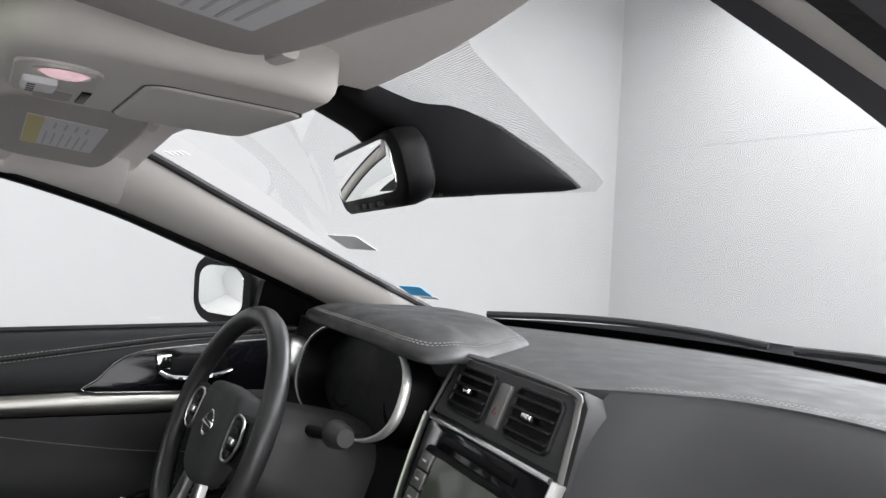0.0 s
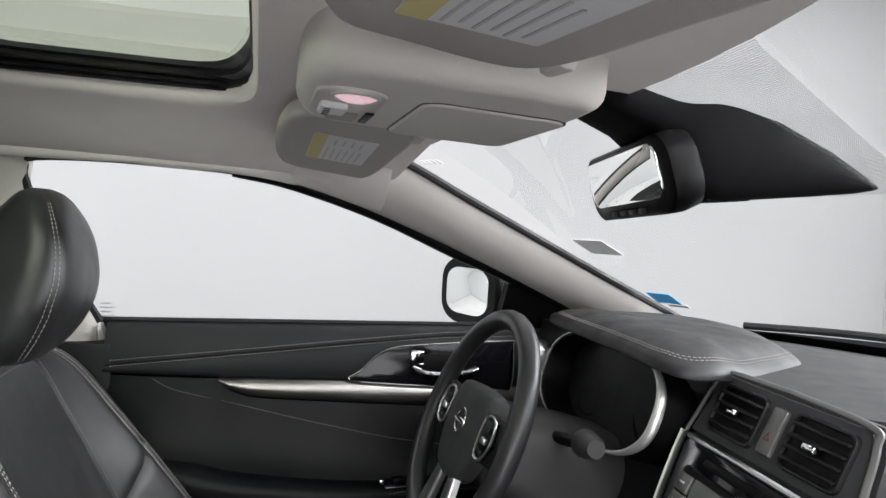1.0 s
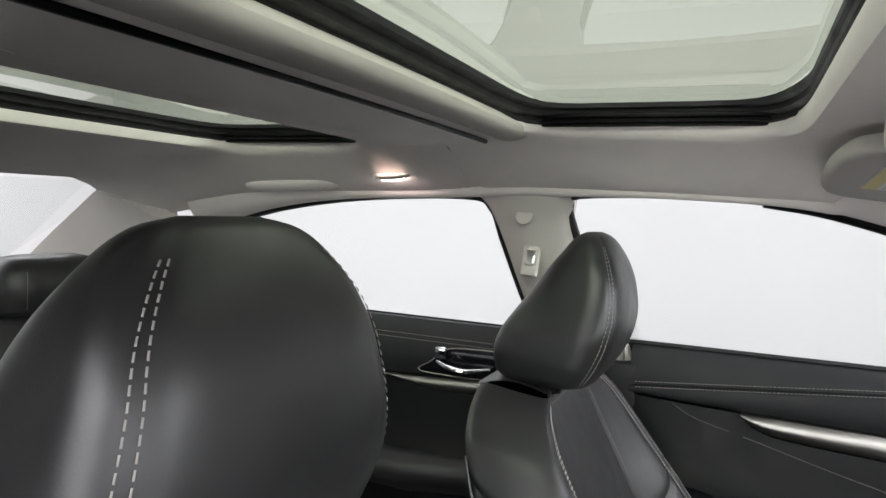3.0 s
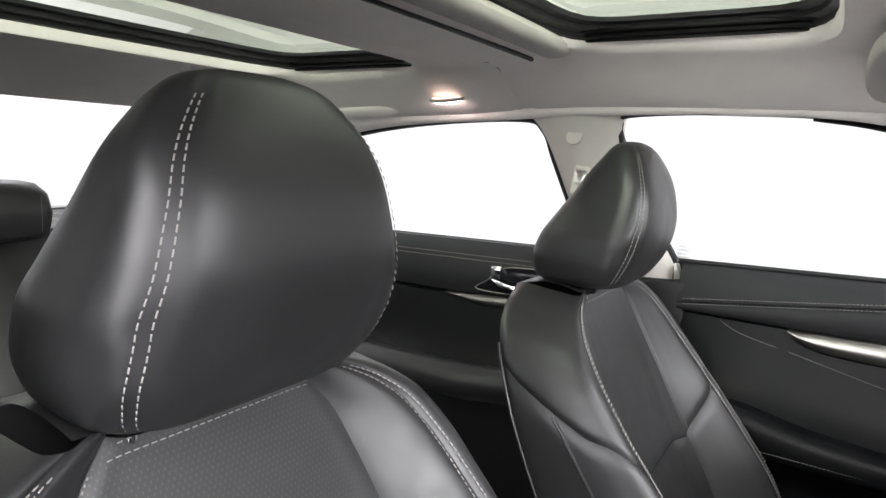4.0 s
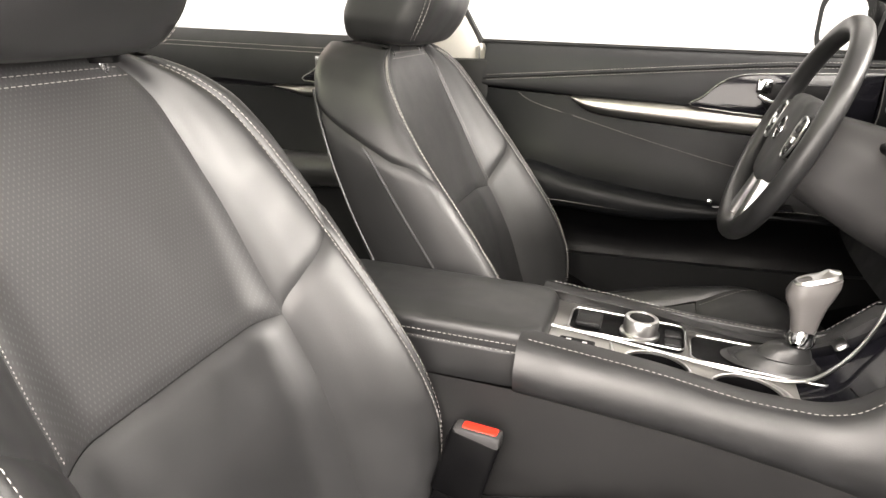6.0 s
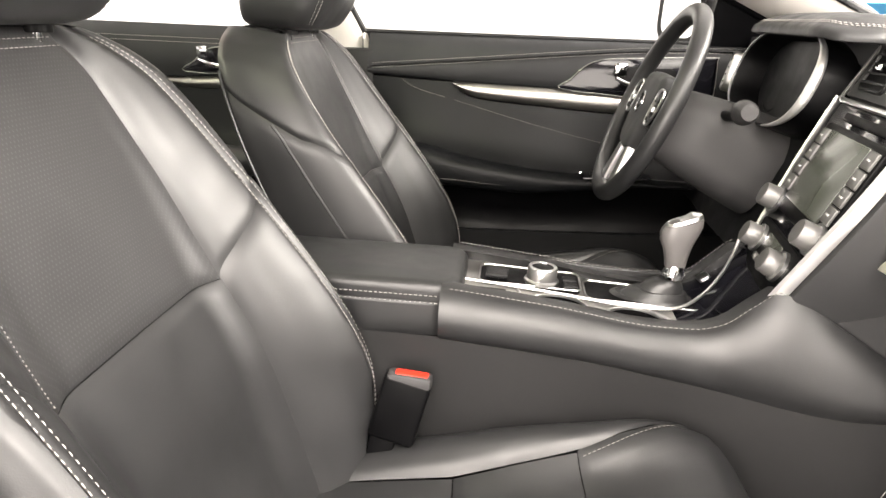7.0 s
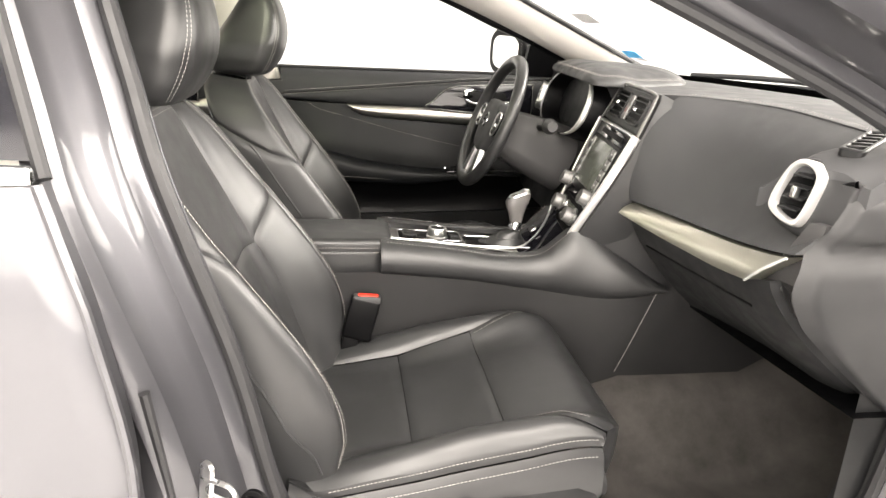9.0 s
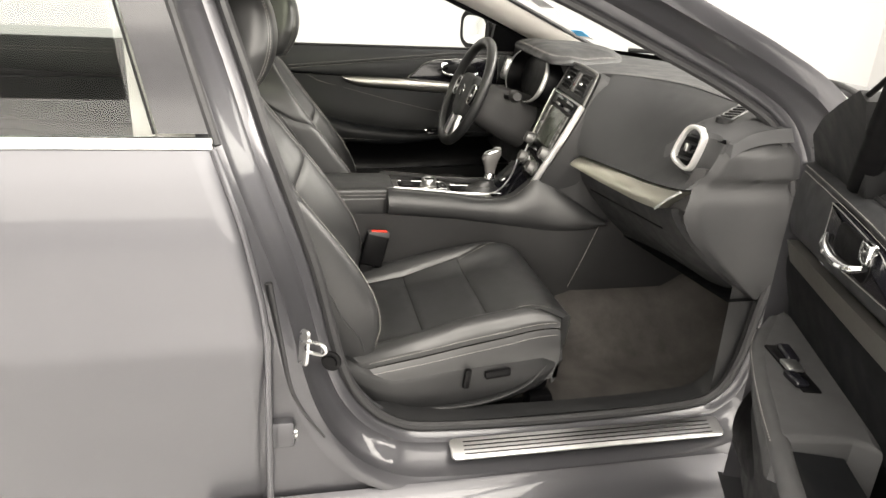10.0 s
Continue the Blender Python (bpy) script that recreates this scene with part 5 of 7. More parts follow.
for q in (-1, 1):
    vm = SF @ Matrix.Translation((0.003 + q * 0.072, 0.160, 0.002))
    vt = part("air_outlet", frame_ring(rrect(0.096, 0.066, 0.012), rrect(0.086, 0.056, 0.009), 0.014, vm @ Matrix.Translation((0, 0, 0.006)), 0.003), PLASTIC, stk, "black slatted air outlet")
    part("outlet_well", slab(rrect(0.086, 0.056, 0.009), 0.004, vm @ Matrix.Translation((0, 0, 0.0025)), 0), DARK, vt)
    for k in range(4):
        part("slat", box(0.085, 0.0028, 0.010, vm @ pose(0, -0.020 + 0.0133 * k, 0.005, 20, 0, 0), 0.001), PLASTIC, vt)
    part("outlet_tab", box(0.020, 0.008, 0.009, vm @ pose(0, 0.0, 0.011), 0.003), CHROME, vt, "chrome outlet tab")
part("hazard_button", box(0.026, 0.058, 0.010, SF @ pose(0.003, 0.159, 0.004), 0.004), KEYGREY, stk, "grey hazard button")
tri = [(-0.006, -0.005), (0.006, -0.005), (0.0, 0.006)]
part("hazard_mark", frame_ring(tri, [(a * 0.6, b * 0.6 - 0.0002) for a, b in tri], 0.002, SF @ Matrix.Translation((0.003, 0.152, 0.0098)), 0.0004), ORANGE, stk)
# screen unit
part("disc_slot", box(0.17, 0.012, 0.006, SF @ pose(0, 0.088, 0.005), 0.002), DARK, stk)
un = part("screen_unit", slab(rrect(0.236, 0.140, 0.008), 0.012, SF @ Matrix.Translation((0, 0.004, 0.010)), 0.004), DARK, stk, "black head unit")
part("screen", slab(rrect(0.158, 0.110, 0.004), 0.003, SF @ Matrix.Translation((0, 0.010, 0.0125)), 0.001), SCREEN, un, "unlit dark display")
for q in (-1, 1):
    for k in range(4):
        b = part("key", box(0.030, 0.0235, 0.006, SF @ pose(q * 0.098, 0.052 - 0.0255 * k, 0.011), 0.002), KEYGREY, un, "satin grey key")
        part("key_mark", box(0.010, 0.0025, 0.0008, SF @ pose(q * 0.098, 0.052 - 0.0255 * k, 0.0145)), PRINT, un)
    kn = part("knob", lathe([(0.021, 0.0), (0.021, 0.004), (0.0185, 0.006), (0.0175, 0.024), (0.016, 0.027), (0.0, 0.0275)], SF @ Matrix.Translation((q * 0.104, -0.058, 0.008)), 28), KEYGREY, stk, "round knob with silver ring")
    part("knob_ring", lathe([(0.0225, 0.0), (0.0225, 0.0055), (0.0190, 0.0055)], SF @ Matrix.Translation((q * 0.104, -0.058, 0.008)), 28), SATIN, kn)
# climate controls
part("climate_panel", slab([(-0.105, 0.022), (0.105, 0.022), (0.092, -0.040), (0.05, -0.050), (-0.05, -0.050), (-0.092, -0.040)], 0.008, SF @ Matrix.Translation((0, -0.108, 0.010)), 0.004), DARK, stk)
for q in (-1, 1):
    kn = part("knob", lathe([(0.021, 0.0), (0.021, 0.005), (0.018, 0.008), (0.017, 0.024), (0.0155, 0.026), (0.0, 0.026)], SF @ Matrix.Translation((q * 0.066, -0.115, 0.010)), 28), KEYGREY, stk, "round climate knob with silver ring")
    part("knob_ring", lathe([(0.0218, 0.0), (0.0218, 0.005), (0.019, 0.005)], SF @ Matrix.Translation((q * 0.066, -0.115, 0.010)), 28), SATIN, kn)
for k in range(5):
    part("key", box(0.014, 0.010, 0.006, SF @ pose(-0.034 + 0.017 * k, -0.135, 0.011), 0.002), KEYGREY, stk)
part("climate_display", slab(rrect(0.075, 0.022, 0.003), 0.003, SF @ Matrix.Translation((0, -0.106, 0.0115)), 0.001), SCREEN, stk)

# ---- instrument hood and cluster ----
HOODO = spline([(-0.62, 0.268, 0), (-0.54, 0.246, 0), (-0.44, 0.238, 0), (-0.33, 0.229, 0), (-0.22, 0.217, 0), (-0.145, 0.209, 0), (-0.108, 0.222, 0), (-0.102, 0.262, 0), (-0.118, 0.32, 0), (-0.148, 0.39, 0), (-0.180, 0.455, 0), (-0.205, 0.492, 0), (-0.27, 0.53, 0), (-0.38, 0.575, 0), (-0.52, 0.575, 0), (-0.62, 0.50, 0), (-0.655, 0.40, 0), (-0.650, 0.31, 0)], 6, True)
HOODC = Vector((-0.36, 0.37, 0))


def hood(k, t):
    """A point of the hood's dome: k along its outline, t from the middle (0) to the rim (1)."""
    o = HOODO[k % len(HOODO)]
    p = HOODC.lerp(o, t)
    lip = smooth01((0.34 - o.y) / 0.08) * smooth01((-0.04 - o.x) / 0.10)
    return Vector((p.x, p.y, 0.988 + 0.036 * (1 - t ** 4) + 0.014 * lip * t ** 2))


nh = len(HOODO)
bm = loft([[hood(k, t) for k in range(nh)] for t in (0.02, 0.2, 0.4, 0.55, 0.7, 0.8, 0.88, 0.94, 0.975, 1.0)] + [[hood(k, e) + Vector((0, 0, -d * 0.42)) for k in range(nh)] for e, d in ((1.018, 0.006), (1.026, 0.015), (1.024, 0.026), (1.008, 0.036), (0.97, 0.042), (0.90, 0.044))], True, True)
part("cluster_hood", bm, HOODSKIN, dash, "padded stitched instrument hood")
for d in (0.915, 0.94):
    part("stitching", stitches([hood(k, d) for k in range(2, 70)], (0, -0.3, 1), 0.0075, 0.005, 0.0012, 0.001), STITCH, dash, "pale grey twin stitching")
CM = plane_at((-0.372, 0.268, 0.882), (1, 0, 0), (0, 0.30, 0.954))
co = [(0.024 + 0.188 * math.copysign(abs(math.cos(a)) ** 0.80, math.cos(a)), 0.020 + 0.086 * math.copysign(abs(math.sin(a)) ** 0.80, math.sin(a))) for a in (2 * math.pi * k / 56 for k in range(56))]
ci = [(0.024 + (a - 0.024) * 0.965, 0.020 + (b - 0.020) * 0.94) for a, b in co]
cl = part("cluster_rim", frame_ring(co, ci, 0.07, CM @ Matrix.Translation((0, 0, 0.055)), 0.004), DARK, dash, "deep black instrument rim")
part("cluster_arc", tube([CM @ Vector((a * 1.0, b * 1.0, 0.056)) for a, b in co[-11:] + co[:11]], lambda t: 0.0018 + 0.0062 * math.sin(math.pi * t) ** 1.3, 10), SATINLIGHT, cl, "satin silver arc")
part("cluster_arc", tube([CM @ Vector((a * 1.0, b * 1.0, 0.056)) for a, b in co[18:38]], lambda t: 0.0010 + 0.0016 * math.sin(math.pi * t), 8), SATIN, cl)
part("cluster_face", slab(ci, 0.004, CM @ Matrix.Translation((0, 0, -0.01)), 0), SCREEN, cl, "dark unlit instrument face")
for q in (-1, 1):
    dial_o = [(0.058 * math.cos(2 * math.pi * k / 40) + 0.024 + q * 0.098, 0.018 + 0.058 * math.sin(2 * math.pi * k / 40)) for k in range(40)]
    dial_i = [(0.052 * math.cos(2 * math.pi * k / 40) + 0.024 + q * 0.098, 0.018 + 0.052 * math.sin(2 * math.pi * k / 40)) for k in range(40)]
    part("dial_ring", frame_ring(dial_o, dial_i, 0.006, CM @ Matrix.Translation((0, 0, -0.003)), 0.001), DARK, cl)
# facia round the cluster and lower column cover
part("facia", grid(lambda u, v: (lerp(-0.745, -0.135, u), lerp(0.20, 0.285, v ** 0.8) + 0.06 * (2 * u - 1) ** 2 * 0.3, lerp(0.60, 0.975, v)), 30, 14, (0, 0.03, 0)), PLASTIC, dash, "black lower facia")
bm = part("outer_outlet", frame_ring(rrect(0.085, 0.085, 0.02), rrect(0.070, 0.070, 0.015), 0.03, plane_at((-0.655, 0.235, 0.905), (1, -0.25, 0), (0, 0.25, 1)), 0.004), SATIN, dash, "satin silver ringed air outlet")
om = plane_at((-0.655, 0.235, 0.905), (1, -0.25, 0), (0, 0.25, 1))
part("outlet_well", slab(rrect(0.070, 0.070, 0.015), 0.004, om @ Matrix.Translation((0, 0, -0.014)), 0), DARK, bm)
for k in range(4):
    part("slat", box(0.066, 0.003, 0.012, om @ pose(0, -0.024 + 0.016 * k, -0.006, 20, 0, 0), 0.001), PLASTIC, bm)
# cowl and footwell
part("footwell_back", grid(lambda u, v: (lerp(-0.75, 0.75, u), lerp(0.98, 0.80, v), lerp(0.16, 0.95, v)), 12, 8), CARPET, dash)
# Near-black undersides that hold the footwell's shade in their colour
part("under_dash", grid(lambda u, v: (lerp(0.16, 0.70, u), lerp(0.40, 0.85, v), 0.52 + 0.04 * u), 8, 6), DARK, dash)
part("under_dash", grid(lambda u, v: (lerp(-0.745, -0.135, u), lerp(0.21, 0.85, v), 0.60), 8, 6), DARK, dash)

# ---- steering wheel and column ----
WM = plane_at((-0.379, 0.023, 0.852), (1, 0, 0), (0, 0.37, 0.929))
wheel = thing("steering_wheel", WM.translation, "black leather three-spoke steering wheel with silver inserts", "steering wheel")
R = 0.178
part("rim", tube([WM @ Vector((R * math.cos(a), R * math.sin(a), 0.0)) for a in (2 * math.pi * k / 72 for k in range(72))], 0.0165, 14, True), LEATHER, wheel, "black leather rim")
hub = [(0.072, 0.050), (0.045, 0.062), (-0.045, 0.062), (-0.072, 0.050), (-0.082, 0.0), (-0.060, -0.060), (-0.03, -0.085), (0.03, -0.085), (0.060, -0.060), (0.082, 0.0)]
part("hub", slab([(p.x, p.y) for p in spline([(a, b, 0) for a, b in hub], 4, True)], 0.035, WM @ Matrix.Translation((0, 0, 0.012)), 0.014, 4), SOFT, wheel, "rounded black airbag pad")
for q in (-1, 1):
    sp = [(q * 0.07, 0.038), (q * 0.165, 0.040), (q * 0.170, 0.0), (q * 0.160, -0.030), (q * 0.075, -0.035)]
    part("spoke", slab(sp, 0.018, WM @ Matrix.Translation((0, 0, 0.002)), 0.006, 3), PLASTIC, wheel)
    ins = [(q * 0.082, 0.030), (q * 0.118, 0.032), (q * 0.128, 0.0), (q * 0.112, -0.026), (q * 0.085, -0.022)]
    pd = part("button_pad", slab(ins, 0.006, WM @ Matrix.Translation((0, 0, 0.008)), 0.003), DARK, wheel)
    for k in range(3):
        part("button", box(0.018, 0.010, 0.006, WM @ pose(q * 0.103, 0.017 - 0.017 * k, 0.010), 0.002), SATIN if k == 1 else PLASTIC, pd)
    part("pad_edge", tube([WM @ Vector((a, b, 0.009)) for a, b in (p.xy for p in spline([(a, b, 0) for a, b in ins], 4, True))], 0.0022, 6, True), SATIN, pd)
    leg = [(q * 0.018, -0.075), (q * 0.040, -0.072), (q * 0.062, -0.150), (q * 0.045, -0.168), (q * 0.026, -0.160)]
    part("lower_spoke", slab(leg, 0.014, WM @ Matrix.Translation((0, 0, 0.004)), 0.005, 3), SATIN, wheel, "satin silver lower spoke")
em = [(0.021 * math.cos(2 * math.pi * k / 32), 0.021 * math.sin(2 * math.pi * k / 32)) for k in range(32)]
eb = part("emblem", frame_ring(em, [(a * 0.76, b * 0.76) for a, b in em], 0.004, WM @ Matrix.Translation((0, 0.0, 0.016)), 0.001), CHROME, wheel, "round chrome emblem")
part("emblem_bar", box(0.046, 0.009, 0.004, WM @ pose(0, 0, 0.0145), 0.001), CHROME, eb)
col = thing("steering_column", (-0.379, 0.15, 0.80), "black plastic steering column shroud with stalks", "steering column")
rows = []
for t, sx, sy in ((0.030, 0.050, 0.050), (0.045, 0.064, 0.066), (0.10, 0.078, 0.076), (0.17, 0.088, 0.086), (0.24, 0.092, 0.092)):
    rows.append([WM @ Vector((sx * a * 2, sy * b * 2 - 0.014, -t)) for a, b in rrect(1, 1, 0.32, 5)])
part("shroud", loft(rows), GREYPLASTIC, col, "black column shroud")
part("stalk", tube(spline([WM @ Vector((0.06, 0.04, -0.115)), WM @ Vector((0.11, 0.048, -0.118)), WM @ Vector((0.150, 0.058, -0.114))], 5), 0.009, 10), DARK, col)
part("stalk_knob", tube([WM @ Vector((0.142, 0.057, -0.115)), WM @ Vector((0.154, 0.058, -0.113)), WM @ Vector((0.186, 0.060, -0.108)), WM @ Vector((0.198, 0.061, -0.106))], lambda t: 0.013 + 0.008 * math.sin(math.pi * min(1, t + 0.15)), 18), GREYPLASTIC, col, "rounded wiper stalk end")
part("stalk", tube(spline([WM @ Vector((-0.06, 0.03, -0.075)), WM @ Vector((-0.12, 0.034, -0.078)), WM @ Vector((-0.185, 0.038, -0.07))], 5), 0.009, 10), DARK, col)

# ---- centre console ----
con = thing("centre_console", (0, -0.1, 0.2), "black stitched centre console with gear selector panel and cup holders", "centre console")
CT = lambda y: ramp(y, [(-0.30, 0.648), (-0.15, 0.633), (-0.01, 0.616), (0.03, 0.617), (0.065, 0.627), (0.10, 0.657), (0.13, 0.680), (0.16, 0.668), (0.34, 0.565)])
CB = lambda y: ramp(y, [(-0.31, 0.580), (-0.10, 0.562), (0.05, 0.541), (0.18, 0.534), (0.28, 0.543), (0.345, 0.560)])
CW = lambda y: 0.099 + 0.006 * smooth01((y + 0.02) / 0.14) + 0.052 * smooth01((y - 0.10) / 0.20)
LW = lambda y: 0.110 + 0.058 * smooth01((y - 0.0) / 0.28)
part("stack_cheek", grid(lambda u, v: (CW(lerp(0.15, 0.56, u)) + 0.002, lerp(0.15, 0.56, u) + 0.06 * v * (1 - u), lerp(0.50, 0.80, v)), 6, 8), PLASTIC, stk)
for q in (-1, 1):
    def flank(u, v, q=q):
        y = lerp(-0.305, 0.343, u)
        z = lerp(CB(y), CT(y), v)
        return q * (lerp(LW(y), CW(y), v) + 0.019 * math.sin(math.pi * min(1, v)) ** 0.7), y, z
    part("side_pad", grid(flank, 44, 12, (-q * 0.03, 0, 0)), LEATHER, con, "padded black leather console side")
    ys = [lerp(-0.295, 0.13, k / 60) for k in range(61)]
    part("stitching", stitches([Vector((q * (CW(y) + 0.0015), y, CT(y) + 0.0015)) for y in ys], (0, 0, 1), 0.007, 0.0045, 0.0008), STITCH, con)

    def lower(u, v, q=q):
        y = lerp(-0.62, 0.95, u)
        zt = ramp(y, [(-0.62, 0.585), (-0.31, 0.582), (-0.10, 0.564), (0.05, 0.543), (0.18, 0.536), (0.28, 0.545), (0.345, 0.565), (0.5, 0.62), (0.95, 0.7)])
        return q * (LW(y) + 0.014 * (1 - v) + 0.004 * math.sin(math.pi * v)), y, lerp(0.16, zt, v)
    part("side_panel", grid(lower, 44, 10), SIDEPLASTIC, con, "black console side panel")
    part("panel_joint", tube([Vector((q * (LW(lerp(0.316, 0.240, k / 8)) + 0.0045 + 0.0075 * k / 8), lerp(0.316, 0.240, k / 8), lerp(0.552, 0.360, k / 8))) for k in range(9)], 0.0007, 6), STITCH, con, "pale joint line in the console side")
part("console_floor", grid(lambda u, v: (lerp(-0.105, 0.105, u), lerp(-0.30, 0.10, v), 0.560), 6, 8), DARK, con)


def deck(u, v):
    y = lerp(-0.29, 0.026, v)
    return lerp(-0.103, 0.103, u), y, ramp(y, [(-0.29, 0.626), (-0.15, 0.614), (-0.01, 0.601), (0.025, 0.601), (0.06, 0.610), (0.10, 0.634), (0.15, 0.676)])


bm = grid(deck, 64, 90, (0, 0, -0.02))
CUPS = (-0.142, -0.034)
bmesh.ops.delete(bm, geom=[f for f in bm.faces if any(math.hypot(f.calc_center_median().x - 0.054, f.calc_center_median().y - cy) < 0.0425 for cy in CUPS)], context="FACES")
part("deck", bm, GUNMETAL, con, "dark satin metal console deck")
DK = lambda x, y, lift=0.0: Vector((x, y, ramp(y, [(-0.29, 0.626), (-0.15, 0.614), (-0.01, 0.601), (0.025, 0.601), (0.06, 0.610), (0.10, 0.634), (0.15, 0.676)]) + lift))
DM = lambda x, y, lift=0.0: Matrix.Translation(DK(x, y, lift)) @ pose(0, 0, 0, -2.2)
sw = part("switch_plate", slab(rrect(0.072, 0.150, 0.012), 0.006, DM(-0.036, -0.182, 0.006), 0.003), DARK, con)
part("plate_edge", tube([DM(-0.036, -0.182, 0.006) @ Vector((a, b, 0)) for a, b in rrect(0.074, 0.152, 0.012)], 0.0012, 6, True), SATIN, sw)
part("switch", box(0.040, 0.034, 0.008, DM(-0.028, -0.232, 0.009), 0.003), PLASTIC, sw)
kn = part("rotary_knob", lathe([(0.026, 0), (0.026, 0.004), (0.0225, 0.006), (0.0225, 0.022), (0.021, 0.0245), (0.017, 0.025), (0.0165, 0.023), (0, 0.023)], DM(-0.022, -0.165, 0.007), 36), SATIN, con, "knurled silver rotary knob")
part("knob_cap", lathe([(0.0162, 0.0), (0.0162, 0.0235), (0.0, 0.0245)], DM(-0.022, -0.165, 0.007), 28), DARK, kn)
for k in range(2):
    part("switch", box(0.020, 0.022, 0.008, DM(-0.040 + 0.026 * k, -0.122, 0.009), 0.003), PLASTIC, sw)
part("heater_switch", box(0.030, 0.046, 0.008, DM(0.050, -0.240, 0.005), 0.003), DARK, con)
for k in range(2):
    part("heater_mark", box(0.010, 0.006, 0.0012, DM(0.050, -0.250 + 0.02 * k, 0.0095)), PRINT, con)
sp = part("shift_plate", slab(rrect(0.074, 0.165, 0.014), 0.006, DM(-0.036, -0.015, 0.006), 0.003), DARK, con)
part("plate_edge", tube([DM(-0.036, -0.015, 0.006) @ Vector((a, b, 0)) for a, b in rrect(0.076, 0.167, 0.014)], 0.0013, 6, True), SATIN, sp)
# gaiter: folded leather boot
rows = []
for t in range(9):
    k = t / 8
    rows.append([DM(-0.030, 0.0, 0.008) @ Vector(((0.036 - 0.022 * k) * math.cos(a) * (1 + 0.05 * math.sin(4 * a + t)), (0.062 - 0.046 * k) * math.sin(a) + 0.02 * k, 0.034 * k ** 1.6 + 0.003 * math.sin(t * 2.2))) for a in (2 * math.pi * j / 24 for j in range(24))])
part("gaiter", loft(rows), LEATHER, con, "creased black leather gear gaiter")
gs = thing("gear_selector", (-0.03, 0.02, 0.645), "leather wrapped gear selector with chrome collar", "gear selector")
part("collar", lathe([(0.017, 0), (0.018, 0.006), (0.015, 0.016), (0.014, 0.02)], pose(-0.030, 0.026, 0.642, -8), 20), CHROME, gs, "chrome collar")
rows = []
for z, y, sx, sy in ((0.650, 0.028, 0.012, 0.013), (0.672, 0.028, 0.014, 0.016), (0.690, 0.028, 0.016, 0.020), (0.704, 0.028, 0.018, 0.026), (0.716, 0.029, 0.018, 0.029), (0.726, 0.031, 0.016, 0.027), (0.731, 0.033, 0.009, 0.020)):
    rows.append([Vector((-0.030 + sx * a * 2, y + sy * b * 2, z + 0.25 * sy * b * 2)) for a, b in rrect(1, 1, 0.38, 5)])
part("grip", loft(rows), GRIP, gs, "grey leather grip")
part("grip_cap", loft([[Vector((-0.030 + 0.0150 * k * a * 2, 0.031 + 0.026 * k * b * 2, 0.7305 + h + 0.25 * 0.036 * b * 2)) for a, b in rrect(1, 1, 0.38, 5)] for k, h in ((1.0, -0.003), (0.9, 0.002), (0.4, 0.0035))]), SATIN, gs, "satin silver grip insert")
# cup holders
for cy in CUPS:
    cup = part("cup_well", lathe([(0.0, -0.062), (0.036, -0.062), (0.0400, -0.004), (0.0412, 0.001), (0.0422, -0.002), (0.0422, -0.066), (0.0, -0.066)], DM(0.054, cy, 0.0), 36), DARK, con, "round black cup well")
    part("cup_rim", lathe([(0.0405, -0.001), (0.0410, 0.0022), (0.0432, 0.0028), (0.0448, 0.0012), (0.0448, -0.001)], DM(0.054, cy, 0.0015), 40, False), SATIN, cup)
part("deck_rail", tube(spline([DK(0.006, -0.285, 0.004), DK(0.006, -0.20, 0.004), DK(0.008, -0.11, 0.004), DK(0.010, -0.03, 0.005), DK(0.006, 0.030, 0.006), (-0.012, 0.066, 0.621), (-0.045, 0.098, 0.640), (-0.074, 0.122, 0.668), (-0.088, 0.135, 0.704)], 6), 0.0026, 8), SATIN, con, "bright rail that sweeps up to the stack")
part("cup_frame", tube(spline([DK(0.014, -0.20, 0.003), DK(0.030, -0.196, 0.003), DK(0.090, -0.188, 0.003)], 5), 0.0018, 8), SATIN, con)
part("cup_frame", tube(spline([DK(0.016, -0.01, 0.003), DK(0.040, 0.012, 0.003), DK(0.072, 0.018, 0.003), DK(0.094, 0.004, 0.003)], 5), 0.0022, 8), SATIN, con)


def sweep(u, v):
    """Gloss black sheet from the cup holders up to the foot of the stack, and a tongue left of the rail."""
    y = lerp(0.026, 0.158, v)
    return lerp(-0.103, 0.107, u), y, ramp(y, [(0.025, 0.601), (0.06, 0.610), (0.10, 0.632), (0.135, 0.662), (0.158, 0.690)]) - 0.006 * math.sin(math.pi * u)


part("front_sweep", grid(sweep, 20, 16, (0, 0.004, -0.02)), GLOSSBLACK, con, "gloss black sheet curving up to the stack")
part("sweep_joint", tube(spline([Vector(sweep(0.58, 0.42)) + Vector((0, -0.0006, 0.0006)), Vector(sweep(0.78, 0.46)) + Vector((0, -0.0006, 0.0006)), Vector(sweep(0.97, 0.50)) + Vector((0, -0.0006, 0.0006))], 6), 0.0010, 6), DARK, con)
part("tray_mark", box(0.0045, 0.020, 0.002, DM(0.078, 0.040, 0.006)), SATINLIGHT, con)
part("tongue_lamp", slab(rrect(0.030, 0.018, 0.006), 0.004, plane_at((-0.072, 0.082, 0.632), (1, 0, 0.1), (0, 0.8, 0.6)), 0.002), SATIN, con, "small bright tag on the tongue")
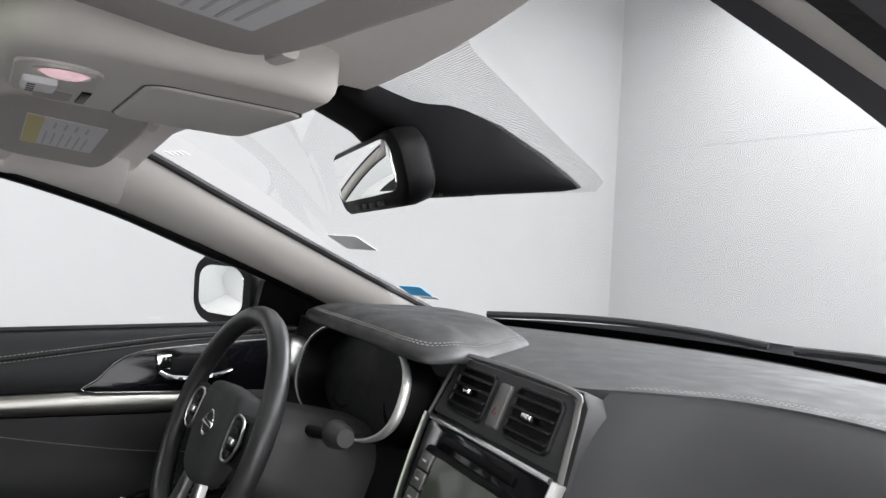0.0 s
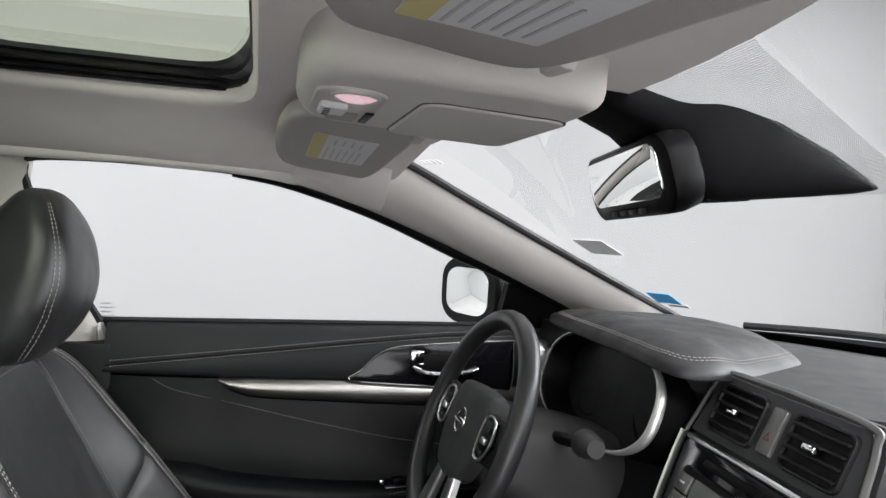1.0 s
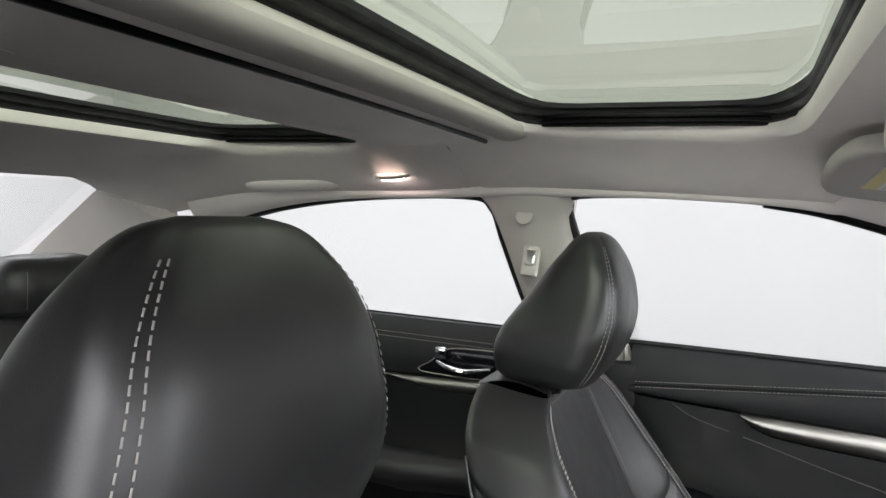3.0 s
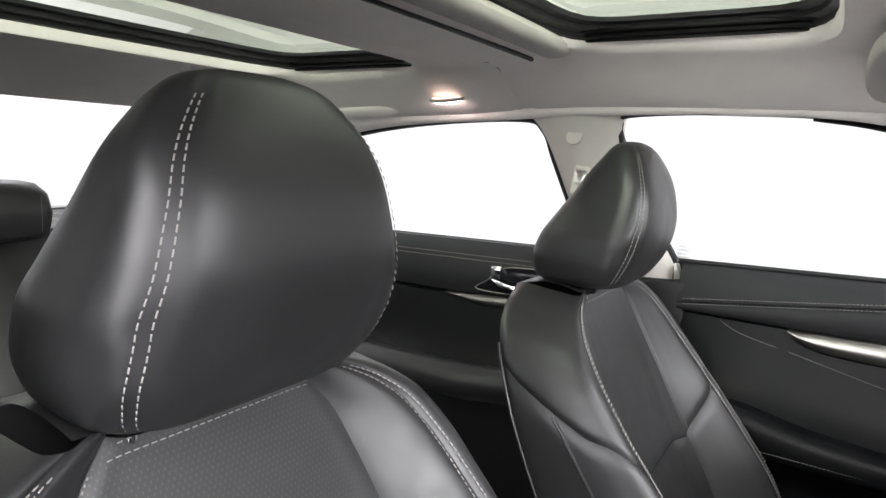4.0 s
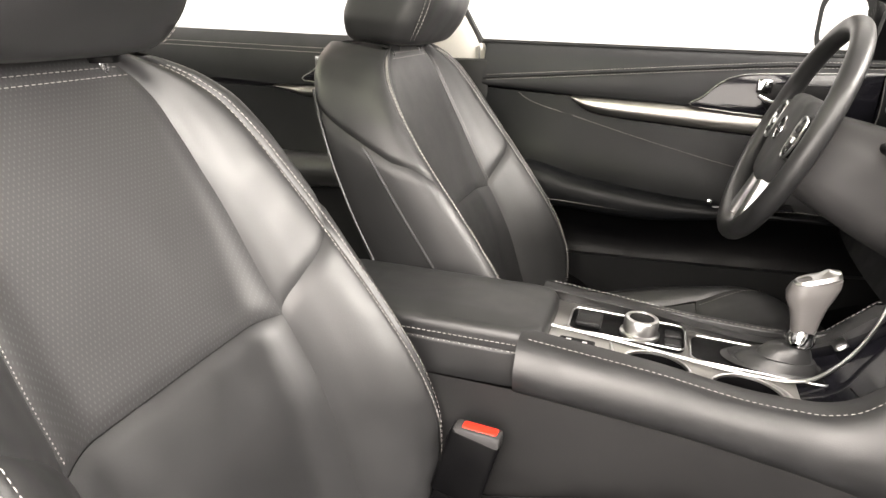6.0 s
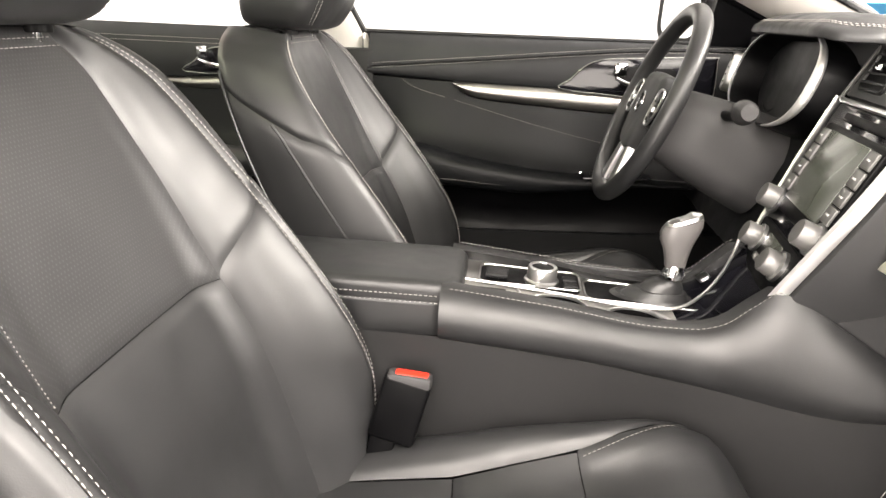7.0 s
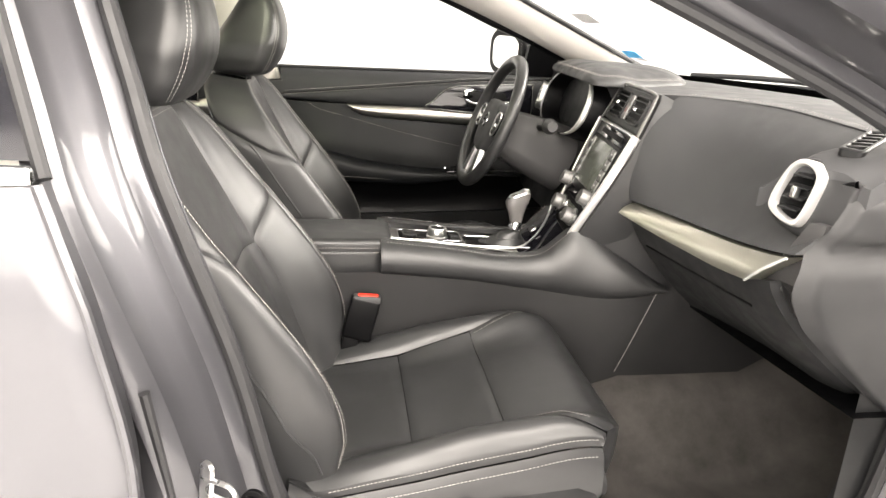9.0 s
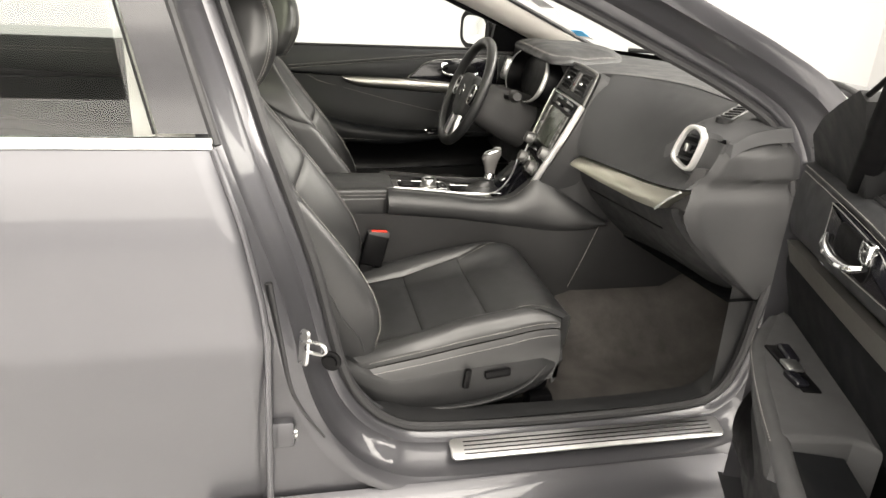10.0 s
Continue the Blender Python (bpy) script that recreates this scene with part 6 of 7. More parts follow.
# left raised rim that climbs to the stack
rim = spline([(-0.098, -0.288, 0.616), (-0.098, -0.05, 0.602), (-0.098, 0.03, 0.603), (-0.098, 0.075, 0.616), (-0.096, 0.11, 0.645), (-0.092, 0.134, 0.676), (-0.090, 0.142, 0.694)], 6)
part("left_rim", loft([[p + Vector((a, 0, b)) for a, b in rrect(lerp(0.016, 0.005, max(0, p.y) / 0.142), lerp(0.050, 0.024, max(0, p.y) / 0.142), 0.0024, 4)] for p in rim]), LEATHER, con, "padded black leather console rim")
part("stitching", stitches([p + Vector((0.004, 0, 0.0252)) for p in rim[:12]], (0, 0, 1), 0.007, 0.0045, 0.0007), STITCH, con)
# armrest
arm = thing("console_box", (0, -0.45, 0.60), "padded black leather console box with stitched lid", "console box")


def pillow(zb, zt, w, y0, y1, r, n=10):
    o = rrect(2 * w, y1 - y0, 0.03, 6)
    cy = (y0 + y1) / 2
    rows = [[Vector((a, b + cy, zb)) for a, b in o]]
    for k in range(6):
        t = math.pi / 2 * k / 5
        i = r * (1 - math.cos(t))
        sx, sy = (w - i) / w, ((y1 - y0) / 2 - i) / ((y1 - y0) / 2)
        rows.append([Vector((a * sx, b * sy + cy, zt - r + r * math.sin(t))) for a, b in o])
    rows.append([Vector((a * 0.5, b * 0.5 + cy, zt + 0.004)) for a, b in o])
    return loft(rows)


part("lid", pillow(0.622, 0.650, 0.086, -0.62, -0.278, 0.014), LEATHER, arm, "padded black leather lid")
part("bin", pillow(0.572, 0.624, 0.088, -0.62, -0.290, 0.008), LEATHER, arm, "black leather console bin")
o = rrect(0.170, 0.340, 0.03, 6)
for zz in (0.6305, 0.620):
    part("stitching", stitches([Vector((a * 1.015, b * 1.012 - 0.451, zz)) for a, b in o + [o[0]]], [Vector((a, b, 0.02)) for a, b in o + [o[0]]], 0.007, 0.0045, 0.0008), STITCH, arm)

# ---- floor and sill ----
solo("car_floor", grid(lambda u, v: (lerp(-0.76, 0.72, u), lerp(-2.0, 1.0, v), 0.178 + 0.008 * math.sin(9 * u) * math.sin(11 * v) + 0.175 * smooth01((0.36 - abs(lerp(-0.76, 0.72, u))) / 0.17) * smooth01((lerp(-2.0, 1.0, v) - 0.06) / 0.16) + 0.55 * max(0, lerp(-2.0, 1.0, v) - 0.55)), 48, 40, (0, 0, -0.05)), CARPET, "charcoal pile car carpet", "carpet")


# ---- door frame on the passenger's side ----
SEALRING = [(0.60, -0.682, 1.165), (0.584, -0.705, 1.235), (0.575, -0.650, 1.272), (0.573, -0.50, 1.277), (0.576, -0.35, 1.270), (0.588, -0.17, 1.232), (0.612, -0.03, 1.184), (0.648, 0.20, 1.085), (0.664, 0.305, 1.037), (0.688, 0.400, 0.982),
            (0.698, 0.450, 0.925), (0.700, 0.490, 0.840), (0.700, 0.506, 0.745), (0.700, 0.500, 0.640), (0.700, 0.486, 0.520), (0.700, 0.468, 0.40), (0.700, 0.430, 0.318), (0.700, 0.340, 0.286), (0.700, 0.040, 0.276), (0.700, -0.260, 0.284),
            (0.700, -0.360, 0.305), (0.700, -0.430, 0.365), (0.700, -0.478, 0.466), (0.700, -0.525, 0.673), (0.698, -0.580, 0.850), (0.690, -0.610, 0.945), (0.655, -0.638, 1.035)]
ring0 = spline(SEALRING, 8, True)
cen = Vector((0, -0.1, 0.75))


def outset(d, dx):
    out = []
    n = len(ring0)
    for i, p in enumerate(ring0):
        t = ring0[(i + 3) % n] - ring0[i - 3]
        nn = Vector((0, -t.z, t.y)).normalized()
        if nn.dot(Vector((0, p.y - cen.y, p.z - cen.z))) < 0:
            nn = -nn
        out.append(p + nn * d + Vector((dx, 0, 0)))
    return out


part("door_seal", tube(ring0, 0.011, 8, True), RUBBER, shell, "black rubber door seal")
jamb = [outset(-0.004, -0.03), outset(0.008, 0.0), outset(0.016, 0.014), outset(0.030, 0.020), outset(0.040, 0.045), outset(0.058, 0.060), outset(0.066, 0.090), outset(0.085, 0.104), outset(0.10, 0.106)]
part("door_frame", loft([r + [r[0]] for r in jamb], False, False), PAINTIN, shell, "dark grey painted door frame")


def trim_row(d, behind, dx):
    """Along the sill the trim shows inside the seal; up the centre pillar it tucks in behind it."""
    return [q_.lerp(p_, smooth01((ring0[i].z - 0.30) / 0.06) if ring0[i].y < -0.30 else 0) for i, (q_, p_) in enumerate(zip(outset(d, dx), outset(behind, dx)))]


lip = trim_row(-0.012, 0.026, -0.055)
LOW = [i for i, p in enumerate(ring0) if p.z < 0.93]
part("inner_trim", loft([[r[i] for i in LOW] for r in (trim_row(-0.003, 0.004, -0.01), trim_row(-0.010, 0.014, -0.03), lip)], False, False), PLASTIC, shell, "black inner sill and pillar trim")
# outer pillar skin, between door frame and windscreen
outer = outset(0.10, 0.106)
fr = [p for p in outer if -0.15 < p.y < 0.62 and p.z > 0.99]
fr.sort(key=lambda p: p.y)
e2r = [Vector((-p.x + 0.0, p.y + 0.02, p.z + 0.018)) for p in E2]
part("pillar_skin", grid(lambda u, v: along(fr, u).lerp(along(e2r, 0.12 + 0.88 * u), v) + Vector((0.01, 0, 0.012)) * math.sin(math.pi * v), 24, 8), PAINT, shell, "dark grey metallic windscreen pillar")
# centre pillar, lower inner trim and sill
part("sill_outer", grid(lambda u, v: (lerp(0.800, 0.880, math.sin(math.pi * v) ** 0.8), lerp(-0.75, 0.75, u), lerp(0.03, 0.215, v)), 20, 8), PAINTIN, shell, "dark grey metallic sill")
SP = plane_at((0.757, 0.085, 0.262), (0, 1, 0), (-0.93, 0, 0.36))
pl = part("sill_plate", slab(rrect(0.66, 0.052, 0.012), 0.006, SP, 0.002), SATIN, shell, "brushed aluminium sill plate")
for k in range(4):
    part("plate_groove", box(0.60, 0.0022, 0.002, SP @ pose(0, -0.015 + 0.010 * k, 0.0004)), DARK, pl)
FOOT = lambda z: ramp(z, [(0.06, -0.40), (0.25, -0.430), (0.30, -0.475), (0.36, -0.512), (0.42, -0.547), (0.48, -0.568), (0.56, -0.576), (0.70, -0.588)])
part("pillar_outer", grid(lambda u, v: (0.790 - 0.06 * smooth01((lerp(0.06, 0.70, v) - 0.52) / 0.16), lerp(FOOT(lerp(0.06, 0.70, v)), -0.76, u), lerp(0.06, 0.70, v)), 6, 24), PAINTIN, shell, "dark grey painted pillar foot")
part("edge_seal", tube([Vector((0.8065, FOOT(lerp(0.70, 0.36, k / 16)) - 0.018 * (1 - k / 16) - 0.006, lerp(0.70, 0.36, k / 16))) for k in range(17)], lambda t: 0.0065 - 0.004 * t, 8), RUBBER, shell, "black rubber edge seal")
# latch striker and bolts on the centre pillar
st = part("striker", slab(rrect(0.024, 0.074, 0.010), 0.006, plane_at((0.800, -0.556, 0.560), (0.75, 0.66, 0), (0, 0.15, 1)), 0.003), STEEL, shell, "bright steel latch striker")
part("striker_loop", tube(spline([(0.800, -0.552, 0.576), (0.818, -0.524, 0.577), (0.825, -0.514, 0.566), (0.818, -0.524, 0.555), (0.800, -0.552, 0.554)], 5), 0.0034, 8), STEEL, st)
part("bolt", lathe([(0.020, 0), (0.020, 0.006), (0.013, 0.007), (0.013, 0.013), (0.0, 0.013)], plane_at((0.760, -0.500, 0.506), (0.4, 0.9, 0), (0, 0.2, 1)), 20), DARK, shell)
part("hinge_bracket", box(0.05, 0.05, 0.06, pose(0.785, -0.600, 0.372), 0.008), PAINTIN, shell, "painted hinge bracket")
part("bolt", lathe([(0.012, 0), (0.012, 0.006), (0, 0.008)], plane_at((0.80, -0.574, 0.372), (1, 0.4, 0), (0, 0, 1)), 14), STEEL, shell)
for z in (0.70, 0.46):
    part("door_hinge", box(0.05, 0.07, 0.06, pose(0.80, 0.535, z), 0.01), PAINTIN, shell, "painted door hinge")
part("hinge_cap", lathe([(0.017, 0), (0.017, 0.004), (0.012, 0.007), (0, 0.007)], plane_at((0.765, 0.545, 0.80), (0, 1, 0), (0, 0, 1)), 18), DARK, shell)
# inner side of the floor along the sill
part("sill_inner", grid(lambda u, v: (lerp(0.655, 0.70, v), lerp(-0.46, 0.47, u), lerp(0.17, 0.292, v ** 0.7)), 10, 6), PLASTIC, shell, "black inner sill trim")
part("kick_panel", grid(lambda u, v: (0.69 - 0.01 * v, lerp(0.42, 0.95, u), lerp(0.17, 0.62, v)), 6, 6), PLASTIC, shell)
part("kick_panel", grid(lambda u, v: (-0.75, lerp(0.40, 0.98, u), lerp(0.17, 0.95, v)), 6, 6), PLASTIC, shell)
# upper centre pillar skin above the rear door's edge
part("pillar_inner", grid(lambda u, v: (0.655 - 0.10 * v, lerp(-0.64 - 0.05 * v, -0.84 - 0.02 * v, u), lerp(0.92, 1.245, v)), 8, 10), PILLAR, shell, "greige centre pillar trim")
part("pillar_inner", grid(lambda u, v: (0.68, lerp(-0.595 - 0.05 * v, -0.80, u), lerp(0.2, 0.93, v)), 6, 10), PLASTIC, shell)

# ---- rear door on the passenger's side, closed ----
rdr = thing("rear_door", (0.82, -1.2, 0.3), "closed dark grey metallic rear door with chrome belt strip", "car door", "rear doors")
FRONT = lambda z: ramp(z, [(0.20, -0.628), (0.40, -0.622), (0.61, -0.618), (0.80, -0.645), (0.945, -0.688)])


def rskin(u, v):
    z = lerp(0.20, 0.945, v)
    y = lerp(FRONT(z), -1.78, u)
    x = ramp(z, [(0.20, 0.790), (0.40, 0.824), (0.590, 0.8665), (0.603, 0.868), (0.616, 0.867), (0.78, 0.856), (0.90, 0.842), (0.945, 0.832)])
    return x - 0.012 * (1 - smooth01(u / 0.01)), y, z


part("door_skin", grid(rskin, 60, 50, (-0.03, 0, 0)), PAINT, rdr, "dark grey metallic outer skin")
part("door_edge", tube([Vector((0.836 + 0.022 * math.sin(math.pi * (z - 0.1) / 0.85) - 0.012 * smooth01((z - 0.85) / 0.1), FRONT(z) + 0.001, z)) for z in (lerp(0.2, 0.945, k / 24) for k in range(25))], 0.006, 8), PAINT, rdr)
part("belt_strip", box(0.014, 1.08, 0.020, pose(0.832, -1.225, 0.957), 0.006), CHROME, rdr, "polished belt strip")
fb = [(-0.690, 0.968), (-0.770, 0.968), (-0.832, 1.19), (-0.765, 1.19)]
bm = bmesh.new()
px = lambda z: 0.822 - 0.42 * (z - 0.95)
a = [bm.verts.new((px(z), y, z)) for y, z in fb]
b = [bm.verts.new((px(z) - 0.03, y, z)) for y, z in fb]
bm.faces.new(a)
bm.faces.new(b[::-1])
for k in range(4):
    bm.faces.new((a[k], b[k], b[(k + 1) % 4], a[(k + 1) % 4]))
part("window_pillar", bm, GLOSSBLACK, rdr, "gloss black window pillar")
part("window_channel", tube([Vector((px(z) + 0.002, y, z)) for y, z in ((-0.775, 0.968), (-0.838, 1.19))], 0.0025, 8), DARK, rdr)
part("frame_edge", tube([Vector((px(z) - 0.004, y, z)) for y, z in ((-0.682, 0.95), (-0.757, 1.19))], 0.008, 8), RUBBER, rdr)
g = part("glass_pane", grid(lambda u, v: (px(lerp(0.955, 1.19, v)) - 0.012, lerp(-0.77 - 0.06 * v, -1.70, u), lerp(0.955, 1.19, v)), 8, 6), GLASS_DARK, rdr, "tinted side window", toward=(3, -1, 1))
g.visible_shadow = False
part("inner_panel", grid(lambda u, v: (0.765, lerp(-0.80, -1.75, u), lerp(0.25, 0.93, v)), 8, 8, (0.02, 0, 0)), PLASTIC, rdr)
part("roof_edge", grid(lambda u, v: (lerp(0.70, 0.63, v), lerp(-0.70, -1.75, u), lerp(1.19, 1.285, v) - 0.12 * u * u), 20, 4), PAINT, rdr)

# ---- bonnet, cowl and wipers seen through the windscreen ----
solo("bonnet", grid(lambda u, v: (lerp(-0.82, 0.82, u) * (1 - 0.06 * v), lerp(0.99, 2.0, v) - 0.45 * (lerp(-0.78, 0.78, u)) ** 2 * (1 - v), 0.955 + 0.035 * (1 - (2 * u - 1) ** 2) - 0.10 * v - 0.10 * v * v), 24, 16, (0, 0, -0.03)), PAINT, "dark grey metallic bonnet", "bonnet")
solo("cowl", grid(lambda u, v: (lerp(-0.76, 0.76, u), lerp(0.885, 1.0, v) - 0.60 * (lerp(-0.76, 0.76, u)) ** 2, 0.962 - 0.012 * math.sin(math.pi * v)), 30, 6, (0, 0, -0.03)), DARK, "black plastic windscreen cowl", "cowl")
for x0, x1 in ((-0.62, -0.05), (0.0, 0.6)):
    solo("wiper", tube(spline([Vector((lerp(x0, x1, t), BASE(lerp(x0, x1, t)) + 0.035, 0.985 + 0.012 * math.sin(math.pi * t))) for t in (0, 0.25, 0.5, 0.75, 1)], 6), 0.008, 8), RUBBER, "black windscreen wiper parked on the cowl", "wiper", group="wipers")

# ---- overhead console ----
oc = thing("overhead_console", (0.0, -0.16, 1.285), "greige overhead console with map lamp and switches", "overhead console")
OM = plane_at((0.012, -0.16, 1.266), (1, 0, 0), (0, -1, 0.04))
oo = [(p.x, p.y) for p in spline([(0.132, -0.10, 0), (0.138, 0.0, 0), (0.128, 0.095, 0), (0.07, 0.125, 0), (-0.07, 0.125, 0), (-0.128, 0.095, 0), (-0.138, 0.0, 0), (-0.132, -0.10, 0), (-0.09, -0.125, 0), (0.09, -0.125, 0)], 5, True)]
part("housing", slab(oo, 0.06, OM, 0.018, 4), PILLAR, oc, "greige console housing")
part("lamp_lens", lathe([(0.0, 0.005), (0.012, 0.004), (0.018, 0.001), (0.019, -0.004)], OM @ pose(0.052, 0.080, 0.003), 28), LENS, oc, "faintly pink map lamp lens")
part("lamp_ring", lathe([(0.0225, -0.003), (0.022, 0.0015), (0.019, 0.002), (0.0185, -0.003)], OM @ pose(0.052, 0.080, 0.003), 28), PILLAR, oc)
swp = part("switch_base", slab(rrect(0.150, 0.062, 0.026), 0.004, OM @ pose(0.0, 0.083, 0.0025), 0.0015), PILLAR, oc, "greige lamp panel")
for k in range(4):
    part("switch", box(0.0085, 0.026, 0.008, OM @ pose(0.010 - 0.0105 * k, 0.094, 0.005), 0.003), PAPER, swp, "small pale rib switch")
    part("switch_mark", box(0.003, 0.006, 0.0008, OM @ pose(0.010 - 0.0105 * k, 0.100, 0.0094)), PRINTDARK, swp)
part("speaker_mesh", slab(rrect(0.050, 0.030, 0.006), 0.002, OM @ pose(-0.060, 0.080, 0.0036), 0), VISOR, swp, "fine grille")
part("microphone_slot", box(0.060, 0.008, 0.003, OM @ pose(-0.050, 0.056, 0.0030), 0.001), DARK, oc)
part("lid_gap", slab(rrect(0.200, 0.142, 0.022), 0.004, OM @ pose(-0.035, -0.048, 0.0005), 0), DARK, oc)
part("bin_lid", slab(rrect(0.196, 0.138, 0.020), 0.01, OM @ pose(-0.035, -0.048, 0.003), 0.004, 3), PILLAR, oc, "greige glasses holder lid")

# ---- sun visors ----
for q in (-1, 1):
    vs = thing("sun_visor", (q * 0.40, -0.2, 1.28), "greige fabric sun visor folded up, with warning label", "sun visor", "sun visors")
    VM = plane_at((q * 0.378, -0.205, 1.264), (1, 0, q * -0.09), (0, -1, 0.10))
    vo = [(q * a, b) for a, b in ((-0.185, -0.075), (-0.19, 0.03), (-0.165, 0.075), (-0.05, 0.092), (0.12, 0.088), (0.185, 0.06), (0.195, -0.02), (0.185, -0.072), (0.0, -0.085))]
    part("visor_body", slab([(p.x, p.y) for p in spline([(a, b, 0) for a, b in vo], 5, True)], 0.022, VM, 0.010, 3), VISOR, vs)
    part("clip", box(0.040, 0.014, 0.012, VM @ pose(q * -0.165, -0.084, -0.004), 0.005), PILLAR, vs, "greige visor clip")
    lb = part("warning_label", slab(rrect(0.17, 0.088, 0.003), 0.001, VM @ pose(q * -0.02, 0.0, 0.0012), 0), PAPER, vs, "white and yellow warning label")
    part("label_band", box(0.17, 0.018, 0.0006, VM @ pose(q * -0.02, 0.034, 0.0016)), YELLOW, lb)
    for k in range(6):
        part("print_line", box(0.090 - 0.012 * (k % 2), 0.0022, 0.0005, VM @ pose(q * -0.02 - 0.032, 0.018 - 0.0095 * k, 0.0017)), FAINT, lb)
    for k in range(4):
        part("print_line", box(0.034, 0.003, 0.0005, VM @ pose(q * -0.02 + 0.052, 0.012 - 0.012 * k, 0.0017)), FAINT, lb)

# ---- interior mirror and sensor cover ----
im = thing("interior_mirror", (-0.05, 0.09, 1.22), "black framed interior mirror on a short stalk", "mirror")
IM = plane_at((-0.035, 0.088, 1.223), (0.98, -0.200, 0.02), (0.0, -0.32, 1))
rows = []
for k, z in ((0.93, 0.012), (1.0, 0.008), (1.02, -0.004), (0.96, -0.022), (0.75, -0.036), (0.4, -0.042)):
    rows.append([IM @ Vector((a * k, b * k, z)) for a, b in rrect(0.266, 0.080, 0.030, 7)])
hs = part("housing", loft(rows), DARK, im, "black mirror housing")
part("mirror_glass", slab(rrect(0.230, 0.056, 0.018, 7), 0.003, IM @ Matrix.Translation((0, 0.005, 0.0145)), 0.001), MIRROR, im, "mirror glass")
for k in range(4):
    part("mirror_button", box(0.018, 0.006, 0.004, IM @ pose(-0.045 + 0.03 * k, -0.033, 0.013), 0.001), PLASTIC, hs)
part("stalk", tube([(-0.045, 0.125, 1.225), (-0.02, 0.15, 1.245), (0.0, 0.16, 1.262)], 0.014, 10), DARK, im)
COVER = material("matte_black_cover", (0.0045, 0.0045, 0.005), 0.60, spec=0.06, bump=0.05, scale=900)
sc = thing("sensor_cover", (0, 0.2, 1.27), "black plastic sensor cover behind the windscreen", "sensor cover")
rows = []
for y, hw, zt, zb in ((0.005, 0.045, 1.318, 1.290), (0.060, 0.051, 1.303, 1.270), (0.082, 0.056, 1.297, 1.256), (0.094, 0.062, 1.295, 1.236), (0.104, 0.067, 1.295, 1.216), (0.118, 0.070, 1.296, 1.206), (0.138, 0.072, 1.294, 1.202), (0.190, 0.071, 1.284, 1.207), (0.260, 0.067, 1.260, 1.215), (0.318, 0.058, 1.238, 1.222), (0.338, 0.052, 1.231, 1.226)):
    rows.append([Vector((hw * a, y, lerp(zt, zb, b))) for a, b in ((-1, 0), (-1.03, 0.2), (-1.03, 0.45), (-1.0, 0.66), (-0.94, 0.83), (-0.85, 0.94), (-0.72, 1.0), (-0.3, 1.0), (0.3, 1.0), (0.72, 1.0), (0.85, 0.94), (0.94, 0.83), (1.0, 0.66), (1.03, 0.45), (1.03, 0.2), (1, 0))])
part("cover", loft(rows), COVER, sc, "black moulded cover")
for k in range(6):
    y = 0.118 + 0.012 * k
    part("vent_slot", box(0.092, 0.0045, 0.003, pose(0, y, ramp(y, [(0.102, 1.209), (0.135, 1.202), (0.190, 1.207)]) + 0.0004, 3), 0.001), RUBBER, sc)

# ---- windscreen shade dots and stickers ----
fm = bpy.data.materials.new("printed_shade_dots")
fm.use_nodes = True
N, L = fm.node_tree.nodes, fm.node_tree.links
uvn, vor, mr, tr, mixs = N.new("ShaderNodeUVMap"), N.new("ShaderNodeTexVoronoi"), N.new("ShaderNodeMapRange"), N.new("ShaderNodeBsdfTransparent"), N.new("ShaderNodeMixShader")
uvn.uv_map = "metric"
vor.voronoi_dimensions = "2D"
vor.inputs["Scale"].default_value, vor.inputs["Randomness"].default_value = 380, 0
mr.inputs[1].default_value, mr.inputs[2].default_value, mr.inputs[3].default_value, mr.inputs[4].default_value = 0.26, 0.33, 1, 0
N["Principled BSDF"].inputs["Base Color"].default_value = (0.60, 0.60, 0.60, 1)
L.new(uvn.outputs[0], vor.inputs["Vector"])
L.new(vor.outputs["Distance"], mr.inputs[0])
L.new(mr.outputs[0], mixs.inputs[0])
L.new(tr.outputs[0], mixs.inputs[1])
L.new(N["Principled BSDF"].outputs[0], mixs.inputs[2])
L.new(mixs.outputs[0], N["Material Output"].inputs[0])
bm = bmesh.new()
uvl = bm.loops.layers.uv.new("metric")
HWD = lambda z: ramp(z, [(1.226, 0.075), (1.235, 0.112), (1.27, 0.138), (1.31, 0.172), (1.324, 0.186), (1.330, 0.205), (1.334, 0.30)])
rowsv = []
for j in range(25):
    z = lerp(1.226, 1.334, j / 24)
    rowsv.append([(bm.verts.new(on_screen(HWD(z) * lerp(-1, 1, i / 24), z)), HWD(z) * lerp(-1, 1, i / 24), (1.315 - z) * 2.8) for i in range(25)])
for j in range(24):
    for i in range(24):
        q4 = (rowsv[j][i], rowsv[j][i + 1], rowsv[j + 1][i + 1], rowsv[j + 1][i])
        f = bm.faces.new([v[0] for v in q4])
        for l, v in zip(f.loops, q4):
            l[uvl].uv = (v[1], v[2])
part("shade_band", bm, fm, ws, "dotted grey shade print")


def sticker(name, x, z, w, h, mat, lab):
    bm = grid(lambda u, v: on_screen(x + (u - 0.5) * w, z + (v - 0.5) * h, 0.003), 6, 4, (0, 0.0005, 0.001))
    return part(name, bm, mat, ws, lab)


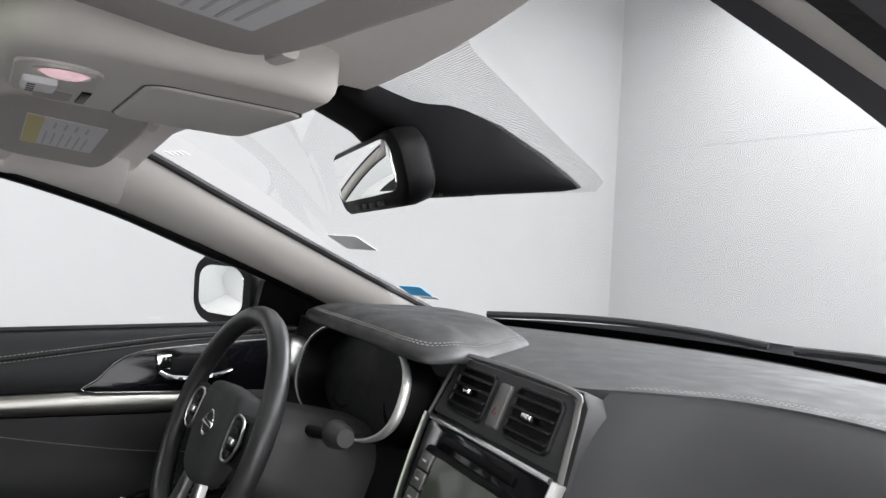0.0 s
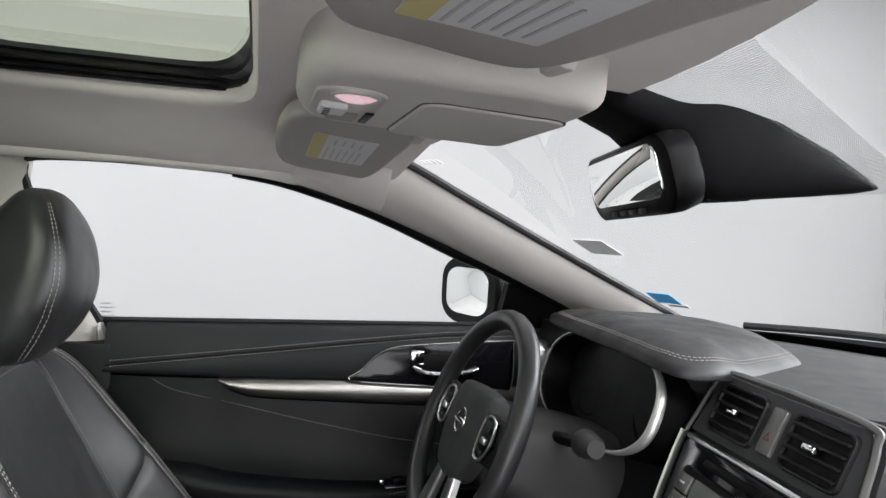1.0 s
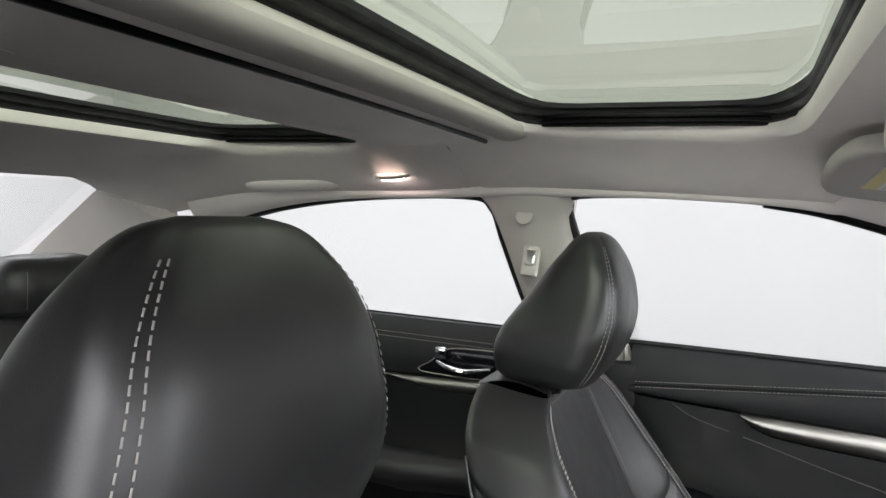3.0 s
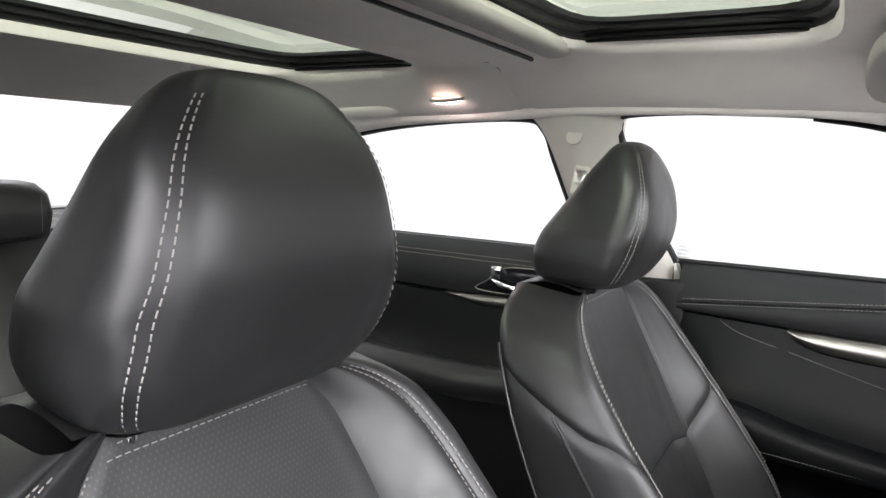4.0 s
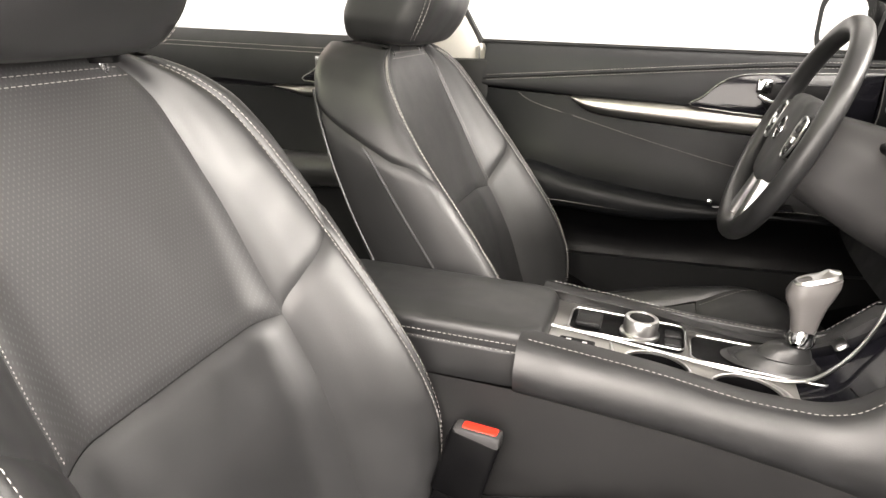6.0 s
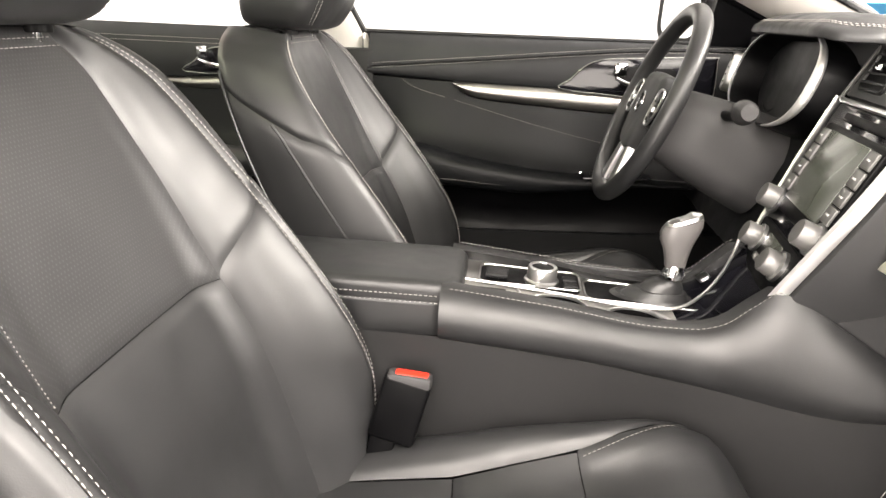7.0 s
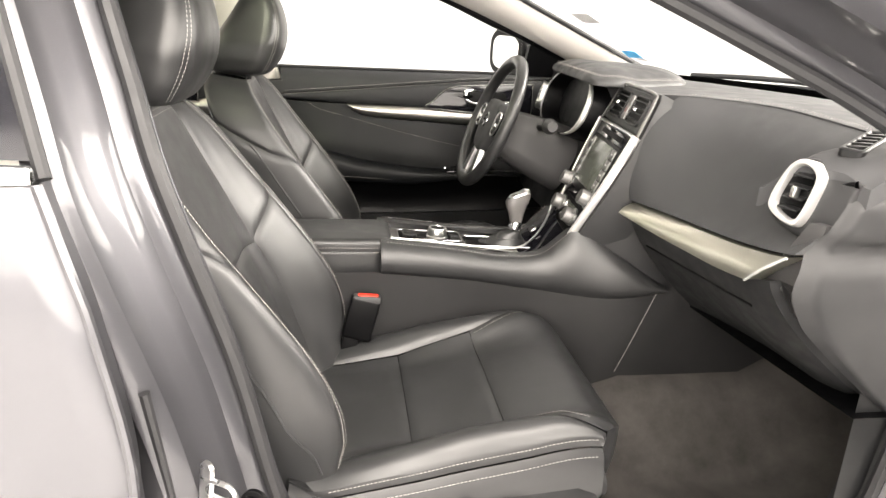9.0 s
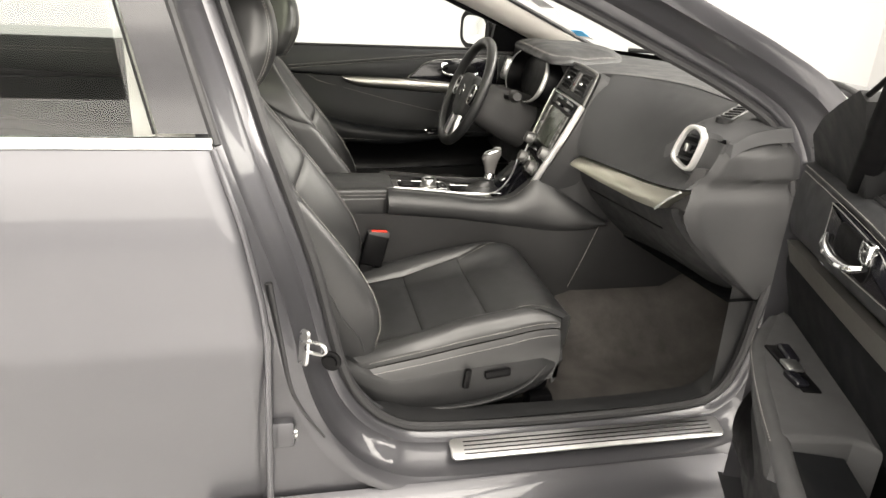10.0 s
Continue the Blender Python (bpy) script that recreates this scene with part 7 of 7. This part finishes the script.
sticker("sticker", -0.582, 1.143, 0.054, 0.026, GREYST, "grey service sticker")
sticker("sticker", -0.594, 1.044, 0.036, 0.020, BLUE, "blue sticker")
sticker("sticker", -0.586, 1.030, 0.030, 0.005, PAPER, "")
for k in range(4):
    sticker("glass_mark", -0.655 + 0.012 * k, 1.290, 0.007, 0.006, GREYST, "")
for q in (-1, 1):
    part("pillar_patch", grid(lambda u, v: Vector(apillar(q)(0.62 + 0.08 * u, 0.42 + 0.25 * v)) + Vector((-q * 0.004, -0.003, -0.002)), 5, 4), PILLAR, shell, "moulded airbag mark")

part("lower_band", grid(lambda u, v: on_screen(lerp(-0.66, 0.66, u), lerp(0.962, 0.990 + 0.006 * abs(2 * u - 1), v), 0.005), 40, 3), DARK, ws, "black printed lower glass border")

# ---- rear compartment ----
rs = thing("rear_bench", (0, -1.6, 0.3), "black leather rear bench seat with headrests", "car seat")
part("cushion", grid(lambda u, v: (lerp(-0.66, 0.66, u), lerp(-1.10, -1.62, v), 0.47 - 0.05 * v - 0.03 * (1 - math.sin(math.pi * min(1, v * 3 + 0.15)) if v < 0.12 else 0)), 20, 14, (0, 0, -0.15)), LEATHER, rs)
part("backrest", grid(lambda u, v: (lerp(-0.66, 0.66, u), lerp(-1.56, -1.80, v) + 0.02 * math.cos(6 * math.pi * (u - 0.5)) * math.sin(math.pi * v), lerp(0.40, 0.96, v)), 40, 16, (0, -0.10, -0.02)), LEATHER, rs)
for hx in (-0.36, 0.0, 0.36):
    rows = []
    for z, w, d in ((0.945, 0.10, 0.045), (0.955, 0.125, 0.06), (1.0, 0.13, 0.068), (1.04, 0.122, 0.062), (1.062, 0.10, 0.045), (1.068, 0.07, 0.025)):
        rows.append([Vector((hx + w * a * 2, -1.79 + d * b * 2, z)) for a, b in rrect(1, 1, 0.33, 5)])
    hr = part("headrest", loft(rows), LEATHER, rs, "low black leather headrest")
    for q in (-1, 1):
        part("stitching", stitches([Vector((hx + q * 0.085, -1.79 + 0.069 - 0.1 * abs(z - 1.0) ** 1.3, z)) for z in (0.96, 0.98, 1.0, 1.02, 1.04)], (0, 1, 0.2)), STITCH, hr)
solo("parcel_shelf", box(1.24, 0.55, 0.03, pose(0, -2.12, 0.93), 0.01), PLASTIC, "black parcel shelf below the rear screen", "shelf")
solo("boot_lid", grid(lambda u, v: (lerp(-0.75, 0.75, u), lerp(-2.38, -2.75, v), 0.95 - 0.05 * v * v), 8, 6, (0, 0, -0.03)), PAINT, "dark grey metallic boot lid", "boot lid")

# ---- seat belt buckles ----
for q, bx, by, bz in ((1, 0.152, -0.338, 0.536), (-1, -0.147, -0.315, 0.505)):
    bk = thing("buckle", (bx, by - 0.03, bz - 0.12), "black seat belt buckle with red release button", "buckle", "seat belt buckles")
    BM = pose(bx, by, bz, -14, q * -4, 0)
    part("case", box(0.028, 0.064, 0.095, BM @ pose(0, 0, -0.044), 0.006, 3), DARK, bk, "black plastic case")
    part("case_top", box(0.027, 0.060, 0.020, BM @ pose(0, 0.001, 0.000, 10), 0.005), GREYPLASTIC, bk, "grey collar round the button")
    part("release_button", box(0.0195, 0.046, 0.016, BM @ pose(0, 0.003, 0.004, 10), 0.004), RED, bk, "red release button")
    part("stalk", box(0.014, 0.036, 0.13, BM @ pose(0, -0.01, -0.13), 0.004), DARK, bk)

# ---- grab handle and rear courtesy lamp ----
gh = thing("grab_handle", (-0.575, -1.3, 1.26), "greige folding grab handle above the rear door", "grab handle")
part("bar", tube(spline([(-0.588, -1.17, 1.262), (-0.575, -1.20, 1.250), (-0.572, -1.30, 1.244), (-0.575, -1.40, 1.240), (-0.590, -1.43, 1.248)], 6), 0.020, 12, flat=0.45, up=(0.6, 0, -0.8)), LINER, gh)
for y in (-1.17, -1.43):
    part("mount", box(0.03, 0.04, 0.024, pose(-0.592, y, 1.260), 0.01), LINER, gh)
rl = thing("courtesy_lamp", (-0.54, -1.03, 1.275), "lit round courtesy lamp in the headliner", "lamp")
RM = plane_at((-0.540, -1.033, liner_z(0.54, -1.033) - 0.004), (1, 0, -0.25), (0, -1, 0))
part("lens", lathe([(0.0, 0.009), (0.02, 0.008), (0.029, 0.004), (0.031, 0.0)], RM, 24), RLENS, rl, "glowing lens")
part("ring", lathe([(0.038, -0.004), (0.037, 0.002), (0.032, 0.003), (0.031, -0.004)], RM, 24), PILLAR, rl)


# ---- outer body ahead of and behind the doors ----
WHEELS = ((-0.80, 1.36), (0.80, 1.36), (-0.80, -1.52), (0.80, -1.52))


def side_panel(q, y0, y1, top, name, lab):
    """A wing panel with its wheel arch cut out and a rolled upper edge."""
    bm = grid(lambda u, v: (q * (0.862 - 0.10 * smooth01(abs(lerp(y0, y1, u) + 0.1) / 2.7 - 0.25) - 0.03 * v ** 5 - 0.02 * (1 - v) ** 2), lerp(y0, y1, u), lerp(0.20, top(lerp(y0, y1, u)), v)), 70, 36)
    kill = [f for f in bm.faces if any(math.hypot(f.calc_center_median().y - wy, f.calc_center_median().z - 0.335) < 0.375 for _, wy in WHEELS)]
    bmesh.ops.delete(bm, geom=kill, context="FACES")
    return part(name, bm, PAINT, shell, lab)


for q in (-1, 1):
    side_panel(q, 0.57, 2.02, lambda y: ramp(y, [(0.57, 0.945), (1.2, 0.90), (1.8, 0.78), (2.02, 0.70)]), "front_wing", "dark grey metallic front wing")
    side_panel(q, -1.79, -2.80, lambda y: ramp(y, [(-2.80, 0.88), (-2.3, 0.945), (-1.79, 0.95)]), "rear_wing", "dark grey metallic rear wing")
    part("rear_pillar", grid(lambda u, v: (q * lerp(lerp(0.80, 0.64, v), lerp(0.74, 0.56, v), u), lerp(-1.72 - 0.05 * (1 - v), -2.40 + 0.56 * v, u), lerp(0.945, 1.26 - 0.05 * u, v)), 10, 10, (-q * 0.02, 0, -0.01)), PAINT, shell, "dark grey metallic rear pillar")
    part("headlamp", grid(lambda u, v: (q * lerp(0.50, 0.775, u), 2.06 - 0.26 * u ** 2 - 0.05 * v, lerp(0.60 + 0.04 * u, 0.685 + 0.03 * u, v)), 10, 5, (0, -0.03, 0)), GLOSSBLACK, shell, "clear glazed headlamp")
    part("tail_lamp", grid(lambda u, v: (q * lerp(0.45, 0.77, u), -2.84 + 0.12 * u ** 3 + 0.03 * v, lerp(0.72, 0.84, v)), 8, 5, (0, 0.03, 0)), RED, shell, "red tail lamp")
part("front_bumper", grid(lambda u, v: (lerp(-0.78, 0.78, u), 2.12 - 0.32 * abs(2 * u - 1) ** 3 - 0.10 * (2 * v - 1) ** 2, lerp(0.18, 0.66, v)), 36, 14, (0, -0.03, 0)), PAINT, shell, "dark grey metallic front bumper")
part("grille", slab(rrect(0.62, 0.24, 0.06), 0.02, plane_at((0, 2.128, 0.47), (-1, 0, 0), (0, 0, 1)), 0.006), DARK, shell, "black front grille")
part("rear_bumper", grid(lambda u, v: (lerp(-0.78, 0.78, u), -2.90 + 0.16 * abs(2 * u - 1) ** 3 + 0.06 * (2 * v - 1) ** 2, lerp(0.22, 0.70, v)), 36, 12, (0, 0.03, 0)), PAINT, shell, "dark grey metallic rear bumper")
part("boot_face", grid(lambda u, v: (lerp(-0.74, 0.74, u), -2.80 + 0.06 * v, lerp(0.68, 0.92, v)), 12, 6, (0, 0.03, 0)), PAINT, shell)
part("underbody", box(1.5, 4.6, 0.05, pose(0, -0.4, 0.14), 0.01), DARK, shell)


def road_wheel(x, y):
    q = 1 if x > 0 else -1
    w = thing("road_wheel", (x, y, 0.325), "dark alloy wheel with black tyre", "wheel", "road wheels")
    m = plane_at((x + q * 0.03, y, 0.325), (0, q, 0), (0, 0, 1))
    tyre = part("tyre", lathe([(0.225, -0.20), (0.300, -0.20), (0.322, -0.18), (0.325, -0.10), (0.322, -0.02), (0.300, 0.0), (0.225, -0.004)], m, 48), RUBBER, w, "black rubber tyre")
    rim_ = part("rim", lathe([(0.228, -0.15), (0.228, 0.0), (0.214, 0.002), (0.205, -0.03), (0.205, -0.10)], m, 48, False), SATIN, w, "satin alloy rim")
    for k in range(5):
        part("spoke", box(0.055, 0.21, 0.025, m @ pose(0, 0, -0.02, 0, 0, 72 * k) @ pose(0, 0.105, 0), 0.008), SATIN, rim_)
    part("hub", lathe([(0.05, -0.05), (0.05, -0.006), (0.04, 0.002), (0.0, 0.002)], m, 24), SATIN, rim_)
    return tyre


for wx, wy in WHEELS:
    road_wheel(wx, wy)
